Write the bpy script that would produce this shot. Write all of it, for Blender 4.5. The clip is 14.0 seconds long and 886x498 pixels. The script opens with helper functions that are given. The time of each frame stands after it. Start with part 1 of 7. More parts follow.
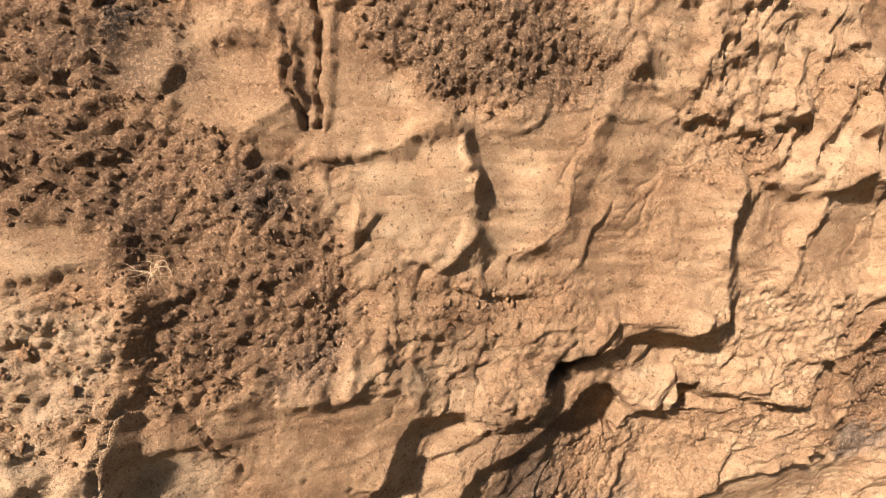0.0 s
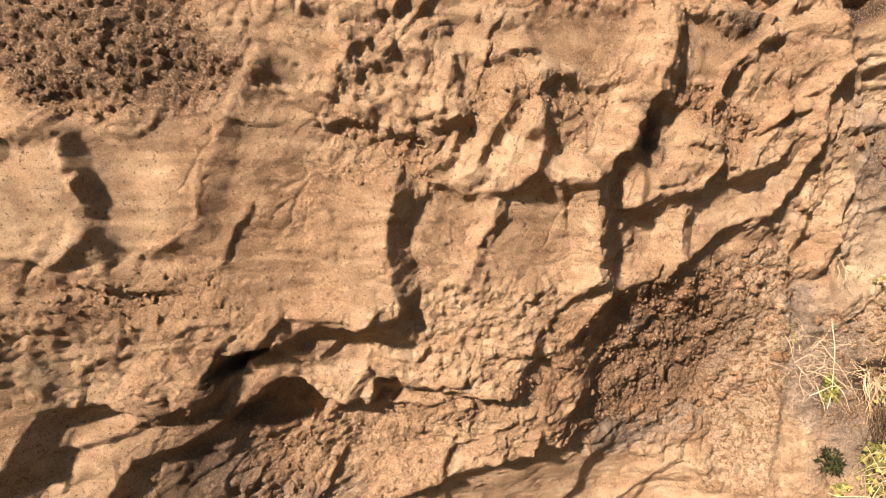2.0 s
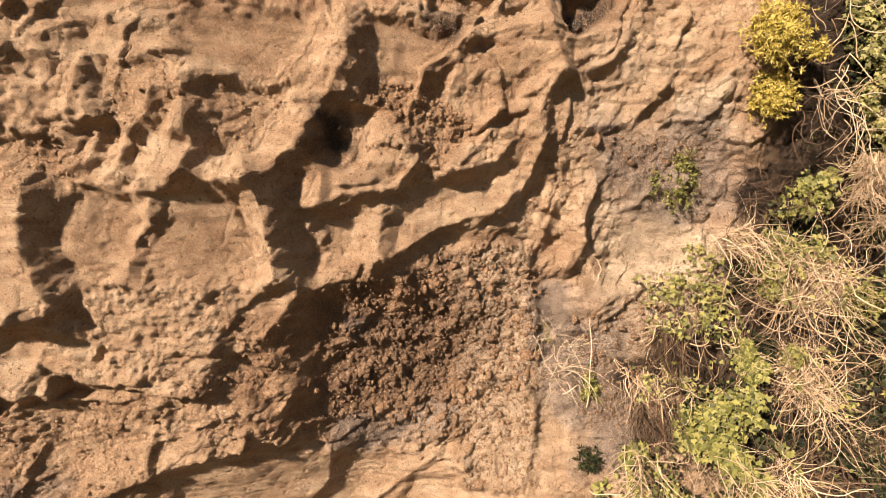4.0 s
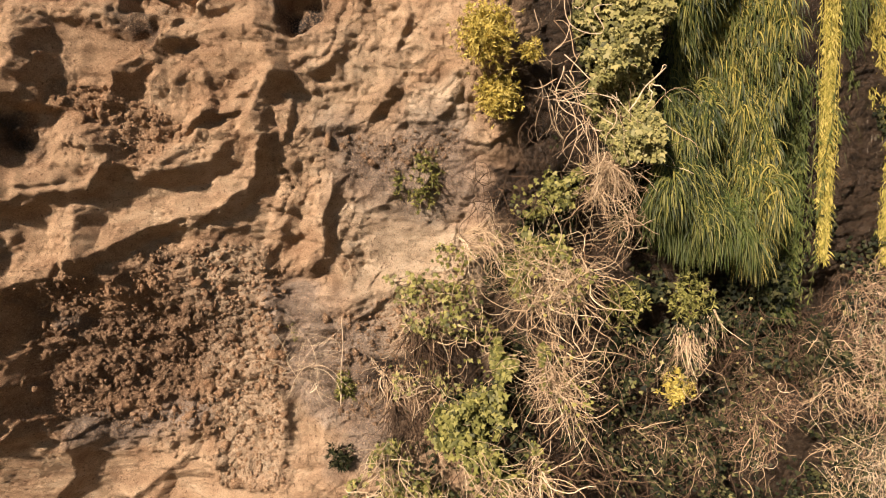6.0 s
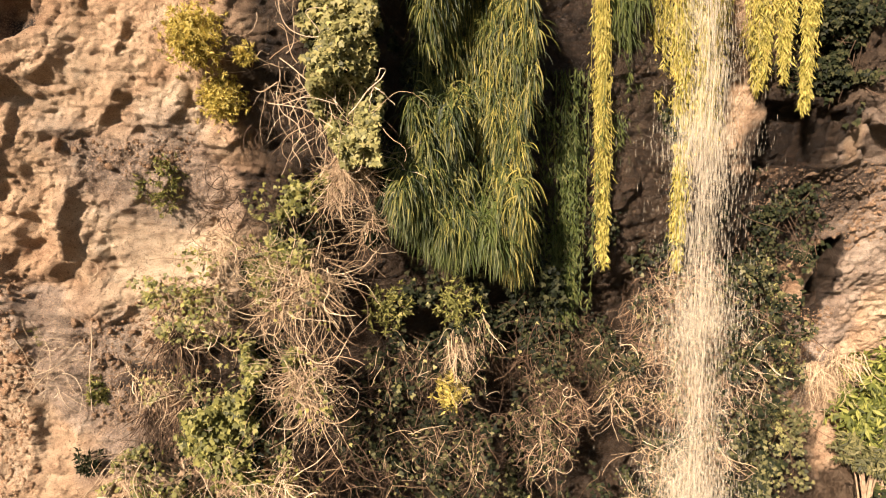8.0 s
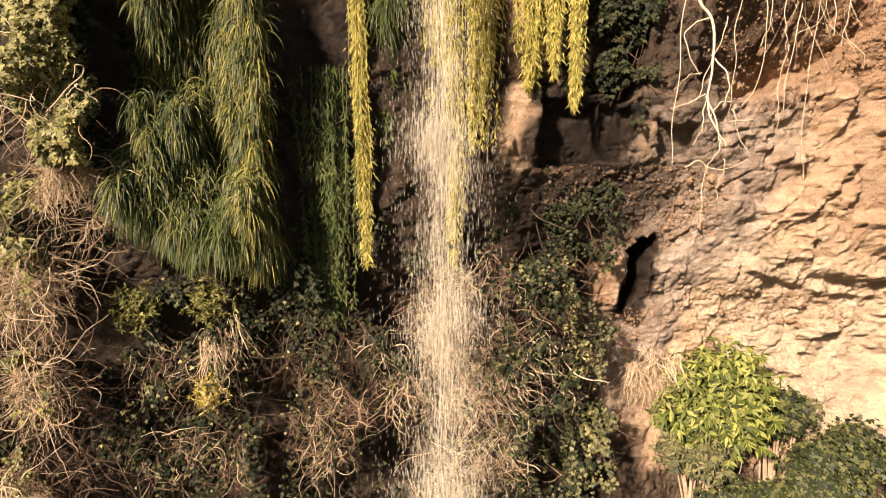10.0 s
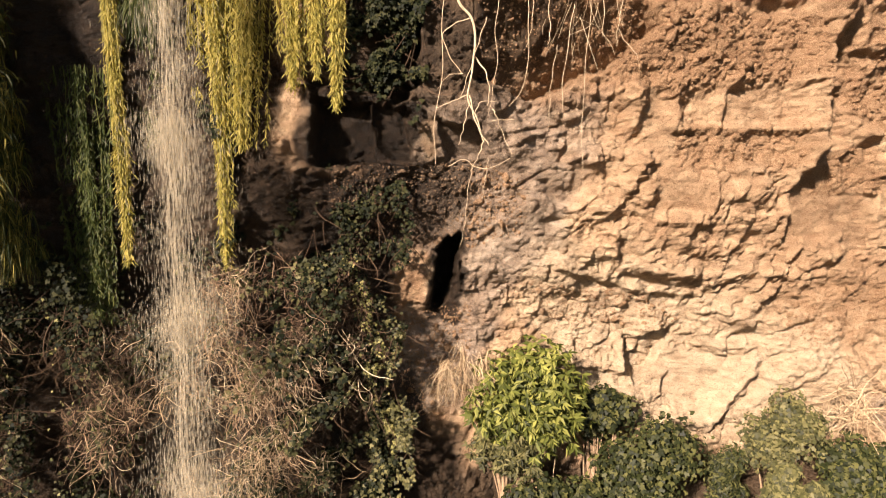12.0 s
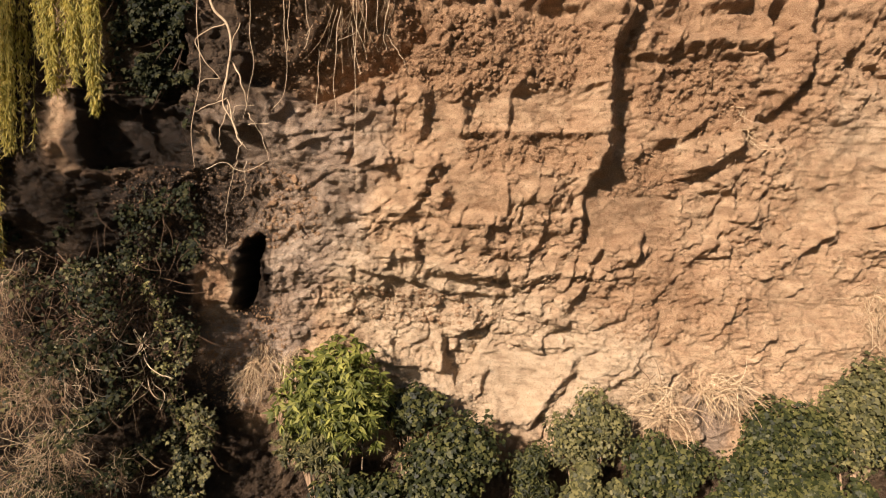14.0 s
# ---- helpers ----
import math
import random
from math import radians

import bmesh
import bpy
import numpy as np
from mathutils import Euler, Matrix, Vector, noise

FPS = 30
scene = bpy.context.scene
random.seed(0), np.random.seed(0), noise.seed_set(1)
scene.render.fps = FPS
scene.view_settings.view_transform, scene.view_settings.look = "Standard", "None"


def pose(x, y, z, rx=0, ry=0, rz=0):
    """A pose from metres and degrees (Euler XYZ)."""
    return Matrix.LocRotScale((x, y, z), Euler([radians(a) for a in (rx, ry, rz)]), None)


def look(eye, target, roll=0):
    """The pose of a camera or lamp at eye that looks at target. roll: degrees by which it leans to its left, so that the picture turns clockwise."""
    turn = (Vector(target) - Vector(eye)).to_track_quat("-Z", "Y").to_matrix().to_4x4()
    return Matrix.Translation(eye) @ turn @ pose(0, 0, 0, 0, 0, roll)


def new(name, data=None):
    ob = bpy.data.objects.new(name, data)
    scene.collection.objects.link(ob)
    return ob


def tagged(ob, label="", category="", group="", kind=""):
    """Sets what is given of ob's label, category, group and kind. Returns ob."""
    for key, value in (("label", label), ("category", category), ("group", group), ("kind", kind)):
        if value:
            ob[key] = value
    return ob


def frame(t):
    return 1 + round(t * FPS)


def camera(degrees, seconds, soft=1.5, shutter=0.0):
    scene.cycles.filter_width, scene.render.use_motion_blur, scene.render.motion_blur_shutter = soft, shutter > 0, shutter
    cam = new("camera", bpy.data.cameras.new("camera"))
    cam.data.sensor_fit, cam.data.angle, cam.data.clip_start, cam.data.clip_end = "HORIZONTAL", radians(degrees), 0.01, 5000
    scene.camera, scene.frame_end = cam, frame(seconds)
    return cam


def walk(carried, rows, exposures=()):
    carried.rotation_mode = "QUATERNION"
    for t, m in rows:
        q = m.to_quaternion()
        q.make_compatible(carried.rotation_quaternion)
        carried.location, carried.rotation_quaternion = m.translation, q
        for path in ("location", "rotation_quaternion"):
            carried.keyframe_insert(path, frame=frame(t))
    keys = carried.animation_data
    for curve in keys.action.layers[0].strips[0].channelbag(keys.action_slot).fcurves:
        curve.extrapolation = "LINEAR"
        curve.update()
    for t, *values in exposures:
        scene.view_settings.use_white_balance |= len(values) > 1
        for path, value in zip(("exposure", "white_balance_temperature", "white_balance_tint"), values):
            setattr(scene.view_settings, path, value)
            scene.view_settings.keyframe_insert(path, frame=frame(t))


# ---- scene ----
cam = camera(72.0, 14.0, 1.1)
METRES, EYE, TILT, LEAN, TURN = 19.7, 6.6, -6.0, 0.0, 0.0
ROWS = [
    (0.0, 0.0, 0.0, 0.0, 0.0, 0.0, -0.0),
    (0.5, 0.0295, -0.0013, -0.0004, 0.03, 0.01, -0.04),
    (1.0, 0.0602, -0.0025, -0.0005, 0.07, -0.02, -0.05),
    (1.5, 0.091, -0.0042, -0.0004, 0.13, -0.04, -0.05),
    (2.0, 0.1224, -0.0055, -0.0005, 0.16, -0.03, -0.04),
    (2.5, 0.1559, -0.0057, -0.0004, 0.2, -0.06, -0.06),
    (3.0, 0.19, -0.0058, -0.0005, 0.23, -0.08, -0.06),
    (3.5, 0.224, -0.0062, -0.0004, 0.24, -0.09, -0.05),
    (6.0, 0.3983, -0.0084, -0.0012, 0.11, 0.04, -0.02),
    (6.5, 0.4336, -0.0079, -0.0005, 0.16, 0.01, -0.03),
    (7.0, 0.469, -0.0077, 0.0003, 0.21, -0.03, -0.05),
    (7.5, 0.5045, -0.0072, 0.0011, 0.21, -0.04, -0.06),
    (8.0, 0.5403, -0.0067, 0.0016, 0.23, -0.04, -0.05),
    (10.5, 0.7264, -0.0025, 0.0024, 0.27, -0.32, -0.07),
    (11.0, 0.7637, -0.0028, 0.0018, 0.26, -0.27, -0.08),
    (11.5, 0.8018, -0.004, 0.0013, 0.25, -0.25, -0.09),
    (12.0, 0.8402, -0.0053, 0.0011, 0.25, -0.23, -0.1),
    (12.5, 0.8791, -0.0068, 0.0009, 0.26, -0.22, -0.1),
    (13.0, 0.9189, -0.0087, 0.0009, 0.3, -0.23, -0.12),
    (13.5, 0.9591, -0.01, 0.0015, 0.3, -0.27, -0.14),
    (14.0, 0.9996, -0.0106, 0.0028, 0.29, -0.34, -0.15),
]
walk(cam, [(t, pose(0, 0, EYE, TILT, LEAN, TURN) @ pose(METRES * x, 1.42 * METRES * y, METRES * z, 90 + pitch / 1.42, roll, yaw / 1.42)) for t, x, y, z, yaw, pitch, roll in ROWS],
     exposures=[(0.0, 1.55), (1.5, 1.46), (3.0, 1.4), (6.0, 1.1), (7.0, 1.34), (8.0, 1.56), (10.5, 1.62), (11.5, 1.5), (13.0, 1.25), (14.0, 1.03)])

# world, sun
SUN_AZ, SUN_EL = 32.0, 26.0          # degrees to the left of straight behind the camera; above the horizon
to_sun = Vector((-math.sin(radians(SUN_AZ)) * math.cos(radians(SUN_EL)), -math.cos(radians(SUN_AZ)) * math.cos(radians(SUN_EL)), math.sin(radians(SUN_EL))))
world = bpy.data.worlds.new("world")
scene.world = world
world.use_nodes = True
sky = world.node_tree.nodes.new("ShaderNodeTexSky")
sky.sky_type, sky.sun_disc = "NISHITA", False
sky.sun_elevation = radians(SUN_EL)
sky.sun_rotation = math.atan2(to_sun.x, to_sun.y)
backg = world.node_tree.nodes["Background"]
world.node_tree.links.new(sky.outputs[0], backg.inputs[0])
backg.inputs[1].default_value = 0.03
lamp = bpy.data.lights.new("sun", "SUN")
lamp.energy, lamp.angle, lamp.color = 5.0, radians(3.0), (1.0, 0.83, 0.70)
sun = new("sun", lamp)
sun.matrix_world = look(to_sun * 60, (0, 0, 0))

# ---- materials ----
def mat(name, rough=0.9, spec=0.25):
    m = bpy.data.materials.new(name)
    m.use_nodes = True
    b = m.node_tree.nodes["Principled BSDF"]
    b.inputs["Roughness"].default_value = rough
    b.inputs["Specular IOR Level"].default_value = spec
    b.inputs["Diffuse Roughness"].default_value = 1.0
    return m, m.node_tree, b


def node(nt, kind, **values):
    n = nt.nodes.new("ShaderNode" + kind)
    for key, value in values.items():
        n.inputs[key].default_value = value
    return n


def noise_tex(nt, scale, detail=6.0, rough=0.6, distort=0.0, stretch=(1, 1, 1)):
    co = nt.nodes.new("ShaderNodeNewGeometry")
    mp = nt.nodes.new("ShaderNodeMapping")
    mp.inputs["Scale"].default_value = stretch
    nt.links.new(co.outputs["Position"], mp.inputs["Vector"])
    n = node(nt, "TexNoise", Scale=scale, Detail=detail, Roughness=rough, Distortion=distort)
    nt.links.new(mp.outputs[0], n.inputs["Vector"])
    return n.outputs["Fac"]


def ramp(nt, fac, stops):
    r = nt.nodes.new("ShaderNodeValToRGB")
    while len(r.color_ramp.elements) < len(stops):
        r.color_ramp.elements.new(0.5)
    for e, (at, c) in zip(r.color_ramp.elements, stops):
        e.position, e.color = at, (*c, 1) if len(c) == 3 else c
    nt.links.new(fac, r.inputs[0])
    return r.outputs[0]


def grey(nt, fac, lo, hi):
    return ramp(nt, fac, [(lo, (0, 0, 0)), (hi, (1, 1, 1))])


def mixc(nt, fac, a, b, blend="MIX"):
    m = nt.nodes.new("ShaderNodeMix")
    m.data_type, m.blend_type = "RGBA", blend
    for socket, v in ((m.inputs[0], fac), (m.inputs[6], a), (m.inputs[7], b)):
        if hasattr(v, "links"):
            nt.links.new(v, socket)
        elif isinstance(v, (int, float)):
            socket.default_value = v
        else:
            socket.default_value = (*v, 1)
    return m.outputs[2]


def times(nt, a, b, how="MULTIPLY"):
    m = nt.nodes.new("ShaderNodeMath")
    m.operation = how
    for socket, v in ((m.inputs[0], a), (m.inputs[1], b)):
        if hasattr(v, "links"):
            nt.links.new(v, socket)
        else:
            socket.default_value = v
    return m.outputs[0]


def attr(nt, name):
    a = nt.nodes.new("ShaderNodeAttribute")
    a.attribute_name = name
    return a.outputs["Fac"]


def bump(nt, b, height, strength, distance):
    n = node(nt, "Bump", Strength=strength, Distance=distance)
    nt.links.new(height, n.inputs["Height"])
    if b.inputs["Normal"].links:
        nt.links.new(b.inputs["Normal"].links[0].from_socket, n.inputs["Normal"])
    nt.links.new(n.outputs[0], b.inputs["Normal"])


def rock_material():
    m, nt, b = mat("sandstone", 0.93, 0.18)
    b.inputs["Diffuse Roughness"].default_value = 0.0
    broad = noise_tex(nt, 0.7, 5, 0.6, 0.4)
    mid = noise_tex(nt, 4.0, 7, 0.65, 0.3, (1, 1, 1.8))
    fine = noise_tex(nt, 55.0, 6, 0.7)
    layers = noise_tex(nt, 2.2, 6, 0.6, 0.2, (0.35, 0.35, 7.0))
    tan = ramp(nt, mid, [(0.26, (0.36, 0.22, 0.13)), (0.44, (0.54, 0.36, 0.22)), (0.60, (0.67, 0.48, 0.305)), (0.78, (0.78, 0.61, 0.42))])
    rust = ramp(nt, mid, [(0.3, (0.26, 0.14, 0.076)), (0.7, (0.50, 0.31, 0.175))])
    c = mixc(nt, grey(nt, broad, 0.5, 0.72), tan, rust)
    c = mixc(nt, times(nt, grey(nt, layers, 0.5, 0.75), 0.35), c, (0.40, 0.24, 0.12))
    soil = ramp(nt, fine, [(0.3, (0.17, 0.09, 0.046)), (0.55, (0.42, 0.245, 0.13)), (0.75, (0.64, 0.42, 0.25))])
    c = mixc(nt, times(nt, attr(nt, "crust"), 0.75), c, soil)
    # brown rock; the mask also paints shade brown in recesses
    c = mixc(nt, times(nt, attr(nt, "rust"), 0.85), c, rust)
    lime = ramp(nt, mid, [(0.3, (0.46, 0.34, 0.225)), (0.55, (0.70, 0.555, 0.385)), (0.8, (0.80, 0.70, 0.53))])
    c = mixc(nt, times(nt, attr(nt, "pale"), 0.9), c, lime)
    ash = ramp(nt, mid, [(0.3, (0.19, 0.15, 0.12)), (0.55, (0.39, 0.315, 0.255)), (0.78, (0.62, 0.53, 0.44))])
    c = mixc(nt, times(nt, attr(nt, "ashen"), 0.9), c, ash)
    # dark stains; the mask also paints shade into holes and under ledges
    soot_shade = times(nt, attr(nt, "soot_shade"), grey(nt, noise_tex(nt, 9.0, 8, 0.75), 0.24, 0.48))
    c = mixc(nt, soot_shade, c, (0.045, 0.038, 0.033))
    # near-black wet rock; the mask also paints shade where the rock isn't wet
    damp_shade = ramp(nt, mid, [(0.3, (0.014, 0.010, 0.007)), (0.6, (0.034, 0.023, 0.015)), (0.8, (0.08, 0.055, 0.036))])
    c = mixc(nt, times(nt, attr(nt, "damp_shade"), 0.95), c, damp_shade)
    # speckle of grit and small pits
    dry = times(nt, 1.0, attr(nt, "damp_shade"), "SUBTRACT")
    c = mixc(nt, times(nt, times(nt, grey(nt, fine, 0.50, 0.62), 0.5), dry), c, (0.78, 0.53, 0.33))
    c = mixc(nt, times(nt, grey(nt, noise_tex(nt, 38.0, 3, 0.5), 0.62, 0.68), 0.75), c, (0.16, 0.09, 0.05))
    # sand grain, and hairline cracks in patches
    grain = noise_tex(nt, 130.0, 4, 0.75)
    c = mixc(nt, 0.75, c, ramp(nt, grain, [(0.37, (0.30, 0.27, 0.24)), (0.47, (0.92, 0.91, 0.90)), (0.60, (1.0, 1.0, 1.0))]), "MULTIPLY")
    co = nt.nodes.new("ShaderNodeNewGeometry")
    wobble = nt.nodes.new("ShaderNodeVectorMath")
    wobble.operation = "ADD"
    bend = node(nt, "TexNoise", Scale=4.0, Detail=5.0)
    nt.links.new(co.outputs["Position"], bend.inputs["Vector"])
    nt.links.new(co.outputs["Position"], wobble.inputs[0])
    nt.links.new(bend.outputs["Color"], wobble.inputs[1])
    split = node(nt, "TexVoronoi", Scale=3.2)
    split.feature = "DISTANCE_TO_EDGE"
    nt.links.new(wobble.outputs[0], split.inputs["Vector"])
    hair = times(nt, ramp(nt, split.outputs["Distance"], [(0.004, (1, 1, 1)), (0.016, (0, 0, 0))]), grey(nt, noise_tex(nt, 1.3, 4, 0.6), 0.52, 0.6))
    c = mixc(nt, times(nt, hair, 0.7), c, (0.11, 0.06, 0.035))
    nt.links.new(c, b.inputs["Base Color"])
    bump(nt, b, times(nt, 1.0, hair, "SUBTRACT"), 0.6, 0.015)
    bump(nt, b, mid, 0.25, 0.02)
    bump(nt, b, noise_tex(nt, 22.0, 8, 0.7, 0.2, (1, 1, 1.5)), 0.6, 0.036)
    bump(nt, b, fine, 1.0, 0.045)
    bump(nt, b, grain, 0.9, 0.022)
    nt.links.new(times(nt, 0.93, times(nt, attr(nt, "damp_shade"), 0.5), "SUBTRACT"), b.inputs["Roughness"])
    return m


def plain_material(name, lo, hi, scale, rough=0.9, bumps=0.3, distance=0.01, spec=0.2, detail=6.0):
    m, nt, b = mat(name, rough, spec)
    n = noise_tex(nt, scale, detail, 0.65)
    c = ramp(nt, n, [(0.3, lo), (0.7, hi)])
    nt.links.new(c, b.inputs["Base Color"])
    bump(nt, b, n, bumps, distance)
    return m


def leaf_material(name, dark, mid, bright, through_light=0.35, rough=0.55, spec=0.3, clump=3.0):
    m, nt, b = mat(name, rough, spec)
    rnd = nt.nodes.new("ShaderNodeNewGeometry").outputs["Random Per Island"]
    c = ramp(nt, rnd, [(0.05, dark), (0.5, mid), (0.95, bright)])
    c = mixc(nt, times(nt, grey(nt, noise_tex(nt, clump, 3, 0.5), 0.35, 0.7), 0.5), c, mid)
    nt.links.new(c, b.inputs["Base Color"])
    t = nt.nodes.new("ShaderNodeBsdfTranslucent")
    nt.links.new(c, t.inputs[0])
    mix = nt.nodes.new("ShaderNodeMixShader")
    mix.inputs[0].default_value = through_light
    out = nt.nodes["Material Output"]
    nt.links.new(b.outputs[0], mix.inputs[1])
    nt.links.new(t.outputs[0], mix.inputs[2])
    nt.links.new(mix.outputs[0], out.inputs[0])
    return m


ROCK = rock_material()
EARTH = plain_material("earth", (0.045, 0.04, 0.022), (0.12, 0.085, 0.05), 3.0, 0.95, 0.5, 0.04)

# ---- the cliff ----
# sections of the wall: x of each section, heights, and the wall's distance y at those heights
SECTION_X = np.array([-4.0, -1.6, 0.0, 1.5, 3.0, 4.5, 6.5, 9.0, 11.5, 14.0, 16.0, 18.0, 21.0, 25.0, 29.0])
SECTION_Z = np.array([2.6, 4.3, 6.0, 7.7, 9.4])
SECTIONS = np.array([
    [1.6, 1.6, 1.75, 2.2, 2.6],
    [2.5, 2.6, 2.8, 3.08, 3.29],
    [4.2, 4.02, 3.61, 3.51, 3.45],
    [5.4, 5.0, 4.26, 4.02, 3.9],
    [6.4, 5.2, 4.68, 4.54, 4.71],
    [6.6, 6.14, 5.37, 5.22, 5.6],
    [6.35, 6.45, 6.41, 6.02, 5.79],
    [7.1, 7.1, 6.95, 6.4, 6.3],
    [8.5, 8.2, 7.5, 7.4, 7.4],
    [9.2, 8.8, 8.2, 8.0, 8.0],
    [9.6, 9.6, 9.1, 8.2, 8.1],
    [10.1, 10.1, 9.3, 8.75, 8.4],
    [10.4, 10.2, 9.45, 9.2, 8.9],
    [10.1, 9.95, 10.0, 9.8, 9.6],
    [10.4, 10.4, 10.4, 10.4, 10.4],
])


def glide(k, v, q):
    q = np.clip(q, k[0], k[-1])
    m = np.gradient(v, k, axis=0)
    i = np.clip(np.searchsorted(k, q) - 1, 0, len(k) - 2)
    h = k[i + 1] - k[i]
    t = (q - k[i]) / h
    if v.ndim > 1:
        h, t = h[:, None], t[:, None]
    return (2 * t**3 - 3 * t * t + 1) * v[i] + (t**3 - 2 * t * t + t) * h * m[i] + (3 * t * t - 2 * t**3) * v[i + 1] + (t**3 - t * t) * h * m[i + 1]


def hashed(i, j, k):
    h = (i.astype(np.uint32) * np.uint32(374761393) + j.astype(np.uint32) * np.uint32(668265263) + np.uint32(k * 2246822519 % 4294967296))
    h = (h ^ (h >> np.uint32(13))) * np.uint32(1274126177)
    h = (h ^ (h >> np.uint32(16))) * np.uint32(2654435761)
    return ((h ^ (h >> np.uint32(15))) & np.uint32(65535)).astype(np.float32) / 65535


def vnoise(x, z, k):
    i, j = np.floor(x), np.floor(z)
    u, v = x - i, z - j
    u, v = u * u * u * (u * (u * 6 - 15) + 10), v * v * v * (v * (v * 6 - 15) + 10)
    i, j = i.astype(np.int64), j.astype(np.int64)
    a, b, c, d = hashed(i, j, k), hashed(i + 1, j, k), hashed(i, j + 1, k), hashed(i + 1, j + 1, k)
    return (a + (b - a) * u) * (1 - v) + (c + (d - c) * u) * v - 0.5


def fbm(x, z, size, octaves, k, gain=0.5, ridged=False):
    out, amp = 0, 1.0
    for o in range(octaves):
        c, s = math.cos(o * 1.1 + k), math.sin(o * 1.1 + k)
        n = vnoise((x * c - z * s) / size + o * 17.3, (x * s + z * c) / size + o * 9.1, k + o) * 2
        out = out + amp * ((0.5 - np.abs(n)) if ridged else n)
        amp, size = amp * gain, size * 0.5
    return out


def cells(x, z, size, k, jitter=0.9):
    """Distance to the nearest and second nearest cell centre, and a random value of the nearest."""
    x, z = x / size, z / size
    i, j = np.floor(x).astype(np.int64), np.floor(z).astype(np.int64)
    f1, f2, tag = np.full(x.shape, 9.0, np.float32), np.full(x.shape, 9.0, np.float32), np.zeros(x.shape, np.float32)
    for a in (-1, 0, 1):
        for b in (-1, 0, 1):
            px = i + a + 0.5 + jitter * (hashed(i + a, j + b, k) - 0.5)
            pz = j + b + 0.5 + jitter * (hashed(i + a, j + b, k + 7) - 0.5)
            d = np.hypot(x - px, z - pz)
            near = d < f1
            f2 = np.where(near, f1, np.minimum(f2, d))
            tag = np.where(near, hashed(i + a, j + b, k + 13), tag)
            f1 = np.where(near, d, f1)
    return f1, f2, tag


def facets(size, step, lean, k, sharp=70.0):
    """Broken rock: every cell is a flat face with its own depth and lean."""
    x = (GX - 0.3 * GZ) * 1.05 + 0.16 * size * fbm(GX, GZ, size * 0.6, 3, k)
    z = (GZ + 0.2 * GX) * 0.95 + 0.16 * size * fbm(GX, GZ, size * 0.6, 3, k + 1)
    x, z = x / size, z / size
    i, j = np.floor(x).astype(np.int64), np.floor(z).astype(np.int64)
    total, out = np.zeros(x.shape), np.zeros(x.shape)
    for a in (-1, 0, 1):
        for b in (-1, 0, 1):
            u = x - (i + a + 0.5 + 0.9 * (hashed(i + a, j + b, k) - 0.5))
            v = z - (j + b + 0.5 + 0.9 * (hashed(i + a, j + b, k + 7) - 0.5))
            w = np.exp(-sharp * (u * u + v * v))
            out += w * (step * (hashed(i + a, j + b, k + 13) - 0.5) * 2 + size * lean * 2 * ((hashed(i + a, j + b, k + 17) - 0.62) * u + (hashed(i + a, j + b, k + 19) - 0.42) * v))
            total += w
    return out / total


def stretch_steps(stops):
    """Grid lines: (from, to, step) pieces in a row."""
    out = []
    for a, b, step in stops:
        out.append(np.linspace(a, b, max(2, int(round((b - a) / step)) + 1))[:-1])
    return np.concatenate(out + [np.array([stops[-1][1]])])


COLS = stretch_steps([(-14, -3.2, 0.45), (-3.2, -2.3, 0.06), (-2.3, 5.6, 0.0135), (5.6, 9.0, 0.018), (9.0, 15.0, 0.03), (15.0, 22.0, 0.018), (22.0, 28.2, 0.021), (28.2, 29.2, 0.08), (29.2, 46, 0.5)])
ROWS_Z = stretch_steps([(-0.4, 1.0, 0.09), (1.0, 2.6, 0.028), (2.6, 9.0, 0.0165), (9.0, 9.7, 0.03), (9.7, 13.4, 0.12)])
GX, GZ = np.meshgrid(COLS, ROWS_Z)
GX, GZ = GX.astype(np.float64), GZ.astype(np.float64)
sections = np.array([glide(SECTION_Z, row, ROWS_Z) for row in SECTIONS])     # section by section, along the heights
BASE = glide(SECTION_X, sections, COLS).T
BASE = BASE + np.minimum(0, GX + 4) * 0.42 + np.maximum(0, GX - 29) * 0.15
OFF = 0.09 * fbm(GX, GZ, 1.5, 2, 3) + 0.02 * fbm(GX + 0.5 * GZ, GZ * 1.7, 0.45, 3, 5, 0.55)
# the dark masks hold stains and wet rock, and also shade painted as colour
CRUST, PALE, ASHEN, SOOT_SHADE, RUST_SHADE, DAMP_SHADE, SMOOTH = (np.zeros_like(GX) for _ in range(7))
WX = GX + 0.05 * fbm(GX, GZ, 0.35, 4, 21, 0.6)
WZ = GZ + 0.05 * fbm(GX, GZ, 0.35, 4, 31, 0.6)
# edges of the broken rock: nearly straight, with nicks
EX = GX + 0.022 * fbm(GX, GZ, 0.30, 5, 23, 0.62)
EZ = GZ + 0.022 * fbm(GX, GZ, 0.30, 5, 33, 0.62)


def part_of_grid(x0, x1, z0, z1):
    a, b = np.searchsorted(COLS, (x0, x1))
    c, d = np.searchsorted(ROWS_Z, (z0, z1))
    return slice(max(c - 1, 0), d + 1), slice(max(a - 1, 0), b + 1)


def soft(v, lo, hi):
    t = np.clip((v - lo) / (hi - lo), 0, 1)
    return t * t * (3 - 2 * t)


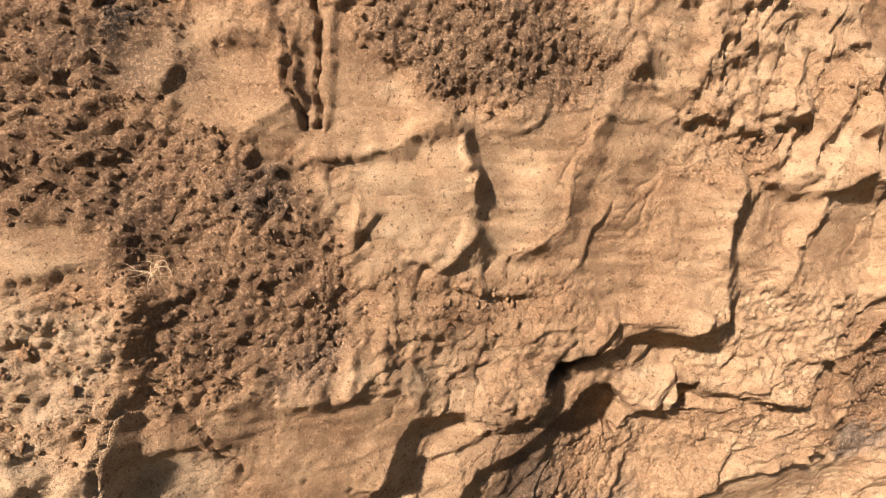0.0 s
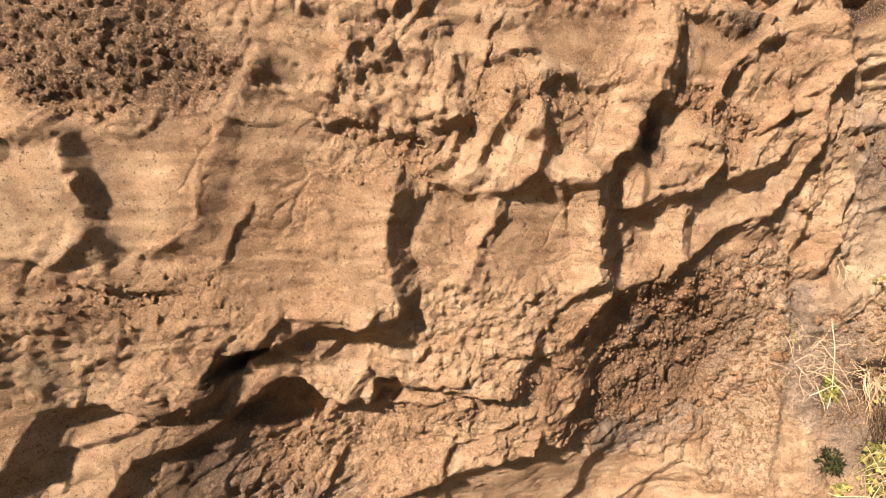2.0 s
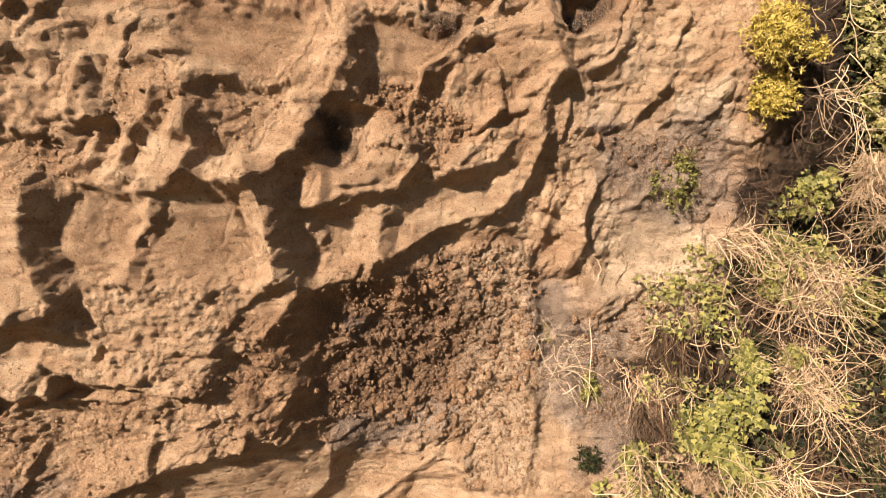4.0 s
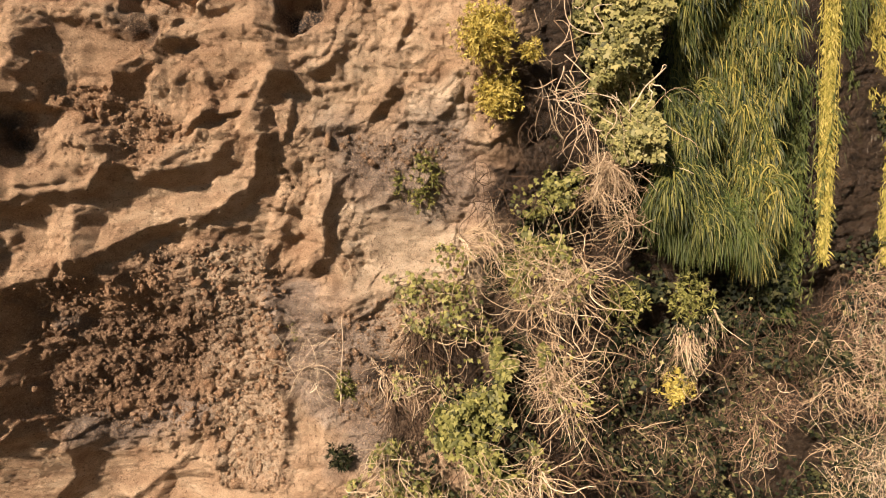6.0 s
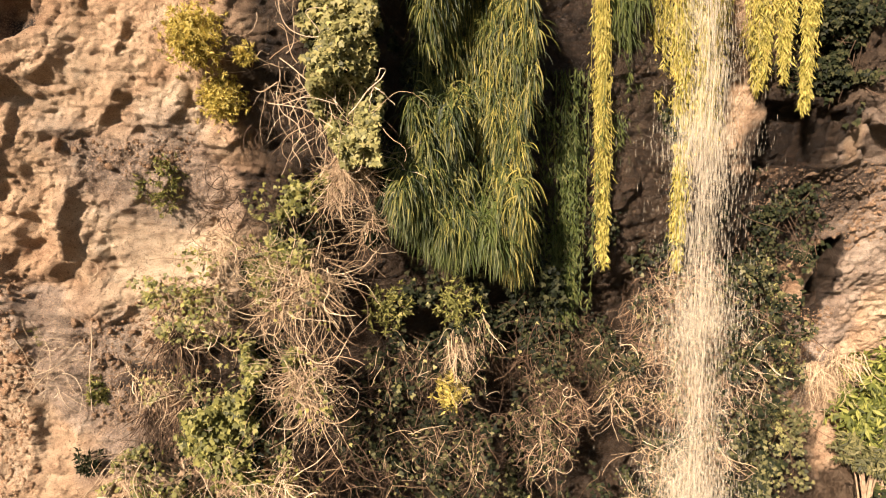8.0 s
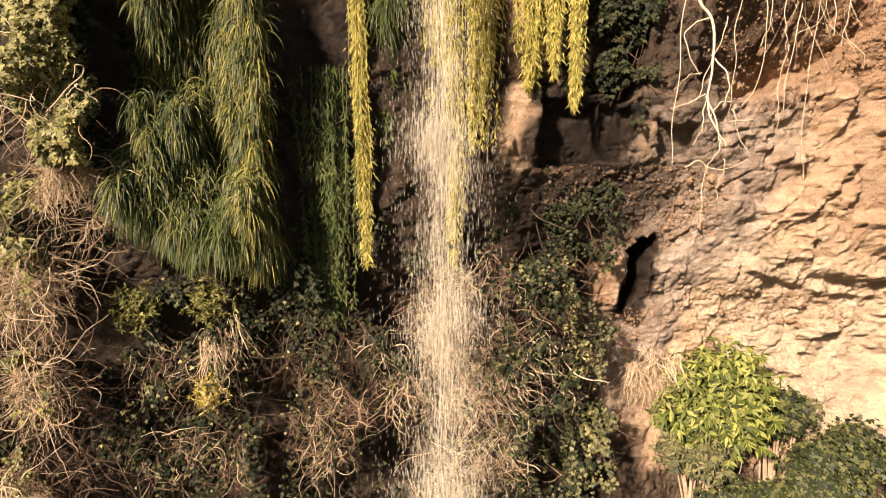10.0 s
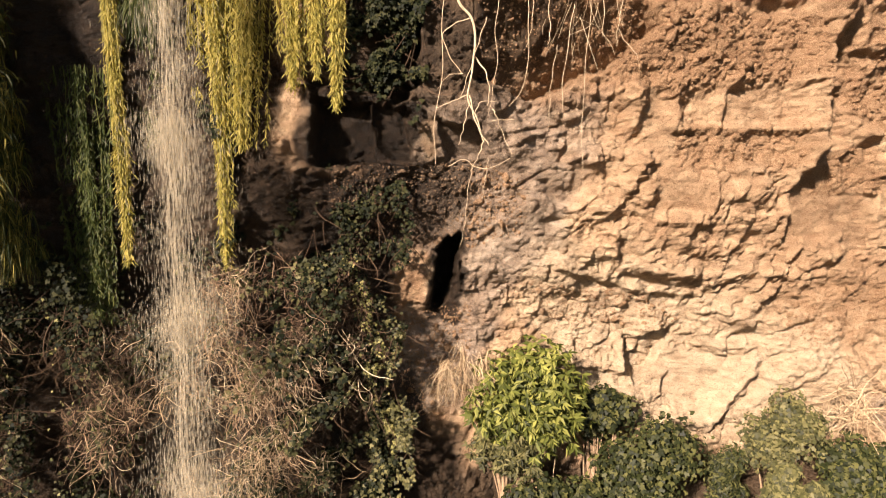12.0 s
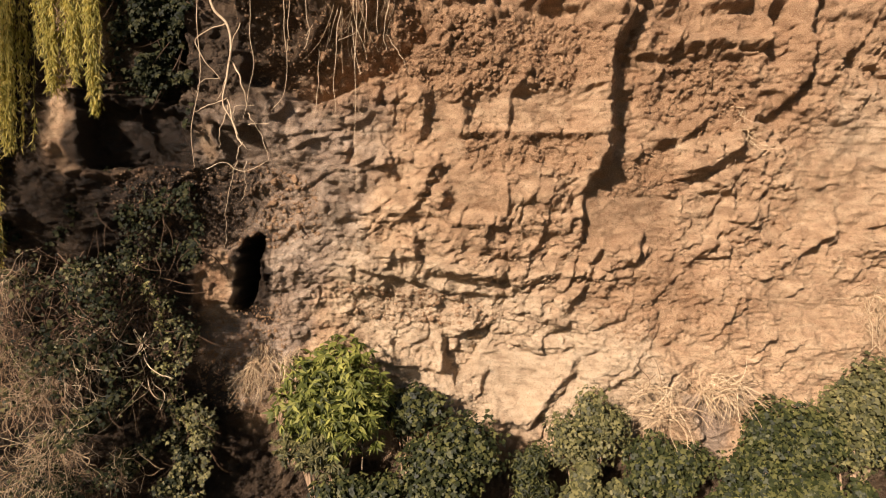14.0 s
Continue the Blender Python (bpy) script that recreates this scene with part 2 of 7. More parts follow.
def inside(outline, pad):
    """Signed distance to an outline, positive inside, in the stretch of the grid round it."""
    p = np.array(outline, float).reshape(-1, 2)
    win = part_of_grid(p[:, 0].min() - pad, p[:, 0].max() + pad, p[:, 1].min() - pad, p[:, 1].max() + pad)
    x, z = WX[win], WZ[win]
    best, odd = np.full(x.shape, 1e9), np.zeros(x.shape, bool)
    for (ax, az), (bx, bz) in zip(p, np.roll(p, -1, 0)):
        ex, ez = bx - ax, bz - az
        t = np.clip(((x - ax) * ex + (z - az) * ez) / (ex * ex + ez * ez + 1e-12), 0, 1)
        best = np.minimum(best, np.hypot(x - ax - t * ex, z - az - t * ez))
        if abs(ez) > 1e-9:
            odd ^= ((az > z) != (bz > z)) & (x < ax + (z - az) * ex / ez)
    return win, np.where(odd, best, -best), p.mean(0)


def slab(outline, d, gx=0.0, gz=0.0, edge=0.05, crust=0.0, keep=0.25, smooth=0.6):
    """A face of rock: set d back from the wall (minus: proud), leaning by gx to the side and gz upwards."""
    win, s, (cx, cz) = inside(outline, edge + 0.1)
    m = soft(s, -edge * 0.5, edge * 0.5)
    face = d + gx * (GX[win] - cx) + gz * (GZ[win] - cz) + 0.4 * keep * OFF[win]
    if d < 0 and gx < 0.4 and gz > -0.4:
        m = m * soft(OFF[win] - face, -0.02, 0.02)             # proud faces grow out of the wall
    OFF[win] = OFF[win] * (1 - m) + face * m
    CRUST[win] = CRUST[win] * (1 - m) + crust * m
    SMOOTH[win] = SMOOTH[win] * (1 - m) + smooth * m


def rough(outline, amount=1.0, d=0.0, edge=0.15):
    win, s, _ = inside(outline, edge + 0.1)
    m = soft(s, -edge, edge * 0.3)
    CRUST[win] = np.maximum(CRUST[win], amount * m)
    OFF[win] += d * m


def tint(field, outline, amount=1.0, edge=0.3):
    win, s, _ = inside(outline, edge + 0.1)
    field[win] = np.maximum(field[win], amount * soft(s + 0.12 * fbm(GX[win], GZ[win], 0.5, 4, 77), -edge, edge))


def bare(outline, edge=0.05):
    """Rock kept clear of grime, wetness and the shade painted with them."""
    win, s, _ = inside(outline, edge + 0.1)
    m = 1 - soft(s, -edge, edge)
    for field in (DAMP_SHADE, SOOT_SHADE, ASHEN):
        field[win] *= m


def ridge(line, h, wl, wr, power=1.3):
    """A crest along a line: wl wide on the line's left hand, wr on its right."""
    p = np.array(line, float).reshape(-1, 2)
    pad = max(wl, wr) + 0.1
    win = part_of_grid(p[:, 0].min() - pad, p[:, 0].max() + pad, p[:, 1].min() - pad, p[:, 1].max() + pad)
    x, z = WX[win], WZ[win]
    best, side = np.full(x.shape, 1e9), np.zeros(x.shape)
    for (ax, az), (bx, bz) in zip(p[:-1], p[1:]):
        ex, ez = bx - ax, bz - az
        t = np.clip(((x - ax) * ex + (z - az) * ez) / (ex * ex + ez * ez + 1e-12), 0, 1)
        dist = np.hypot(x - ax - t * ex, z - az - t * ez)
        near = dist < best
        side = np.where(near, np.sign(ex * (z - az) - ez * (x - ax)), side)
        best = np.where(near, dist, best)
    w = np.where(side > 0, wl, wr)
    OFF[win] -= h * np.clip(1 - best / w, 0, 1) ** power


def crack(line, w, d):
    ridge(line, -d, w, w, 1.0)


def tooth(line, h, steep, gentle, power=1.0, fade=0.22):
    """A broken edge that stands proud: it falls off steeply on the line's right hand, gently on its left."""
    p = np.array(line, float).reshape(-1, 2)
    pad = max(steep, gentle) + 0.1
    win = part_of_grid(p[:, 0].min() - pad, p[:, 0].max() + pad, p[:, 1].min() - pad, p[:, 1].max() + pad)
    x, z = EX[win], EZ[win]
    best, side, over = np.full(x.shape, 1e9), np.zeros(x.shape), np.zeros(x.shape)
    last = len(p) - 2
    for k, ((ax, az), (bx, bz)) in enumerate(zip(p[:-1], p[1:])):
        ex, ez = bx - ax, bz - az
        raw = ((x - ax) * ex + (z - az) * ez) / (ex * ex + ez * ez + 1e-12)
        t = np.clip(raw, 0, 1)
        dist = np.hypot(x - ax - t * ex, z - az - t * ez)
        near = dist < best
        side = np.where(near, ex * (z - az) - ez * (x - ax), side)
        past = (np.maximum(0, -raw) if k == 0 else 0) + (np.maximum(0, raw - 1) if k == last else 0)
        over = np.where(near, past * math.hypot(ex, ez), over)
        best = np.where(near, dist, best)
    w = np.where(side > 0, gentle, steep)
    OFF[win] -= h * np.clip(1 - best / w, 0, 1) ** power * np.clip(1 - over / fade, 0, 1)


def calm(outline, amount, edge=0.06):
    """Rock with an even, close-grained face."""
    win, s, _ = inside(outline, edge + 0.1)
    m = soft(s, -edge, edge)
    SMOOTH[win] = np.maximum(SMOOTH[win], amount * m)
    CRUST[win] *= 1 - m


def pit(outline, d, edge=0.04):
    """A deep dark hollow with a sharp rim."""
    win, s, _ = inside(outline, edge + 0.1)
    OFF[win] += d * soft(s, -edge, edge)



# --- the start: clods, blocks and shards under the dark crust
rough((-2.16, 7.54, -1.28, 7.63, -1.35, 7.34, -1.59, 7.08, -1.33, 6.96, -1.05, 6.85, -0.84, 6.71, -0.57, 6.38, -0.55, 6.06, -0.59, 5.61, -0.91, 5.58, -1.11, 5.53, -1.47, 5.60, -1.55, 5.46, -1.87, 5.50, -2.05, 5.46), 1.0, 0.03)
rough((-0.52, 7.52, -0.29, 7.21, -0.08, 7.07, 0.25, 7.02, 0.75, 7.04, 1.04, 7.36, 0.88, 7.51, 0.76, 7.82, -0.44, 7.70), 1.0, 0.05)
calm((-1.30, 7.04, -1.24, 7.27, -0.84, 7.37, -0.77, 7.02, -1.02, 6.87, -1.27, 6.94), 0.8)
tooth((-1.32, 7.00, -1.18, 6.92, -1.02, 6.86, -0.89, 6.94, -0.76, 7.03), 0.065, 0.065, 0.28)
tooth((-0.84, 6.71, -0.76, 7.01, -0.77, 7.18, -0.83, 7.38), 0.050, 0.050, 0.35)
slab((-1.01, 6.85, -0.76, 7.02, -0.72, 6.89, -0.83, 6.73, -0.99, 6.72), 0.03, 0.1, -0.45, 0.03, 0, 0.4, 0.7)
calm((-0.75, 7.39, -0.55, 7.52, -0.29, 7.21, -0.14, 6.97, -0.39, 6.84, -0.67, 6.89), 0.8)
crack((-0.80, 7.38, -0.76, 7.15, -0.71, 6.95), 0.022, 0.08)
crack((-0.67, 7.63, -0.63, 7.25, -0.63, 6.96), 0.022, 0.08)
tooth((-0.62, 6.95, -0.59, 7.25, -0.55, 7.64), 0.036, 0.040, 0.12)
calm((-1.56, 7.11, -1.50, 7.33, -1.35, 7.34, -1.31, 7.21, -1.35, 7.06), 0.8)
tooth((-1.35, 7.06, -1.31, 7.21, -1.35, 7.37), 0.043, 0.043, 0.20)
calm((-2.09, 6.42, -1.77, 6.46, -1.56, 6.35, -1.53, 6.27, -1.73, 6.18, -2.07, 6.18), 0.8)
tooth((-2.04, 6.20, -1.75, 6.21, -1.55, 6.27, -1.51, 6.35), 0.050, 0.050, 0.20)
tooth((-2.09, 6.47, -1.86, 6.49, -1.67, 6.41), 0.036, 0.040, 0.15)
# --- pale lumpy crust and the smooth panel at the foot of the start
tooth((-1.57, 5.14, -1.52, 5.35, -1.51, 5.50, -1.46, 5.76, -1.47, 6.08), 0.091, 0.091, 0.60)
calm((-1.47, 5.57, -0.29, 5.33, -0.19, 5.14, -0.34, 4.71, -0.38, 4.31, -1.47, 4.90, -1.52, 5.29), 0.75)
crack((-1.26, 5.56, -1.18, 5.41, -1.15, 5.28, -1.03, 5.10), 0.016, 0.05)
crack((-1.54, 5.11, -1.51, 5.34, -1.48, 5.60), 0.014, 0.04)
crack((-0.87, 5.50, -0.86, 5.28, -0.90, 5.06), 0.008, 0.015)
crack((-0.53, 5.13, -0.32, 5.20, -0.29, 5.33), 0.008, 0.02)
tooth((-1.88, 5.23, -1.81, 5.31, -1.86, 5.42), 0.050, 0.050, 0.20)
tooth((-1.53, 5.16, -1.47, 5.33, -1.35, 5.32, -1.17, 5.24), 0.043, 0.043, 0.20)
tooth((-0.57, 6.38, -0.45, 6.34, -0.37, 6.42, -0.42, 6.47), 0.036, 0.040, 0.12)
crack((-0.57, 6.06, -0.53, 6.22, -0.39, 6.37), 0.014, 0.04)
# --- the three stepped faces
calm((-0.45, 6.78, 0.12, 6.92, 0.17, 6.39, 0.05, 6.27, -0.30, 6.27, -0.42, 6.37), 0.9)
calm((0.18, 6.89, 0.94, 7.03, 0.91, 6.82, 0.78, 6.34, 0.34, 6.14, 0.23, 6.25), 0.9)
calm((0.96, 7.05, 1.24, 7.31, 1.81, 6.71, 2.06, 6.53, 2.14, 5.70, 1.28, 5.66, 0.66, 5.73, 0.41, 6.06, 0.78, 6.34), 0.7)
tooth((0.23, 6.18, 0.18, 6.39, 0.16, 6.56, 0.13, 6.72, 0.09, 6.93), 0.055, 0.1, 0.4)
tooth((0.52, 6.20, 0.78, 6.34, 0.82, 6.63, 0.91, 6.83, 0.97, 7.05), 0.045, 0.12, 0.45)
tooth((1.23, 7.44, 1.09, 7.19, 0.98, 7.02), 0.046, 0.058, 0.20)
tooth((-0.45, 6.78, -0.14, 6.88, 0.12, 6.93), 0.012, 0.06, 0.05)
tooth((-0.45, 6.37, -0.27, 6.27, 0.05, 6.26, 0.19, 6.22), 0.012, 0.06, 0.2)
tooth((2.08, 5.60, 2.05, 5.82, 1.99, 6.13, 2.01, 6.35, 2.06, 6.57), 0.2, 0.17, 0.6)
tooth((1.44, 5.61, 1.77, 5.61, 2.09, 5.61), 0.078, 0.098, 0.25)
crack((1.20, 6.54, 1.38, 6.67, 1.59, 6.70), 0.008, 0.02)
crack((0.89, 6.59, 0.82, 6.41, 0.41, 6.14), 0.008, 0.015)
rough((-0.52, 6.12, 0.05, 6.05, 0.81, 5.96, 1.01, 5.69, 0.28, 5.62, -0.21, 5.83, -0.46, 5.86), 0.45, 0.0)
# --- the lip and the alcove under it
tooth((-0.55, 4.63, -0.41, 4.76, -0.33, 4.95, -0.20, 5.18, -0.14, 5.16, -0.00, 5.15, 0.14, 5.15, 0.43, 5.04, 0.61, 5.07, 0.72, 5.28, 0.82, 5.36, 1.11, 5.40, 1.44, 5.54, 1.77, 5.55, 1.86, 5.61), 0.162, 0.130, 0.75)
calm((-0.43, 5.19, -0.24, 5.18, 0.40, 4.90, 0.83, 5.05, 0.87, 5.30, 1.85, 5.44, 1.71, 4.84, 1.37, 4.94, 0.89, 4.98, 0.46, 4.63, 0.02, 4.36, -0.55, 4.63), 0.5)
tooth((-0.01, 4.35, 0.21, 4.67, 0.47, 4.70, 0.75, 4.83, 0.90, 4.99, 1.15, 5.13, 1.38, 5.04, 1.58, 4.90, 1.88, 4.79), 0.123, 0.098, 0.40)
tooth((-0.44, 4.79, -0.18, 4.86, 0.04, 4.88, 0.25, 4.93), 0.077, 0.062, 0.20)
tooth((1.62, 4.85, 1.83, 5.17, 2.01, 5.05, 2.19, 4.98, 2.48, 4.88, 2.97, 4.79), 0.091, 0.073, 0.30)
pit((0.78, 4.79, 0.93, 4.95, 1.14, 5.07, 1.31, 5.01, 1.47, 4.87, 1.42, 4.63, 1.16, 4.60), 0.26, 0.03)
pit((1.79, 4.83, 1.86, 4.99, 2.01, 4.99, 2.06, 4.88, 1.95, 4.81), 0.19, 0.02)
pit((0.73, 5.25, 0.81, 5.34, 0.99, 5.35, 1.10, 5.35, 0.90, 5.24), 0.19, 0.03)
crack((1.39, 4.94, 1.40, 4.76, 1.33, 4.62), 0.01, 0.03)
crack((0.33, 4.63, 0.25, 4.71, 0.38, 4.76), 0.01, 0.03)
rough((0.99, 4.57, 1.69, 4.54, 2.48, 4.46, 2.38, 3.60, 1.89, 3.53, 1.11, 4.01), 0.55, -0.02)
tooth((1.89, 3.53, 2.06, 3.79, 2.38, 3.91, 2.48, 4.39, 2.18, 4.52), 0.072, 0.058, 0.30)
# --- the great bulge right of the alcove, and the round faces below it
tooth((1.81, 3.63, 2.48, 3.99, 2.90, 4.09, 3.27, 4.17, 3.42, 4.43, 3.68, 4.66, 3.66, 5.11, 3.82, 5.65), 0.1, 0.22, 0.4)
rough((1.78, 4.45, 2.59, 4.57, 3.44, 4.73, 3.76, 5.21, 3.68, 5.45, 3.32, 5.49, 3.29, 5.06, 2.91, 4.84, 2.15, 4.81, 1.67, 4.58), 0.55, 0.0)
calm((2.52, 3.95, 3.38, 4.07, 3.89, 3.80, 5.14, 3.46, 5.78, 3.15, 5.79, 2.54, 2.30, 2.87), 0.9)
tooth((3.43, 3.05, 3.82, 3.41, 3.89, 3.80), 0.100, 0.130, 0.40)
tooth((4.50, 2.96, 4.69, 3.29, 5.01, 3.39, 5.33, 3.44), 0.085, 0.111, 0.30)
tooth((3.90, 3.88, 4.49, 3.87, 5.07, 3.75, 5.26, 3.88), 0.040, 0.052, 0.25)
tooth((1.54, 4.90, 1.80, 4.88, 2.19, 4.98, 2.56, 4.92, 3.00, 4.83, 3.11, 5.09), 0.085, 0.111, 0.30)
tooth((2.77, 5.13, 3.12, 5.20, 3.17, 5.30), 0.040, 0.052, 0.20)
# --- the scoop, the lit rib and the broken ribs above
calm((2.04, 6.39, 2.36, 6.59, 3.30, 6.55, 3.43, 5.89, 3.09, 5.81, 2.67, 5.83, 2.28, 5.90, 2.11, 6.08), 0.85)
slab((2.32, 6.57, 2.65, 6.51, 2.79, 6.15, 2.61, 5.98, 2.30, 6.03, 2.20, 6.21), 0.05, 0.1, 0.05, 0.08, 0, 0.6, 0.5)
tooth((2.60, 5.88, 2.64, 6.11, 2.80, 6.29, 2.81, 6.51), 0.067, 0.084, 0.10)
tooth((3.70, 5.84, 3.67, 6.17, 3.64, 6.41, 3.57, 6.66), 0.26, 0.26, 0.2)
calm((3.38, 6.59, 3.59, 6.62, 3.70, 5.87, 3.51, 5.78, 3.39, 5.89), 0.8)
tooth((3.48, 5.25, 3.73, 5.55, 3.83, 5.67, 3.82, 5.81, 3.51, 5.78), 0.119, 0.149, 0.21)
tooth((3.55, 6.64, 3.75, 6.82, 3.96, 7.01, 4.09, 7.30, 4.26, 7.64, 4.28, 8.02), 0.161, 0.201, 0.29)
tooth((3.32, 6.62, 3.43, 6.68, 3.57, 6.73), 0.112, 0.140, 0.17)
tooth((2.36, 6.61, 2.58, 6.53, 2.89, 6.55, 3.14, 6.73, 3.26, 6.64), 0.075, 0.06, 0.22)
tooth((3.10, 6.68, 3.15, 6.90, 3.18, 7.16), 0.119, 0.149, 0.17)
tooth((2.86, 6.72, 3.03, 6.98, 3.12, 7.20, 3.09, 7.45), 0.090, 0.112, 0.14)
tooth((2.65, 6.68, 2.70, 6.89, 2.85, 7.15, 2.93, 7.36), 0.101, 0.126, 0.15)
tooth((2.29, 6.72, 2.46, 6.84, 2.51, 7.05, 2.49, 7.41), 0.07, 0.07, 0.16)
tooth((2.03, 7.00, 2.28, 6.96, 2.40, 7.13, 2.46, 7.45), 0.055, 0.06, 0.16)
rough((1.77, 7.11, 2.28, 7.00, 2.37, 6.76, 1.99, 6.59, 1.53, 6.71), 0.5, 0.0)
rough((2.53, 7.41, 2.93, 7.44, 3.24, 7.25, 3.25, 7.42, 3.74, 7.28, 3.39, 6.91, 3.16, 7.16, 2.61, 7.05), 0.6, 0.02)
tooth((1.70, 7.70, 1.81, 7.60, 1.91, 7.53, 2.15, 7.62, 2.44, 7.72), 0.045, 0.05, 0.09)
tooth((1.74, 7.48, 1.90, 7.44, 2.11, 7.55, 2.25, 7.55), 0.03, 0.04, 0.08)
tooth((1.74, 7.78, 1.83, 7.73, 2.10, 7.77, 2.16, 7.97), 0.035, 0.04, 0.09)
tooth((2.75, 7.51, 2.98, 7.65, 3.06, 7.63), 0.04, 0.05, 0.12)
calm((3.02, 7.94, 4.00, 8.03, 3.96, 7.70, 3.57, 7.44, 3.09, 7.53), 0.85)
calm((1.34, 7.74, 1.70, 7.70, 1.74, 7.45, 1.26, 7.09), 0.7)
tooth((3.17, 7.45, 3.65, 7.40, 3.96, 7.52), 0.056, 0.070, 0.13)
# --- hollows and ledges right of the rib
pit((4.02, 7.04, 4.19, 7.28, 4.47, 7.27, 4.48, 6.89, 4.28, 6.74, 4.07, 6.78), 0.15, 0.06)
calm((3.73, 6.73, 4.00, 6.92, 4.28, 6.74, 4.78, 6.74, 4.63, 6.54, 3.99, 6.42, 3.76, 6.16), 0.7)
tooth((3.95, 6.43, 4.33, 6.52, 4.68, 6.59, 4.85, 6.80, 4.74, 7.08), 0.15, 0.13, 0.26)
tooth((4.02, 6.45, 4.08, 6.69, 3.95, 6.97), 0.075, 0.090, 0.15)
calm((3.99, 6.35, 4.48, 6.49, 5.58, 6.76, 5.97, 6.70, 5.61, 6.37, 4.69, 6.02, 4.07, 5.84), 0.7)
tooth((3.97, 5.71, 4.40, 5.76, 4.49, 6.03, 4.55, 6.36), 0.137, 0.164, 0.26)
tooth((4.56, 5.97, 4.74, 6.04, 5.02, 6.21, 5.61, 6.36, 5.96, 6.69, 6.05, 7.20), 0.16, 0.12, 0.24)
tooth((5.00, 6.75, 5.34, 6.75, 5.58, 6.84, 5.92, 7.22, 6.19, 7.74, 6.10, 8.15), 0.137, 0.164, 0.24)
tooth((5.17, 6.85, 5.50, 7.07, 5.61, 7.34), 0.075, 0.090, 0.13)
tooth((4.78, 7.24, 4.88, 7.59, 5.14, 7.82, 5.30, 7.98), 0.108, 0.130, 0.04)
rough((4.47, 7.51, 4.99, 7.45, 5.33, 7.12, 5.00, 6.80, 4.78, 7.19, 4.47, 7.27), 0.8, 0.05)
calm((4.47, 8.09, 4.98, 7.95, 5.30, 7.98, 4.99, 7.40, 4.52, 7.52), 0.8)
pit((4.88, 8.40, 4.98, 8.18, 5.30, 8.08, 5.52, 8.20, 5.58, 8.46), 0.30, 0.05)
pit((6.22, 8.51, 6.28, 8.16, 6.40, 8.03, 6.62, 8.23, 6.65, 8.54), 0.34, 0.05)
tooth((5.30, 7.93, 5.87, 8.08, 6.29, 8.01, 6.70, 8.08), 0.075, 0.090, 0.13)
tooth((6.40, 5.67, 6.56, 5.92, 6.57, 6.19, 6.68, 6.62), 0.13, 0.12, 0.16)
tooth((6.04, 5.88, 6.21, 6.30, 6.31, 6.65), 0.087, 0.104, 0.17)
tooth((6.50, 7.19, 7.00, 7.26, 7.21, 7.43, 7.31, 7.62), 0.087, 0.104, 0.17)
tooth((7.38, 7.26, 7.75, 7.27, 7.97, 7.63), 0.075, 0.090, 0.17)
tooth((6.25, 7.69, 6.73, 7.82, 6.88, 8.09), 0.087, 0.104, 0.17)
rough((6.60, 7.00, 7.09, 7.12, 8.10, 7.13, 7.86, 6.83, 7.29, 6.77), 0.6, 0.0)
# --- crumbling brown hollow with pale lumps
rough((3.87, 5.53, 4.48, 5.75, 5.65, 5.84, 6.06, 5.69, 5.98, 4.81, 5.24, 4.37, 5.13, 3.89, 3.91, 4.24, 3.89, 4.93), 0.9, 0.0)
tooth((3.90, 5.06, 4.49, 5.08, 5.07, 5.08, 5.31, 5.19), 0.043, 0.052, 0.25)
tooth((4.16, 5.20, 4.43, 5.41, 4.48, 5.46), 0.043, 0.052, 0.15)
rough((4.91, 5.95, 5.97, 5.94, 6.12, 4.54, 6.03, 3.23, 5.33, 3.19, 5.12, 4.17, 5.45, 4.97), 0.85, -0.05)
tooth((5.84, 3.15, 6.07, 3.62, 6.08, 4.21, 5.86, 4.62), 0.06, 0.07, 0.2)
tooth((5.98, 4.67, 6.09, 5.19, 5.91, 5.82), 0.035, 0.06, 0.2)
calm((6.10, 4.28, 6.52, 4.32, 6.47, 3.68, 6.11, 3.62), 0.8)
tooth((6.91, 5.13, 7.33, 5.44, 7.96, 5.48, 7.98, 6.01), 0.072, 0.086, 0.30)
calm((6.83, 6.28, 7.63, 6.40, 8.02, 5.61, 7.25, 5.50), 0.6)
rough((6.56, 5.15, 7.76, 5.36, 8.03, 4.14, 6.73, 3.85), 0.6, 0.05)
tooth((4.28, 3.04, 4.97, 3.59, 5.11, 4.16), 0.077, 0.092, 0.30)
tooth((6.34, 5.74, 6.59, 6.11, 6.53, 6.48), 0.091, 0.109, 0.30)


def spread(field, width_x, width_z):
    """The field's mean over a stretch of the wall, as the edges add no depth over all."""
    out = field
    for axis, lines, width in ((1, COLS, width_x), (0, ROWS_Z, width_z)):
        a, c = np.searchsorted(lines, lines - width), np.searchsorted(lines, lines + width)
        total = np.concatenate([np.zeros_like(np.take(out, [0], axis)), np.cumsum(out, axis)], axis)
        count = (c - a).reshape((1, -1) if axis == 1 else (-1, 1))
        out = (np.take(total, c, axis) - np.take(total, a, axis)) / count
    return out


OFF += 0.05 * fbm(GX + 0.4 * GZ, GZ, 0.75, 3, 261, 0.55)
OFF -= soft(8.5 - GX, 0, 1.5) * np.clip(spread(OFF, 0.8, 0.8), -0.4, 0.2)

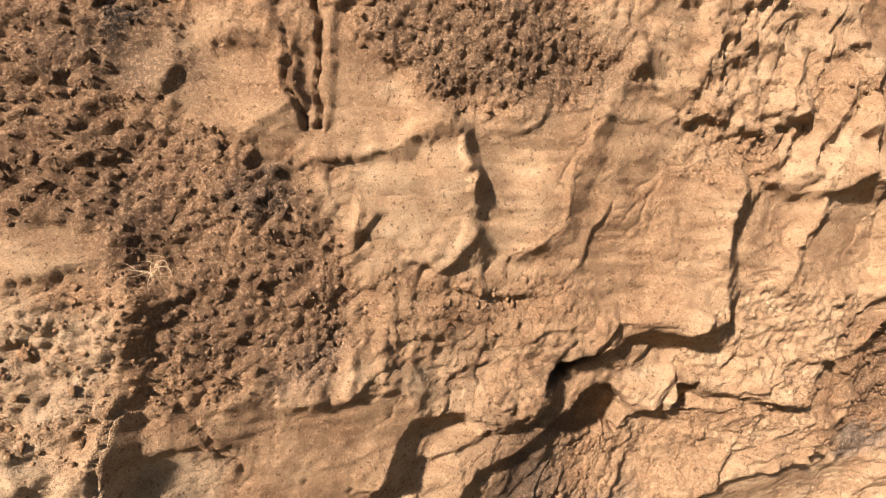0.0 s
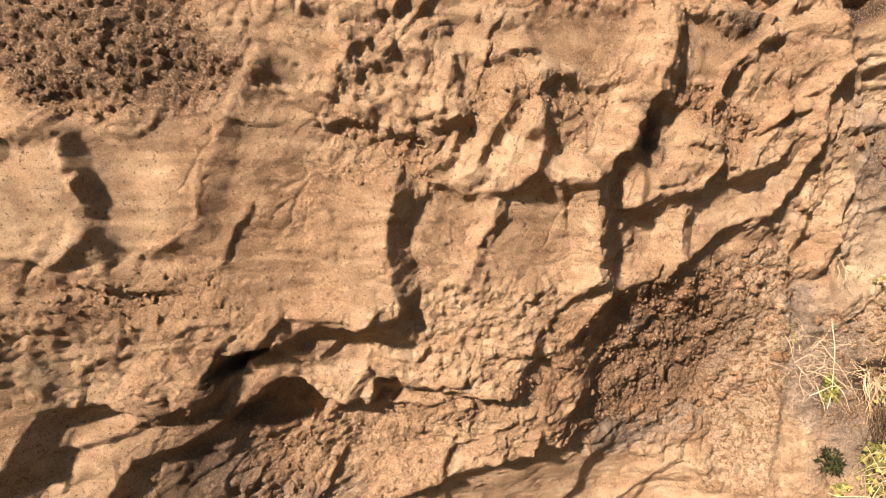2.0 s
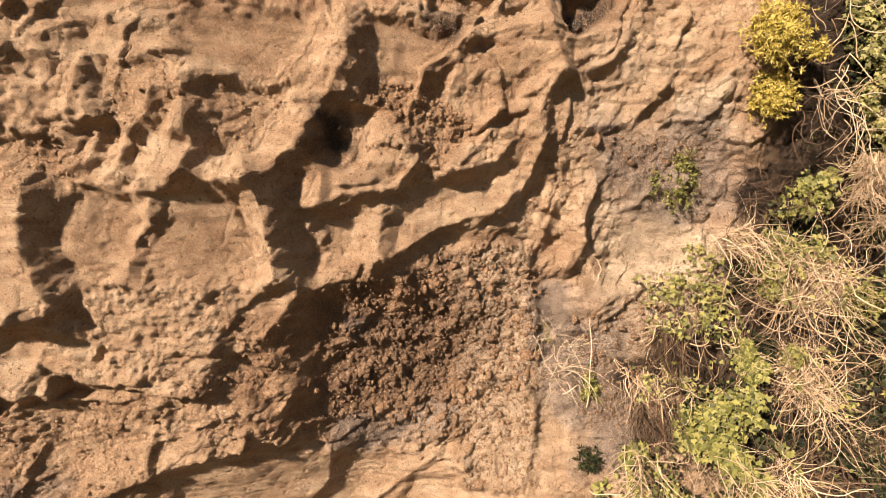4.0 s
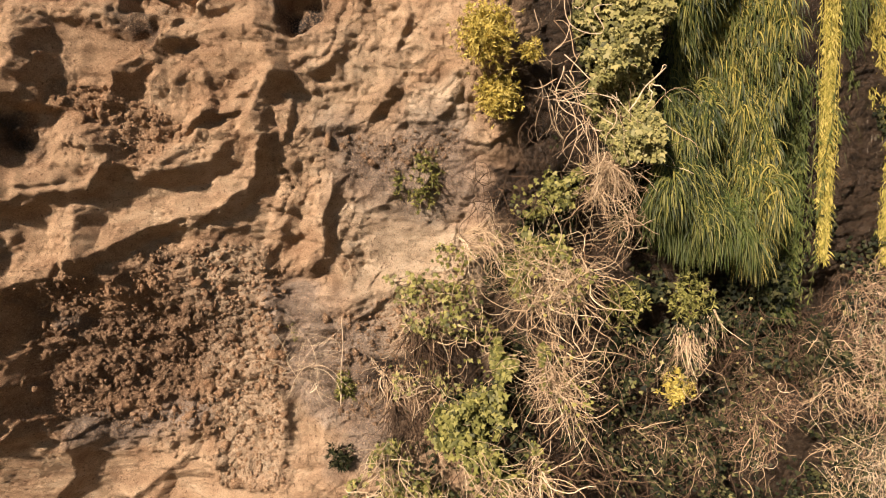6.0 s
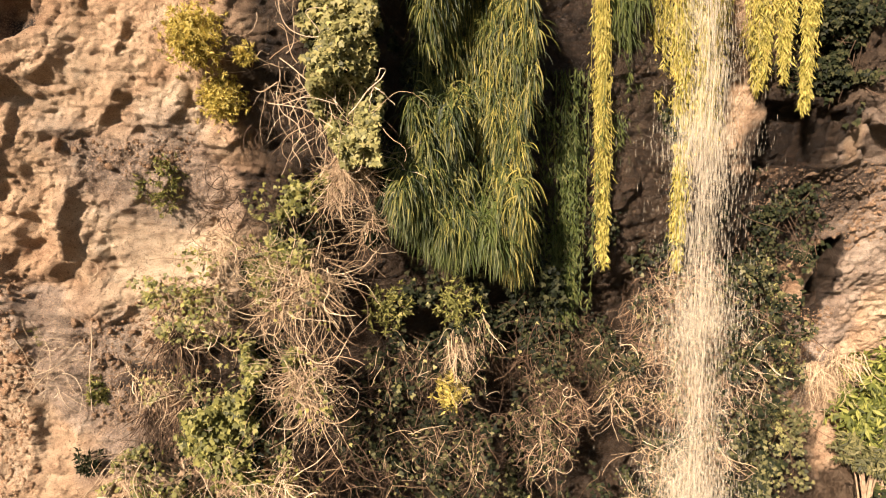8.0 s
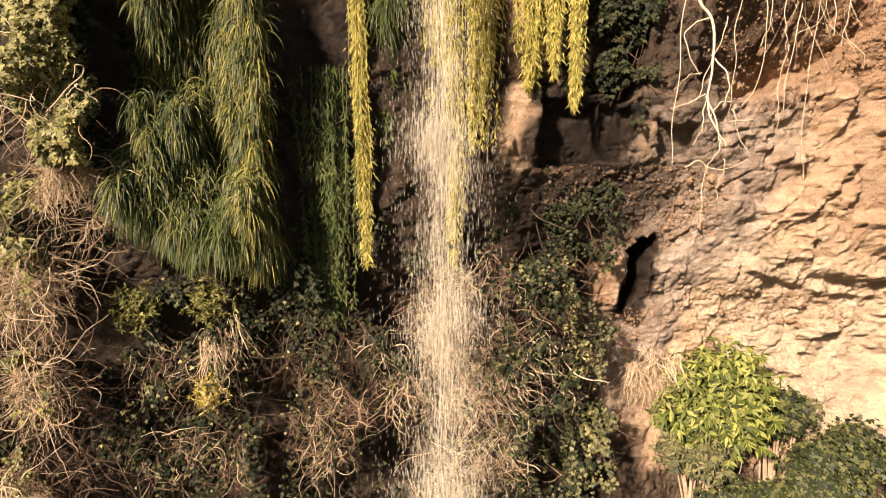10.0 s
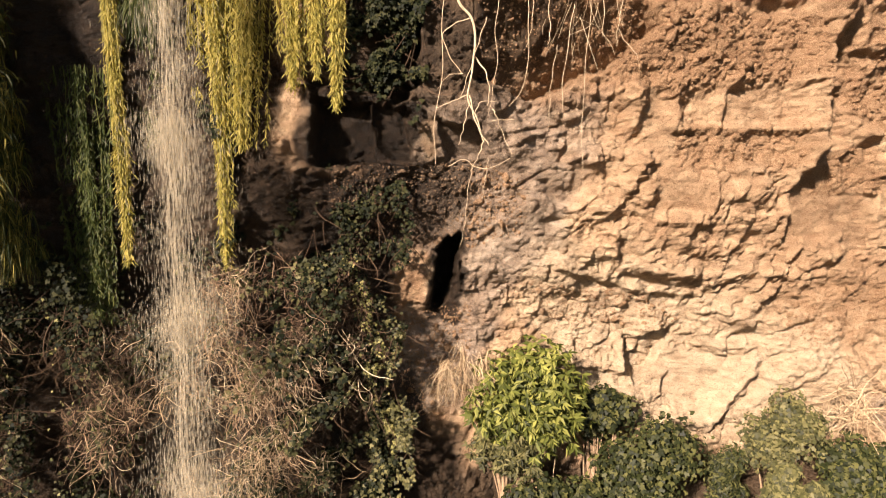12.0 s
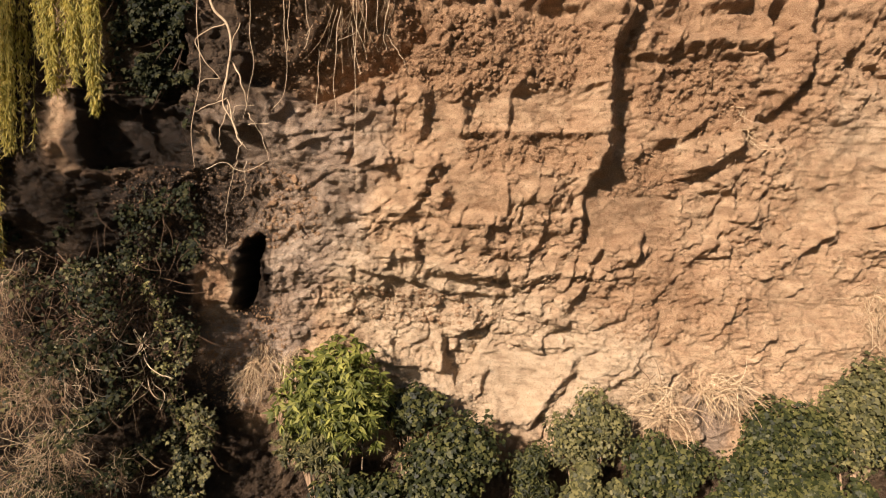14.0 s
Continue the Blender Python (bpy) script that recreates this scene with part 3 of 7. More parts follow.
# --- right of the fall
slab((14.47, 7.90, 14.85, 7.94, 14.83, 7.34, 14.75, 6.85, 14.31, 7.03, 14.40, 7.48), -0.12, -0.35, 0, 0.05)
slab((14.84, 7.78, 15.53, 7.64, 15.64, 6.90, 14.83, 6.87, 14.85, 7.35), 0.28, 0.1, 0, 0.05)
slab((15.57, 7.62, 15.96, 7.63, 16.08, 6.96, 15.63, 6.96), 0.12, 0.2, 0, 0.06)
slab((16.16, 7.50, 16.44, 7.55, 16.46, 7.04, 16.22, 6.96), -0.02, -0.3, 0, 0.05)
slab((16.50, 7.50, 17.03, 7.40, 17.19, 7.01, 16.59, 6.97), 0.12, 0.1, 0, 0.06)
rough((14.94, 6.83, 16.99, 6.93, 17.75, 6.60, 17.63, 5.82, 16.31, 5.64, 15.05, 5.87), 0.6, 0.05)
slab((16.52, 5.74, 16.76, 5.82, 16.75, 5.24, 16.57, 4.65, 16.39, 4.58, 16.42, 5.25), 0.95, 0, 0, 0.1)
slab((15.79, 5.47, 16.36, 5.60, 16.43, 5.27, 16.28, 4.77, 15.73, 4.65), -0.145, -0.29, 0.145, 0.1)
rough((15.64, 4.61, 16.33, 4.56, 16.96, 4.63, 16.90, 3.04, 16.27, 2.71, 15.59, 3.16), 0.5, 0.0)
slab((17.71, 7.63, 18.15, 7.69, 18.17, 7.41, 17.73, 7.32), -0.072, 0, -0.29, 0.08)
slab((14.80, 9.50, 16.26, 9.53, 16.21, 8.00, 15.85, 7.70, 14.78, 7.98), 0.3, 0.35, -0.2, 0.12)
slab((16.86, 9.44, 19.14, 9.57, 19.45, 8.83, 18.96, 8.28, 17.81, 7.85, 17.00, 8.05), 0.105, 0.21, -0.788, 0.12, 0.5, 0.3, 0)
# --- x 17..27
rough((18.98, 9.09, 20.36, 9.07, 21.98, 8.98, 22.13, 8.18, 20.64, 8.15, 20.13, 7.97, 19.45, 8.04, 18.97, 8.49), 0.9, -0.05)
rough((20.05, 7.44, 21.91, 7.42, 21.93, 6.98, 20.67, 6.98, 20.05, 7.06), 0.8, 0.04)
rough((22.52, 7.94, 23.34, 8.04, 23.10, 8.54, 24.23, 8.58, 24.70, 7.99, 24.36, 7.54, 23.40, 7.44), 0.7, 0.03)
rough((22.03, 6.98, 23.24, 7.17, 23.49, 6.54, 22.15, 6.45), 0.8, 0.04)
rough((17.91, 5.02, 20.01, 4.79, 20.80, 4.36, 20.02, 4.14, 18.24, 4.37), 0.5, 0.0)
rough((21.74, 4.80, 23.64, 5.01, 24.66, 4.13, 22.78, 3.87), 0.4, 0.0)
calm((19.54, 7.88, 19.96, 8.01, 19.92, 6.97, 19.66, 6.88, 19.53, 7.22), 0.8)
calm((20.21, 7.98, 22.05, 8.06, 22.00, 7.51, 20.66, 7.47, 20.22, 7.57), 0.8)
calm((19.66, 6.88, 20.58, 6.89, 20.61, 6.18, 19.80, 6.18), 0.85)
calm((21.87, 6.49, 23.45, 6.49, 23.53, 5.69, 21.93, 5.71), 0.9)
calm((18.42, 6.96, 18.93, 6.88, 18.83, 6.36, 18.38, 6.18), 0.6)
calm((23.21, 9.27, 24.52, 9.33, 24.58, 8.88, 23.39, 8.88), 0.7)
calm((23.50, 6.45, 24.38, 6.63, 24.37, 5.78, 23.67, 5.69), 0.8)
calm((24.61, 5.01, 26.62, 5.18, 26.69, 4.00, 24.85, 4.13), 0.6)
calm((25.35, 7.55, 27.05, 7.86, 27.31, 5.76, 25.57, 5.96), 0.6)
calm((20.28, 3.40, 20.62, 3.77, 21.82, 3.68, 21.46, 2.87, 21.06, 2.43, 20.65, 2.49), 0.95)
tooth((21.99, 6.90, 22.11, 7.51, 22.10, 8.10, 22.15, 8.67, 22.22, 9.63), 0.374, 0.281, 0.48)
pit((22.19, 7.68, 22.24, 8.51, 22.54, 8.69, 22.69, 8.11, 22.56, 7.34, 22.30, 7.07), 0.12, 0.12)
tooth((19.95, 7.52, 19.96, 8.05), 0.121, 0.091, 0.24)
tooth((20.61, 7.45, 20.64, 7.98, 20.89, 8.31), 0.088, 0.066, 0.16)
tooth((19.32, 7.43, 19.42, 7.96), 0.154, 0.116, 0.24)
tooth((19.29, 6.55, 19.58, 7.00), 0.165, 0.124, 0.24)
tooth((19.92, 7.44, 20.66, 7.44, 22.00, 7.46), 0.110, 0.083, 0.12)
tooth((18.82, 6.23, 19.44, 6.24, 19.80, 6.09, 20.52, 6.02), 0.132, 0.099, 0.18)
tooth((20.65, 6.27, 20.59, 6.85), 0.077, 0.058, 0.16)
tooth((18.79, 5.47, 19.20, 5.50, 19.17, 5.91), 0.132, 0.099, 0.20)
tooth((19.39, 5.32, 19.81, 5.26, 20.61, 5.18), 0.176, 0.132, 0.18)
tooth((18.32, 5.32, 19.05, 5.11, 19.81, 4.85, 20.78, 4.80), 0.099, 0.074, 0.16)
tooth((20.81, 4.98, 21.46, 5.24, 21.57, 5.52), 0.176, 0.132, 0.24)
tooth((20.96, 5.52, 21.18, 5.71, 21.25, 6.00), 0.088, 0.066, 0.16)
tooth((21.85, 4.75, 22.01, 5.01, 22.07, 5.31), 0.110, 0.083, 0.16)
tooth((21.85, 5.71, 21.83, 6.63, 22.09, 7.23), 0.110, 0.083, 0.20)
tooth((21.63, 5.90, 21.63, 6.54), 0.077, 0.058, 0.16)
tooth((23.03, 7.35, 23.41, 7.40, 23.72, 7.62), 0.132, 0.099, 0.20)
tooth((23.51, 6.90, 23.94, 6.98, 24.38, 7.25, 24.36, 7.54), 0.220, 0.165, 0.24)
tooth((23.33, 6.17, 24.03, 6.15, 24.20, 6.45), 0.066, 0.050, 0.16)
tooth((23.99, 5.50, 24.26, 5.88, 24.49, 6.01), 0.110, 0.083, 0.20)
tooth((24.66, 8.63, 24.60, 9.09, 24.66, 9.76), 0.154, 0.116, 0.32)
tooth((25.32, 8.40, 25.26, 9.04, 25.46, 9.81), 0.264, 0.198, 0.40)
pit((24.50, 7.27, 24.76, 7.90, 25.44, 8.36, 25.44, 8.00, 24.89, 7.28), 0.14, 0.08)
tooth((24.31, 7.18, 24.65, 7.59, 25.27, 8.13), 0.132, 0.099, 0.20)
tooth((23.36, 8.78, 23.82, 8.85, 24.59, 8.84), 0.176, 0.132, 0.16)
tooth((22.46, 8.60, 23.10, 8.62, 23.25, 8.95), 0.132, 0.099, 0.16)
tooth((22.31, 8.76, 22.41, 9.24), 0.110, 0.083, 0.12)
tooth((25.24, 5.34, 25.79, 5.58, 26.28, 5.96), 0.154, 0.116, 0.24)
tooth((25.90, 6.63, 26.30, 6.68), 0.066, 0.050, 0.08)
tooth((24.24, 4.02, 24.40, 4.28, 24.57, 4.72), 0.088, 0.066, 0.20)
tooth((22.46, 5.21, 22.32, 4.80), 0.055, 0.050, 0.12)
tooth((20.59, 2.49, 21.16, 2.45, 21.44, 2.87, 21.86, 3.41), 0.264, 0.198, 0.40)
pit((19.72, 3.40, 19.67, 3.93, 20.12, 4.03, 20.51, 4.17, 20.32, 3.72, 20.23, 3.40, 19.92, 3.19), 0.25, 0.06)
tooth((19.40, 2.97, 20.13, 2.95), 0.110, 0.083, 0.16)
tooth((18.82, 3.52, 19.60, 3.40, 19.64, 3.95), 0.154, 0.116, 0.24)
tooth((20.82, 3.88, 21.42, 3.81, 21.91, 3.84), 0.066, 0.050, 0.12)
tooth((23.08, 1.97, 23.36, 2.41, 24.03, 2.49), 0.110, 0.083, 0.24)
pit((24.27, 1.61, 24.21, 2.76, 24.77, 2.99, 25.01, 2.56, 24.76, 1.62), 0.2, 0.08)
tooth((17.54, 7.20, 17.87, 7.33, 18.28, 7.38), 0.066, 0.050, 0.12)
tooth((17.56, 6.62, 18.08, 6.88, 18.42, 6.88), 0.066, 0.050, 0.16)
tooth((17.11, 5.82, 17.31, 6.00, 17.67, 6.00), 0.055, 0.050, 0.12)


def small_edges(n, x0, x1, z0, z1, h, seed):
    """Small broken edges strewn over the raw rock, most of them stepping down to the right."""
    g = np.random.default_rng(seed)
    for _ in range(n):
        x, z, long, turn, high = g.uniform(x0, x1), g.uniform(z0, z1), g.uniform(0.12, 0.5), radians(g.choice([g.normal(5, 12), g.normal(65, 18)])), h * g.lognormal(0, 0.45)
        i, j = np.searchsorted(ROWS_Z, z), np.searchsorted(COLS, x)
        if CRUST[i, j] > 0.5 or g.random() < SMOOTH[i, j]:
            continue
        bend = g.normal(0, 0.35)
        line = [x, z, x + long * 0.5 * math.cos(turn), z + long * 0.5 * math.sin(turn), x + long * 0.5 * (math.cos(turn) + math.cos(turn + bend)), z + long * 0.5 * (math.sin(turn) + math.sin(turn + bend))]
        tooth(line, high, max(0.03, 0.5 * high), g.uniform(2, 4) * high, 1.0, 0.1)


small_edges(220, -1.2, 8.6, 3.2, 8.4, 0.032, 501)
small_edges(300, 16.6, 28.4, 2.2, 9.6, 0.06, 502)

# tints: the rock's own colours and grime, with shade painted into hollows and gaps
tint(SOOT_SHADE, (-2.03, 7.44, -1.30, 7.52, -1.28, 7.26, -1.32, 6.98, -1.58, 6.97, -2.00, 6.92), 0.7)
tint(SOOT_SHADE, (-2.00, 6.92, -1.87, 6.80, -1.90, 6.59, -1.98, 6.59), 0.6)
tint(SOOT_SHADE, (-1.60, 7.43, -1.47, 7.50, -1.33, 7.51, -1.55, 7.24), 1.0, 0.1)
tint(SOOT_SHADE, (-1.05, 6.72, -0.84, 6.71, -0.92, 6.56, -1.05, 6.62), 0.8, 0.1)
tint(SOOT_SHADE, (-0.14, 7.34, 0.38, 7.41, 0.56, 7.13, -0.08, 7.11), 0.6, 0.15)
tint(SOOT_SHADE, (-0.93, 5.68, -0.83, 5.66, -0.84, 5.53, -0.94, 5.55), 0.9, 0.1)
tint(SOOT_SHADE, (-1.71, 5.62, -1.61, 5.60, -1.63, 5.50, -1.69, 5.52), 0.9, 0.08)
tint(SOOT_SHADE, (-0.64, 5.78, -0.55, 5.77, -0.56, 5.64, -0.64, 5.65), 0.7, 0.08)
tint(SOOT_SHADE, (4.04, 7.20, 4.23, 7.21, 4.29, 6.88, 4.14, 6.78, 4.04, 6.87), 1.0, 0.12)
tint(RUST_SHADE, (-1.49, 6.14, -0.90, 6.39, -0.57, 6.07, -0.61, 5.62, -1.27, 5.59, -1.49, 5.71), 0.5)
tint(RUST_SHADE, (0.86, 4.63, 0.92, 4.96, 1.41, 5.00, 1.41, 4.68), 1.0, 0.1)
tint(RUST_SHADE, (2.35, 7.79, 2.96, 7.97, 4.03, 8.12, 3.89, 7.55, 2.95, 7.43), 0.5)
tint(RUST_SHADE, (4.38, 8.17, 4.86, 8.18, 5.36, 7.83, 4.86, 7.39, 4.33, 7.59), 0.5)
tint(RUST_SHADE, (3.81, 5.54, 4.91, 5.66, 5.75, 5.71, 5.74, 5.21, 5.45, 4.16, 3.93, 4.25), 0.9)
tint(RUST_SHADE, (21.87, 6.43, 23.40, 6.45, 23.29, 5.60, 22.03, 5.61), 0.5)
tint(RUST_SHADE, (17.80, 9.18, 19.30, 9.25, 19.13, 8.50, 17.86, 8.30), 0.6)
tint(RUST_SHADE, (15.72, 5.47, 16.34, 5.59, 16.27, 4.76, 15.68, 4.66), 0.9, 0.1)
tint(ASHEN, (3.88, 3.89, 4.12, 4.19, 5.08, 4.07, 5.15, 3.89, 4.45, 3.81), 0.8, 0.12)
tint(ASHEN, (4.19, 5.26, 4.35, 5.36, 4.47, 5.28, 4.31, 5.11), 0.8, 0.08)
tint(ASHEN, (-0.91, 5.58, -0.58, 5.68, -0.59, 5.58, -0.86, 5.47), 0.4, 0.1)
tint(ASHEN, (6.59, 7.16, 8.09, 7.30, 8.59, 6.00, 7.59, 6.34, 7.13, 6.22, 6.72, 6.53), 0.8)
tint(ASHEN, (6.20, 5.50, 6.71, 5.40, 6.75, 4.25, 6.34, 4.34), 0.8)
tint(ASHEN, (0.67, 4.50, 0.87, 4.54, 0.79, 4.00, 0.49, 4.13), 0.6)
tint(ASHEN, (1.14, 3.99, 1.74, 3.95, 1.70, 3.69, 1.13, 3.86), 0.6, 0.15)
tint(PALE, (6.86, 6.09, 7.22, 6.47, 7.87, 6.34, 8.44, 5.60, 8.36, 4.93, 7.23, 4.99, 6.76, 5.65), 0.85)
tint(ASHEN, (6.65, 5.15, 7.30, 5.12, 7.34, 3.42, 6.70, 3.48), 0.8)
tint(PALE, (7.72, 7.73, 8.03, 7.74, 8.21, 7.13, 7.49, 7.18, 7.41, 7.51), 0.8, 0.15)
tint(PALE, (5.30, 4.44, 6.00, 4.61, 6.14, 3.50, 5.49, 3.41), 0.4)
tint(ASHEN, (16.15, 7.78, 17.55, 8.13, 18.45, 7.46, 18.24, 6.62, 17.94, 5.22, 17.09, 4.01, 16.90, 2.84, 15.58, 2.96, 15.59, 4.52, 16.34, 4.66, 15.94, 6.86), 0.8)
tint(ASHEN, (17.48, 7.36, 18.77, 7.30, 18.34, 5.62, 17.64, 5.82), 0.7)
tint(PALE, (17.68, 6.18, 18.46, 6.00, 18.48, 5.01, 17.56, 5.13), 0.7)
tint(PALE, (18.32, 5.32, 19.43, 5.22, 21.74, 4.80, 23.25, 3.99, 22.86, 2.70, 21.47, 2.33, 20.23, 2.44, 18.81, 2.91, 18.03, 3.96), 0.45)
tint(PALE, (26.00, 8.01, 26.95, 8.49, 27.18, 6.92, 26.00, 7.29), 0.4)
tint(ASHEN, (23.90, 2.97, 24.95, 3.10, 24.66, 1.62, 24.17, 1.60), 0.8, 0.15)
# wet, grimy rock by the fall, with the overhang's shade painted in
tint(SOOT_SHADE, (14.78, 7.98, 16.07, 7.70, 15.72, 6.86, 14.54, 6.85), 1.0)
tint(SOOT_SHADE, (15.29, 9.07, 17.31, 9.15, 17.10, 8.11, 16.21, 7.71, 15.20, 7.76), 0.7)
tint(SOOT_SHADE, (11.65, 8.85, 12.59, 8.93, 12.62, 6.82, 11.89, 6.82), 0.9)
tint(SOOT_SHADE, (14.78, 6.91, 16.99, 6.93, 16.83, 5.82, 15.44, 4.95, 15.02, 3.28, 14.57, 4.29), 0.75)
# cave mouth: the darkness inside is painted on its walls
tint(DAMP_SHADE, (16.39, 5.91, 16.96, 5.96, 16.94, 5.24, 16.67, 4.44, 16.28, 4.41, 16.26, 5.25), 1.0, 0.04)
tint(DAMP_SHADE, (8.58, 8.82, 14.01, 9.43, 15.79, 0.60, 8.92, 2.13, 8.51, 4.09, 8.46, 6.02), 1.0, 0.3)
tint(DAMP_SHADE, (11.84, 9.22, 14.40, 9.39, 14.54, 8.06, 14.40, 6.83, 15.02, 6.83, 16.48, 6.92, 15.93, 5.83, 15.46, 4.57, 16.07, 2.61, 16.51, 0.56, 11.24, 1.39), 1.0, 0.3)
# recess by the pillar and rock above it: overhang shadow painted dark
tint(DAMP_SHADE, (14.80, 7.81, 15.56, 7.64, 15.66, 6.88, 14.82, 6.87), 1.0, 0.08)
tint(DAMP_SHADE, (15.02, 9.50, 17.48, 9.59, 17.18, 8.19, 16.21, 7.71, 15.76, 7.62, 14.92, 7.90), 0.8, 0.3)
# dark hollow and gaps behind the straw, shade painted on the rock
tint(DAMP_SHADE, (8.25, 5.88, 8.91, 5.86, 9.25, 3.85, 8.09, 4.14, 7.78, 4.23, 7.11, 4.22, 7.17, 4.74, 7.99, 4.69), 0.9, 0.15)
tint(RUST_SHADE, (17.78, 9.61, 26.74, 10.15, 26.90, 8.84, 24.26, 8.32, 22.20, 8.51, 19.12, 8.03, 17.81, 7.53), 0.8)
tint(RUST_SHADE, (18.96, 8.11, 26.97, 8.31, 27.42, 3.98, 22.76, 4.19, 20.74, 5.32, 19.08, 6.00), 0.25)
tint(RUST_SHADE, (0.91, 7.56, 1.85, 7.63, 1.60, 6.59, 0.76, 6.25), 0.4)
tint(PALE, (17.47, 5.72, 21.61, 5.32, 22.11, 3.58, 19.00, 3.56, 17.81, 4.42), 0.35)
# holes, cavity and alcove: deep shade painted inside them
tint(SOOT_SHADE, (4.80, 8.23, 5.36, 8.28, 5.24, 7.97, 4.91, 8.04), 1.0, 0.1)
tint(SOOT_SHADE, (6.17, 8.35, 6.59, 8.38, 6.44, 8.11, 6.25, 8.07), 1.0, 0.1)
tint(DAMP_SHADE, (4.05, 7.18, 4.21, 7.21, 4.26, 6.88, 4.14, 6.81, 4.05, 6.90), 0.85, 0.1)
tint(DAMP_SHADE, (0.71, 5.22, 0.83, 5.35, 1.03, 5.34, 0.89, 5.19, 0.73, 5.06), 0.8, 0.06)
tint(DAMP_SHADE, (0.40, 4.65, 0.62, 4.57, 0.60, 4.08, 0.32, 4.20), 0.6, 0.15)
bare((14.44, 7.92, 14.85, 7.96, 14.83, 7.35, 14.75, 6.83, 14.31, 7.01, 14.40, 7.49), 0.06)
bare((16.17, 7.50, 16.45, 7.56, 16.46, 7.04, 16.22, 6.96), 0.05)
bare((15.74, 5.45, 16.31, 5.59, 16.33, 5.25, 16.20, 4.75, 15.68, 4.63), 0.06)
tint(PALE, (-2.07, 6.12, -1.76, 6.11, -1.45, 6.14, -1.49, 5.87, -1.53, 5.46, -1.82, 5.47, -2.04, 5.51), 0.5, 0.15)
tint(SOOT_SHADE, (4.24, 5.37, 5.07, 5.40, 4.99, 5.02, 4.37, 5.17), 0.5, 0.15)
# strip below the diagonal ledge: the ledge's shadow in dark colour
tint(SOOT_SHADE, (4.06, 5.73, 4.55, 5.81, 5.44, 6.09, 5.27, 5.87, 4.34, 5.54), 0.5, 0.1)
tint(SOOT_SHADE, (0.91, 7.56, 1.15, 7.58, 1.08, 7.18, 0.86, 7.07), 0.6, 0.15)
tint(DAMP_SHADE, (15.32, 2.99, 16.18, 2.81, 16.89, 2.44, 17.02, 0.13, 15.21, 0.40), 1.0, 0.2)
tint(DAMP_SHADE, (16.07, 7.70, 17.10, 8.04, 17.31, 7.20, 16.62, 6.00, 16.25, 5.82, 15.73, 6.02), 0.55, 0.3)
tint(ASHEN, (4.20, 4.16, 5.30, 4.28, 5.33, 3.96, 4.76, 3.77, 4.22, 3.79), 0.9, 0.12)
# brown hollow facing away from the sun: shade mixed into its rust colour
tint(RUST_SHADE, (3.46, 5.46, 4.06, 5.55, 5.78, 6.27, 5.74, 5.20, 5.28, 4.14, 4.26, 3.97, 3.12, 4.20), 0.9, 0.2)
tint(SOOT_SHADE, (3.82, 5.18, 4.57, 5.31, 5.17, 5.25, 4.94, 4.87, 4.04, 4.88), 0.35, 0.2)
# rock under the overhang again, its shade put into the colour
tint(DAMP_SHADE, (16.26, 9.53, 17.93, 9.62, 18.35, 8.77, 17.85, 8.15, 17.21, 7.66, 16.20, 7.63), 0.8, 0.3)
tint(DAMP_SHADE, (14.71, 7.98, 16.21, 7.71, 15.99, 6.78, 14.54, 6.85), 1.0, 0.1)
tint(RUST_SHADE, (-1.28, 7.63, -0.43, 7.70, -0.20, 7.00, -0.44, 6.82, -1.05, 6.85, -1.27, 6.96), 0.85)
tint(RUST_SHADE, (-2.11, 7.54, -1.28, 7.63, -1.27, 6.96, -2.04, 6.42), 0.6)
tint(SOOT_SHADE, (-0.38, 7.71, 0.72, 7.82, 0.97, 7.22, 0.57, 6.97, -0.08, 7.04, -0.32, 7.27), 0.45, 0.15)
tint(SOOT_SHADE, (-1.28, 7.63, -0.43, 7.70, -0.26, 7.15, -0.44, 6.82, -1.05, 6.85, -1.27, 6.96), 0.15, 0.2)
tint(SOOT_SHADE, (6.44, 5.17, 7.30, 5.12, 7.34, 3.42, 6.63, 3.48), 0.35, 0.2)
tint(SOOT_SHADE, (-1.27, 6.68, -0.68, 6.68, -0.57, 6.07, -0.70, 5.63, -1.15, 5.71), 0.15, 0.3)
tint(PALE, (6.17, 8.06, 7.70, 8.23, 7.81, 6.78, 6.51, 6.88), 0.3, 0.2)

# gaps between stems and hollows behind creepers: their shade painted near-black
tint(DAMP_SHADE, (8.66, 8.68, 9.30, 8.75, 9.30, 6.95, 8.84, 6.82, 8.49, 6.88, 8.51, 7.40, 8.69, 7.86), 0.9, 0.12)
tint(DAMP_SHADE, (8.39, 6.63, 8.70, 6.69, 8.70, 6.18, 8.38, 6.05), 0.95, 0.06)
tint(DAMP_SHADE, (9.33, 6.20, 10.19, 6.19, 10.17, 5.29, 9.35, 5.29), 1.0, 0.08)
tint(DAMP_SHADE, (6.88, 4.75, 7.47, 4.81, 8.19, 4.84, 8.18, 4.15, 7.63, 4.17, 6.99, 4.32), 1.0, 0.08)
tint(DAMP_SHADE, (8.21, 5.38, 8.72, 5.50, 9.35, 5.04, 9.56, 2.44, 8.90, 2.62, 8.53, 3.41, 8.67, 4.10), 0.95, 0.12)
tint(DAMP_SHADE, (8.09, 5.51, 8.34, 5.44, 8.26, 5.10, 8.08, 5.25), 0.9, 0.05)
tint(DAMP_SHADE, (8.86, 6.94, 9.27, 6.95, 9.18, 6.63, 8.81, 6.57), 0.8, 0.08)
tint(DAMP_SHADE, (14.78, 4.60, 15.63, 4.90, 15.79, 4.10, 16.18, 2.91, 16.80, 2.35, 16.65, 0.40, 14.18, 0.72, 14.76, 3.23), 0.9, 0.15)
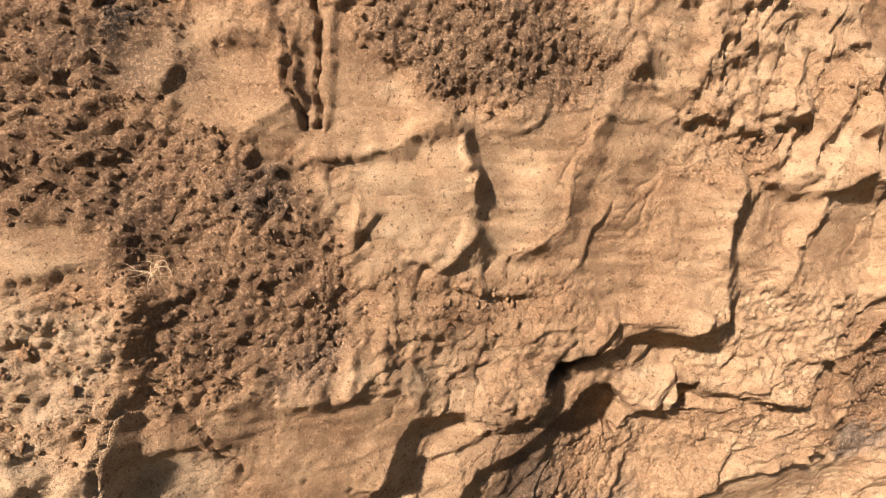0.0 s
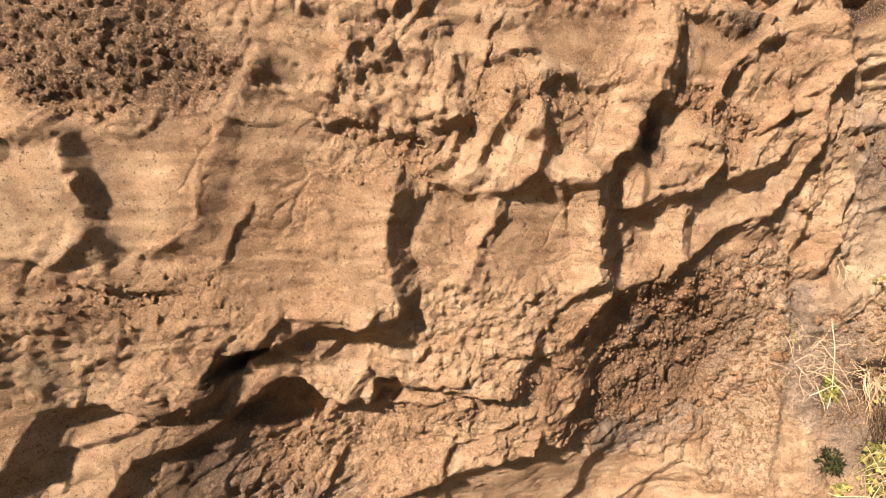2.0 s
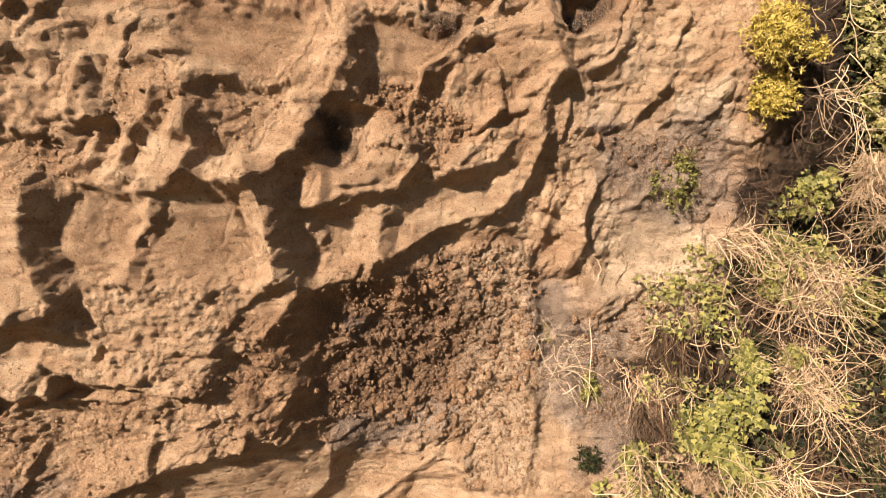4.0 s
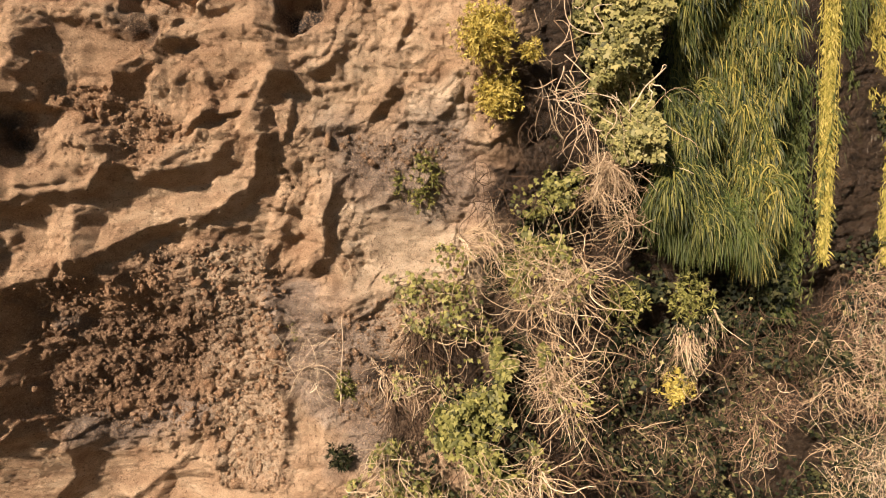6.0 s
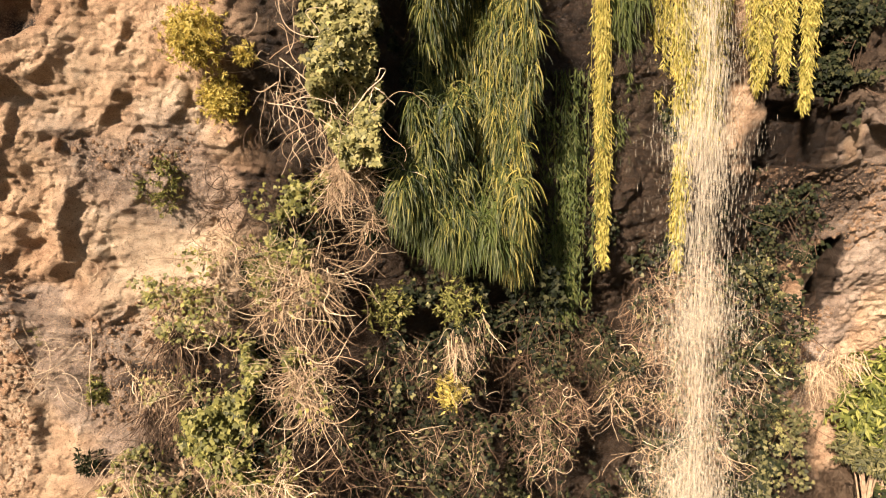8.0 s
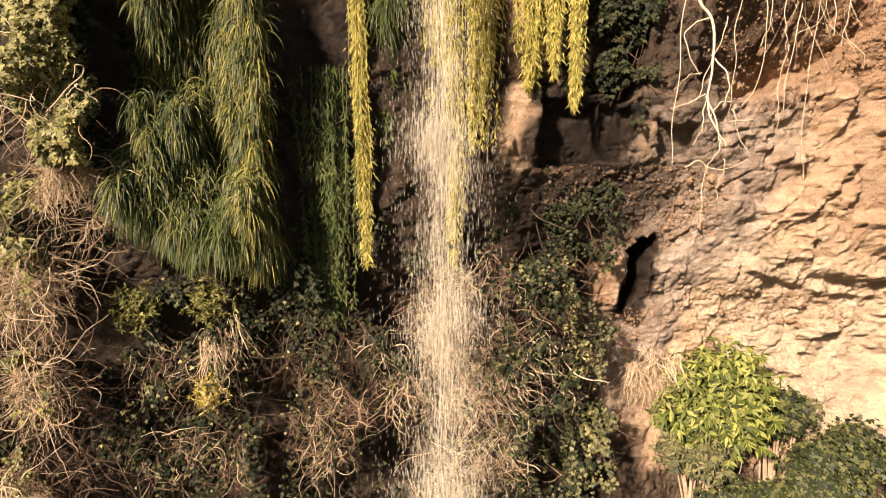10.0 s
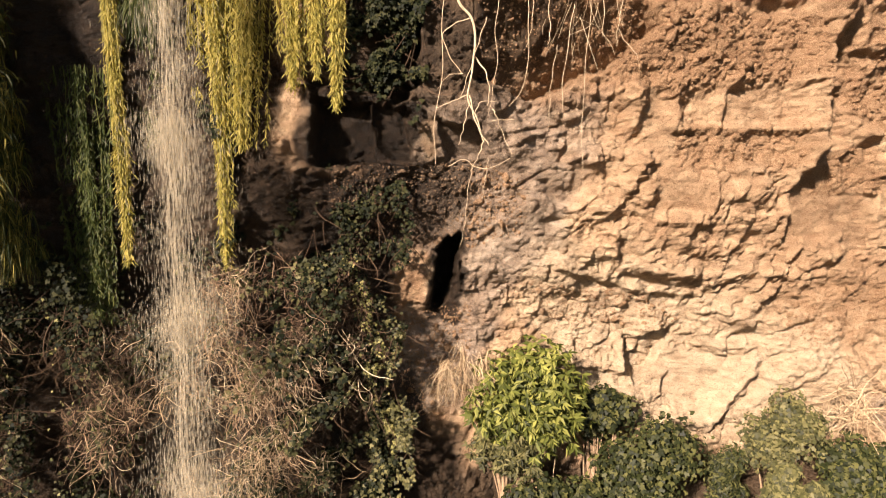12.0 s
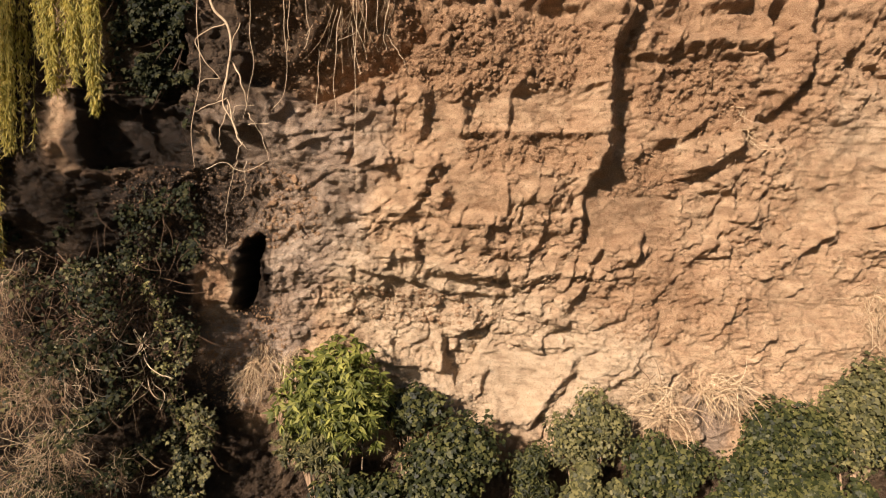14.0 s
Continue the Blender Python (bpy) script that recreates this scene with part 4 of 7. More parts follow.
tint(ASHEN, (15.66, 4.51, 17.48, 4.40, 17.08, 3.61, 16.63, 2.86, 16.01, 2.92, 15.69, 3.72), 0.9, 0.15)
tint(SOOT_SHADE, (16.02, 6.87, 17.12, 6.95, 16.62, 6.00, 16.42, 5.82, 15.93, 5.83), 0.8, 0.15)
tint(DAMP_SHADE, (13.43, 6.85, 16.02, 6.87, 15.93, 5.83, 15.51, 4.52, 12.91, 4.74), 1.0, 0.15)
tint(PALE, (17.64, 5.81, 18.34, 5.62, 20.76, 5.01, 21.78, 4.37, 23.25, 3.99, 23.80, 2.96, 22.89, 1.85, 20.24, 2.23, 18.81, 2.91, 17.86, 4.38), 0.8, 0.25)
tint(PALE, (16.96, 6.00, 18.38, 6.18, 18.71, 5.62, 17.57, 5.23, 16.76, 5.24), 0.7, 0.15)
tint(RUST_SHADE, (21.87, 6.49, 23.45, 6.49, 23.53, 5.69, 21.93, 5.71), 0.7, 0.05)
tint(ASHEN, (17.34, 7.51, 18.88, 8.03, 18.59, 6.88, 17.72, 6.54, 17.08, 6.71), 0.55, 0.25)
tint(ASHEN, (6.00, 5.45, 6.55, 5.54, 6.67, 3.60, 6.13, 4.28), 0.8, 0.1)
tint(PALE, (5.03, 5.94, 5.97, 5.94, 6.15, 3.23, 5.33, 3.19, 5.12, 4.17, 5.45, 4.97), 0.6, 0.15)
tint(PALE, (6.62, 6.29, 7.90, 6.40, 8.12, 5.34, 7.65, 4.17, 6.93, 4.62), 0.7, 0.15)
tint(SOOT_SHADE, (3.91, 4.24, 4.87, 4.04, 5.07, 3.75, 4.01, 3.91), 0.4, 0.1)
tint(SOOT_SHADE, (-0.55, 7.69, -0.29, 7.24, 0.05, 7.07, 0.75, 7.07, 0.96, 7.42, 0.76, 7.82), 0.55, 0.1)
tint(RUST_SHADE, (-1.57, 6.57, -1.10, 6.68, -0.57, 6.32, -0.59, 5.61, -1.11, 5.55, -1.47, 5.87), 0.7, 0.15)
tint(SOOT_SHADE, (-1.57, 6.57, -1.35, 6.51, -1.27, 6.34, -1.43, 6.32, -1.56, 6.41), 0.6, 0.1)
tint(SOOT_SHADE, (-1.07, 6.68, -0.84, 6.68, -0.57, 6.38, -0.79, 6.38), 0.5, 0.1)
tint(PALE, (-2.07, 6.15, -1.49, 6.11, -1.45, 5.59, -1.55, 5.40, -1.17, 5.24, -1.18, 4.76, -2.03, 5.08), 0.55, 0.12)
tint(SOOT_SHADE, (-2.16, 7.54, -1.28, 7.63, -1.35, 7.34, -1.59, 7.08, -1.33, 6.96, -1.05, 6.85, -0.57, 6.38, -0.59, 5.61, -1.11, 5.55, -1.47, 5.73, -1.45, 6.13, -1.77, 6.46, -2.09, 6.47), 0.42, 0.15)
tint(RUST_SHADE, (-2.16, 7.54, -1.28, 7.63, -1.35, 7.34, -1.59, 7.08, -1.33, 6.96, -1.05, 6.85, -0.57, 6.38, -0.59, 5.61, -1.11, 5.55, -1.47, 5.73, -1.45, 6.13, -1.77, 6.46, -2.09, 6.47), 0.9, 0.15)
tint(RUST_SHADE, (-1.49, 5.59, -0.29, 5.31, -0.34, 4.71, -0.38, 4.31, -1.47, 4.90), 0.75, 0.12)
tint(RUST_SHADE, (-0.75, 7.39, -0.55, 7.52, -0.29, 7.21, 0.05, 6.95, -0.39, 6.81, -0.84, 6.71, -1.02, 6.85, -0.79, 7.01), 0.7, 0.1)
tint(RUST_SHADE, (1.14, 6.59, 1.51, 6.55, 1.95, 6.30, 1.82, 5.58, 0.90, 5.48), 0.35, 0.2)
# top recesses and the scoop: rust colour with their shade mixed in
tint(RUST_SHADE, (2.99, 8.15, 4.09, 8.34, 3.96, 7.66, 3.57, 7.40, 3.09, 7.53), 0.75, 0.12)
tint(RUST_SHADE, (4.42, 8.39, 4.98, 8.10, 5.30, 7.98, 4.99, 7.35, 4.47, 7.47), 0.75, 0.1)
tint(RUST_SHADE, (1.99, 6.30, 2.35, 6.55, 3.29, 6.50, 3.35, 5.89, 2.67, 5.83, 2.23, 5.85), 0.5, 0.08)
tint(RUST_SHADE, (18.99, 9.53, 22.29, 9.71, 22.13, 8.18, 20.64, 8.07, 19.45, 8.04, 18.81, 8.49), 0.7, 0.2)
tint(RUST_SHADE, (22.29, 9.71, 26.77, 9.98, 27.05, 7.86, 24.37, 7.45, 22.49, 7.08), 0.5, 0.2)
# the same gaps and hollows, painted darker still
tint(DAMP_SHADE, (9.36, 6.16, 10.30, 6.14, 10.32, 5.42, 9.48, 5.31, 9.28, 5.75), 1.0, 0.06)
tint(DAMP_SHADE, (8.40, 6.81, 8.70, 6.81, 8.78, 6.17, 8.33, 6.10), 1.0, 0.06)
tint(DAMP_SHADE, (7.78, 4.85, 8.29, 4.96, 8.27, 4.20, 7.53, 4.20), 1.0, 0.06)
tint(DAMP_SHADE, (8.91, 3.62, 9.47, 5.02, 9.74, 2.52, 8.90, 2.60), 1.0, 0.06)
# more shade put into the brown hollow's colour
tint(SOOT_SHADE, (3.96, 5.41, 5.05, 5.53, 5.69, 5.22, 5.11, 4.31, 4.03, 4.35), 0.4, 0.15)
tint(RUST_SHADE, (4.41, 5.82, 5.69, 5.84, 6.27, 5.43, 6.23, 4.52, 4.90, 4.31, 4.03, 4.48), 0.8, 0.15)
tint(ASHEN, (6.26, 5.17, 7.08, 5.25, 7.26, 4.19, 6.70, 3.71, 6.10, 4.27), 0.8, 0.12)
tint(SOOT_SHADE, (6.73, 7.13, 8.02, 7.20, 7.93, 6.28, 7.00, 6.29, 6.70, 6.78), 0.35, 0.12)
# block and alcove turned from the sun: the weaker light is painted brown
tint(RUST_SHADE, (0.69, 7.06, 1.22, 7.08, 1.78, 6.71, 1.84, 6.22, 1.70, 5.39, 0.40, 5.37), 0.7, 0.2)
tint(RUST_SHADE, (0.40, 5.37, 1.19, 5.34, 1.46, 4.86, 1.26, 3.70, 0.16, 4.19), 0.8, 0.2)
tint(SOOT_SHADE, (0.33, 5.11, 0.88, 5.18, 1.06, 4.82, 0.90, 3.84, 0.16, 4.19), 0.4, 0.15)
tint(RUST_SHADE, (-0.46, 6.12, 0.81, 5.96, 0.68, 5.56, -0.28, 5.55, -0.58, 5.74), 0.5, 0.15)
# foot of the wall darkened where it shows between the bushes
tint(DAMP_SHADE, (16.80, 1.90, 20.20, 1.70, 28.60, 1.90, 28.60, -0.40, 16.80, -0.40), 0.9, 0.2)

# crumbling crust, broken layers and grain over it all
lump1, lump2, tag = cells(GX + 0.03 * fbm(GX, GZ, 0.12, 2, 41), GZ, 0.066, 42)
small1, small2, tag2 = cells(GX, GZ, 0.042, 52)
CR = np.clip(CRUST, 0, 1)
big1, big2, big_tag = cells(GX + 0.05 * fbm(GX, GZ, 0.2, 3, 43), GZ * 1.15, 0.19, 44)
OFF -= CR * (0.06 + 0.07 * soft(GX, 2.8, 4.0)) * np.clip(0.7 - big1, 0, 0.45) * soft(big_tag, 0.3, 0.9)
OFF -= CR * (0.045 * np.clip(0.8 - lump1, 0, 0.5) * (0.3 + tag) + 0.035 * np.clip(0.75 - small1, 0, 0.5))
OFF += CR * 0.010 * fbm(GX, GZ, 0.09, 3, 63, 0.75)
OFF += CR * 0.025 * fbm(GX, GZ, 0.3, 3, 61)
RAW = np.clip(1 - 1.15 * SMOOTH, 0.03, 1) * (1 - CR)
# swelling bosses with sharp creases between them
FAR = soft(GX, 5.0, 17.0)
SWELL = (0.08 + 0.92 * RAW) * (1 - 0.5 * CR)
OFF -= SWELL * (0.075 + 0.06 * FAR) * np.abs(fbm(GX + 0.35 * GZ, GZ * 1.15, 0.7, 3, 271, 0.45))
OFF -= SWELL * (0.022 + 0.01 * FAR) * np.abs(fbm(GX + 0.2 * GZ, GZ * 1.3, 0.23, 4, 281, 0.5))
RAW = RAW * (1 - 0.6 * np.clip(ASHEN, 0, 1))
OFF += RAW * ((0.30 * (1 - FAR)) * facets(0.55, 0.05, 0.22, 92, 160.0) + 0.45 * FAR * facets(0.8, 0.06, 0.30, 93, 40.0) + (0.26 + 0.10 * FAR) * facets(0.30, 0.03, 0.36, 95, 90.0) + (0.22 + 0.08 * FAR) * facets(0.12, 0.012, 0.40, 98, 90.0))
# the far stretch breaks into coarse lumps between smoother faces
BROKEN = FAR * (1 - 0.6 * np.clip(PALE, 0, 1)) * (1 - 0.8 * np.clip(ASHEN, 0, 1)) * (1 - 0.7 * SMOOTH) * soft(fbm(GX, GZ, 1.1, 4, 221, 0.6), -0.35, 0.45)
clot1, clot2, clot_tag = cells((GX - 0.2 * GZ) + 0.05 * fbm(GX, GZ, 0.15, 3, 223), GZ * 1.1 + 0.04 * fbm(GX, GZ, 0.15, 3, 227), 0.20, 224)
OFF -= BROKEN * 0.11 * np.clip(0.75 - clot1, 0, 0.45) * (0.2 + clot_tag)
bit1, bit2, bit_tag = cells(GX + 0.03 * fbm(GX, GZ, 0.1, 2, 231), GZ * 1.1, 0.10, 234)
OFF -= BROKEN * 0.085 * np.clip(0.75 - bit1, 0, 0.45) * (0.2 + bit_tag)
OFF += FAR * (1 - 0.6 * SMOOTH) * 0.035 * fbm(GX, GZ * 1.3, 0.4, 4, 241, 0.55)
CHIP = np.clip(0.35 + 0.9 * fbm(GX, GZ, 0.9, 3, 141), 0.05, 1)
OFF += (0.12 + 0.88 * RAW) * CHIP * 0.024 * fbm(GX + 0.3 * GZ, GZ * 1.2, 0.17, 5, 101, 0.62, True)
OFF -= (0.1 + 0.9 * RAW) * CHIP * 0.03 * np.abs(fbm(GX, GZ, 0.10, 3, 151, 0.6))
joint1, joint2, _ = cells((GX - 0.5 * GZ) * 1.1 + 0.10 * fbm(GX, GZ, 0.3, 4, 161), (GZ + 0.4 * GX) * 0.7 + 0.10 * fbm(GX, GZ, 0.3, 4, 165), 0.75, 162)
OFF += 0.018 * (1 - CR) * (1 - 0.9 * soft(GX, 7, 12)) * soft(0.035 - (joint2 - joint1), 0, 0.03) * soft(fbm(GX, GZ, 0.8, 3, 171), 0.12, 0.45)
dent, _, dent_tag = cells(GX, GZ, 0.10, 182)
OFF += 0.018 * (1 - CR) * (dent_tag > 0.8) * soft(0.24 - dent, 0, 0.14) * soft(fbm(GX, GZ, 0.7, 2, 191), -0.1, 0.4)
OFF += 0.007 * (1 - CR) * fbm(GX * 0.25, GZ * 1.6 + 0.1 * GX, 0.07, 3, 195)
RIGHT = soft(GX, 22.0, 25.0)
OFF += RIGHT * 0.014 * fbm(GX * 0.22, GZ * 2.2 + 0.05 * GX, 0.22, 4, 111, 0.6)
OFF += (1 - CR) * (0.08 + 0.92 * RAW) * CHIP * 0.022 * fbm(GX, GZ * 1.2, 0.14, 4, 251, 0.6)
OFF += (0.003 + 0.006 * RAW) * fbm(GX, GZ, 0.06, 3, 121)
GY = BASE + OFF


def wall_y(x, z):
    """The wall's distance at a place of its face."""
    return float(GY[min(np.searchsorted(ROWS_Z, z), len(ROWS_Z) - 1), min(np.searchsorted(COLS, x), len(COLS) - 1)])


def grid_mesh(name, xs, ys, zs):
    rows, cols = xs.shape
    me = bpy.data.meshes.new(name)
    idx = np.arange(rows * cols).reshape(rows, cols)
    quads = np.stack([idx[:-1, :-1], idx[:-1, 1:], idx[1:, 1:], idx[1:, :-1]], -1).reshape(-1, 4)
    me.vertices.add(rows * cols)
    me.vertices.foreach_set("co", np.stack([xs, ys, zs], -1).astype(np.float32).ravel())
    me.loops.add(quads.size)
    me.loops.foreach_set("vertex_index", quads.astype(np.int32).ravel())
    me.polygons.add(len(quads))
    me.polygons.foreach_set("loop_start", np.arange(0, quads.size, 4, dtype=np.int32))
    me.update(calc_edges=True)
    me.polygons.foreach_set("use_smooth", np.ones(len(quads), bool))
    return me


cliff_mesh = grid_mesh("cliff", GX, GY, GZ)
for field_name, field in (("crust", CRUST), ("pale", PALE), ("ashen", ASHEN), ("soot_shade", SOOT_SHADE), ("rust", RUST_SHADE), ("damp_shade", DAMP_SHADE)):
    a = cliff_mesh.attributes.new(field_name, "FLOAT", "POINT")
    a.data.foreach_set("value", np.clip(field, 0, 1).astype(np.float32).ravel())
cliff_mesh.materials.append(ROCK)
cliff = tagged(new("cliff_wall", cliff_mesh), "tall weathered tan sandstone cliff face, crumbling and overhanging", "cliff", kind="structure")


# loose clods and stones that stud the crumbling crust
def clods(n, seed):
    """Places on the crust, with their sizes; more of them where it crumbles most."""
    g = np.random.default_rng(seed)
    ok = np.argwhere((CRUST > 0.35) & (GX > -2.6) & (GX < 28) & (GZ > 1.2))
    w = CRUST[ok[:, 0], ok[:, 1]] * np.gradient(COLS)[ok[:, 1]] * np.gradient(ROWS_Z)[ok[:, 0]]
    pick = ok[g.choice(len(ok), n, replace=False, p=w / w.sum())]
    at = np.stack([GX[pick[:, 0], pick[:, 1]], GY[pick[:, 0], pick[:, 1]], GZ[pick[:, 0], pick[:, 1]]], 1)
    at[:, 1] += 0.004
    return pick, at, np.clip(g.lognormal(-4.55, 0.55, n), 0.005, 0.055) * (0.6 + 0.4 * soft(at[:, 0], 2, 5)), g


def clod_mesh(name, at, size, g, soot_shade, rust):
    t = (1 + 5 ** 0.5) / 2
    base = np.array([(-1, t, 0), (1, t, 0), (-1, -t, 0), (1, -t, 0), (0, -1, t), (0, 1, t), (0, -1, -t), (0, 1, -t), (t, 0, -1), (t, 0, 1), (-t, 0, -1), (-t, 0, 1)]) / 1.9
    tri = np.array([(0, 11, 5), (0, 5, 1), (0, 1, 7), (0, 7, 10), (0, 10, 11), (1, 5, 9), (5, 11, 4), (11, 10, 2), (10, 7, 6), (7, 1, 8), (3, 9, 4), (3, 4, 2), (3, 2, 6), (3, 6, 8), (3, 8, 9), (4, 9, 5), (2, 4, 11), (6, 2, 10), (8, 6, 7), (9, 8, 1)])
    n = len(at)
    v = base[None] * g.uniform(0.45, 1.35, (n, 12, 1)) * g.uniform(0.5, 1.6, (n, 1, 3)) * size[:, None, None] + at[:, None, :]
    f = (np.arange(n)[:, None, None] * 12 + tri[None]).reshape(-1, 3)
    me = bpy.data.meshes.new(name)
    me.vertices.add(n * 12)
    me.vertices.foreach_set("co", v.astype(np.float32).ravel())
    me.loops.add(f.size)
    me.loops.foreach_set("vertex_index", f.astype(np.int32).ravel())
    me.polygons.add(len(f))
    me.polygons.foreach_set("loop_start", np.arange(0, f.size, 3, dtype=np.int32))
    me.update(calc_edges=True)
    for key, val in (("crust", np.ones(n)), ("soot_shade", soot_shade), ("rust", rust)):
        a = me.attributes.new(key, "FLOAT", "POINT")
        a.data.foreach_set("value", np.repeat(val, 12).astype(np.float32))
    me.materials.append(ROCK)
    return me


# the plateau behind the cliff's edge, and the ground at its foot
EDGE = GY[-1]
back = np.stack([EDGE, EDGE + 1.0, EDGE + 6, EDGE + 40, EDGE + 900])
lift = np.array([0, 0.25, 0.6, 1.5, 6.0])[:, None] + np.zeros_like(back) + 13.4
top_mesh = grid_mesh("plateau", np.broadcast_to(COLS, back.shape) * np.array([1, 1, 1, 1.5, 12])[:, None], back, lift)
top_mesh.materials.append(EARTH)
tagged(new("plateau_ground", top_mesh), "earthy plateau ground above the cliff edge", "ground", kind="structure")
gxs, gys = np.meshgrid(np.concatenate([[-1500, -300, -60], np.linspace(-20, 50, 141), [90, 400, 1600]]), np.concatenate([[-1500, -200, -40], np.linspace(-12, 14, 60), [60, 900]]))
ground_mesh = grid_mesh("ground", gxs, gys, 0.12 * fbm(gxs, gys, 2.0, 4, 131) * (np.abs(gys) < 30))
ground_mesh.materials.append(EARTH)
tagged(new("ground", ground_mesh), "bare brown earth ground below the cliff", "ground", kind="structure")

# ---- plants ----
RNG = np.random.default_rng(7)
IVY_SHAPE = (np.array([(0, 0, 0), (-0.34, -0.1, 0.02), (-0.56, 0.34, -0.08), (-0.2, 0.5, 0.03), (0, 1, -0.12), (0.2, 0.5, 0.03), (0.56, 0.34, -0.08), (0.34, -0.1, 0.02)]), [(0, 1, 2, 3), (0, 3, 4), (0, 4, 5), (0, 5, 6, 7)])
NEEDLE_SHAPE = (np.array([(0, 0, 0), (-0.085, 0.35, 0.03), (0, 1, -0.08), (0.085, 0.35, 0.03)]), [(0, 1, 2), (0, 2, 3)])
LANCE_SHAPE = (np.array([(0, 0, 0), (-0.15, 0.4, 0.05), (0, 1, -0.12), (0.15, 0.4, 0.05)]), [(0, 1, 2), (0, 2, 3)])


def raw_mesh(name, verts, faces, material):
    me = bpy.data.meshes.new(name)
    me.from_pydata(verts, [], faces)
    me.materials.append(material)
    me.update()
    return me


def part(name, me, parent, label=""):
    ob = new(name, me)
    ob.parent = parent
    if parent.parent is None:            # parts of parts already lie in their thing's frame
        ob.matrix_parent_inverse = parent.matrix_basis.inverted()
    return tagged(ob, label)


def plant(name, at, label, category, group=""):
    e = new(name)
    e.location = at
    bpy.context.view_layer.update()
    return tagged(e, label, category, group)


def unit(v):
    return v / (np.linalg.norm(v, axis=-1, keepdims=True) + 1e-9)


def leaf_mesh(name, shape, pos, tip, normal, size, material):
    """Many leaves in one mesh: each at pos, pointing along tip, its face along normal."""
    tv, tf = shape
    tip = unit(tip)
    side = unit(np.cross(tip, normal))
    face = np.cross(side, tip)
    axes = np.stack([side, tip, face], 1)
    v = np.einsum("ki,nij->nkj", tv, axes) * size[:, None, None] + pos[:, None, :]
    k = len(tv)
    n = len(pos)
    loops, starts, count, at = [], [], [], 0
    for f in tf:
        loops.append((np.arange(n)[:, None] * k + np.array(f)[None]))
    flat = np.concatenate([l.ravel() for l in loops])
    sizes = np.concatenate([np.full(n, len(f)) for f in tf])
    me = bpy.data.meshes.new(name)
    me.vertices.add(n * k)
    me.vertices.foreach_set("co", v.astype(np.float32).ravel())
    me.loops.add(len(flat))
    me.loops.foreach_set("vertex_index", flat.astype(np.int32))
    me.polygons.add(len(sizes))
    me.polygons.foreach_set("loop_start", np.concatenate([[0], np.cumsum(sizes)[:-1]]).astype(np.int32))
    me.update(calc_edges=True)
    me.materials.append(material)
    return me


def tube_mesh(name, paths, radius, material, sides=3):
    """Thin stems: paths of shape (stems, points, 3), radius (stems, points)."""
    n, s, _ = paths.shape
    along = unit(np.gradient(paths, axis=1))
    ref = unit(np.array([0.31, 0.9, 0.3]) + 0 * along)
    a = unit(np.cross(along, ref))
    b = np.cross(along, a)
    turn = np.arange(sides) * 2 * math.pi / sides
    ring = a[:, :, None, :] * np.cos(turn)[None, None, :, None] + b[:, :, None, :] * np.sin(turn)[None, None, :, None]
    v = paths[:, :, None, :] + ring * radius[:, :, None, None]
    idx = np.arange(n * s * sides).reshape(n, s, sides)
    nxt = np.roll(idx, -1, 2)
    quads = np.stack([idx[:, :-1], nxt[:, :-1], nxt[:, 1:], idx[:, 1:]], -1).reshape(-1, 4)
    me = bpy.data.meshes.new(name)
    me.vertices.add(n * s * sides)
    me.vertices.foreach_set("co", v.astype(np.float32).ravel())
    me.loops.add(quads.size)
    me.loops.foreach_set("vertex_index", quads.astype(np.int32).ravel())
    me.polygons.add(len(quads))
    me.polygons.foreach_set("loop_start", np.arange(0, quads.size, 4, dtype=np.int32))
    me.update(calc_edges=True)
    me.polygons.foreach_set("use_smooth", np.ones(len(quads), bool))
    me.materials.append(material)
    return me


def blade_mesh(name, paths, width, face, material):
    """Grass blades: flat strips along paths, tapering to a point."""
    n, s, _ = paths.shape
    along = unit(np.gradient(paths, axis=1))
    side = unit(np.cross(along, face[:, None, :]))
    taper = np.sin(np.linspace(0.35, 1.0, s) * math.pi) ** 0.7 + 0.02
    off = side * (width[:, None] * taper[None])[:, :, None] * 0.5
    v = np.stack([paths - off, paths + off], 2)
    idx = np.arange(n * s * 2).reshape(n, s, 2)
    quads = np.stack([idx[:, :-1, 0], idx[:, :-1, 1], idx[:, 1:, 1], idx[:, 1:, 0]], -1).reshape(-1, 4)
    me = bpy.data.meshes.new(name)
    me.vertices.add(n * s * 2)
    me.vertices.foreach_set("co", v.astype(np.float32).ravel())
    me.loops.add(quads.size)
    me.loops.foreach_set("vertex_index", quads.astype(np.int32).ravel())
    me.polygons.add(len(quads))
    me.polygons.foreach_set("loop_start", np.arange(0, quads.size, 4, dtype=np.int32))
    me.update(calc_edges=True)
    me.materials.append(material)
    return me


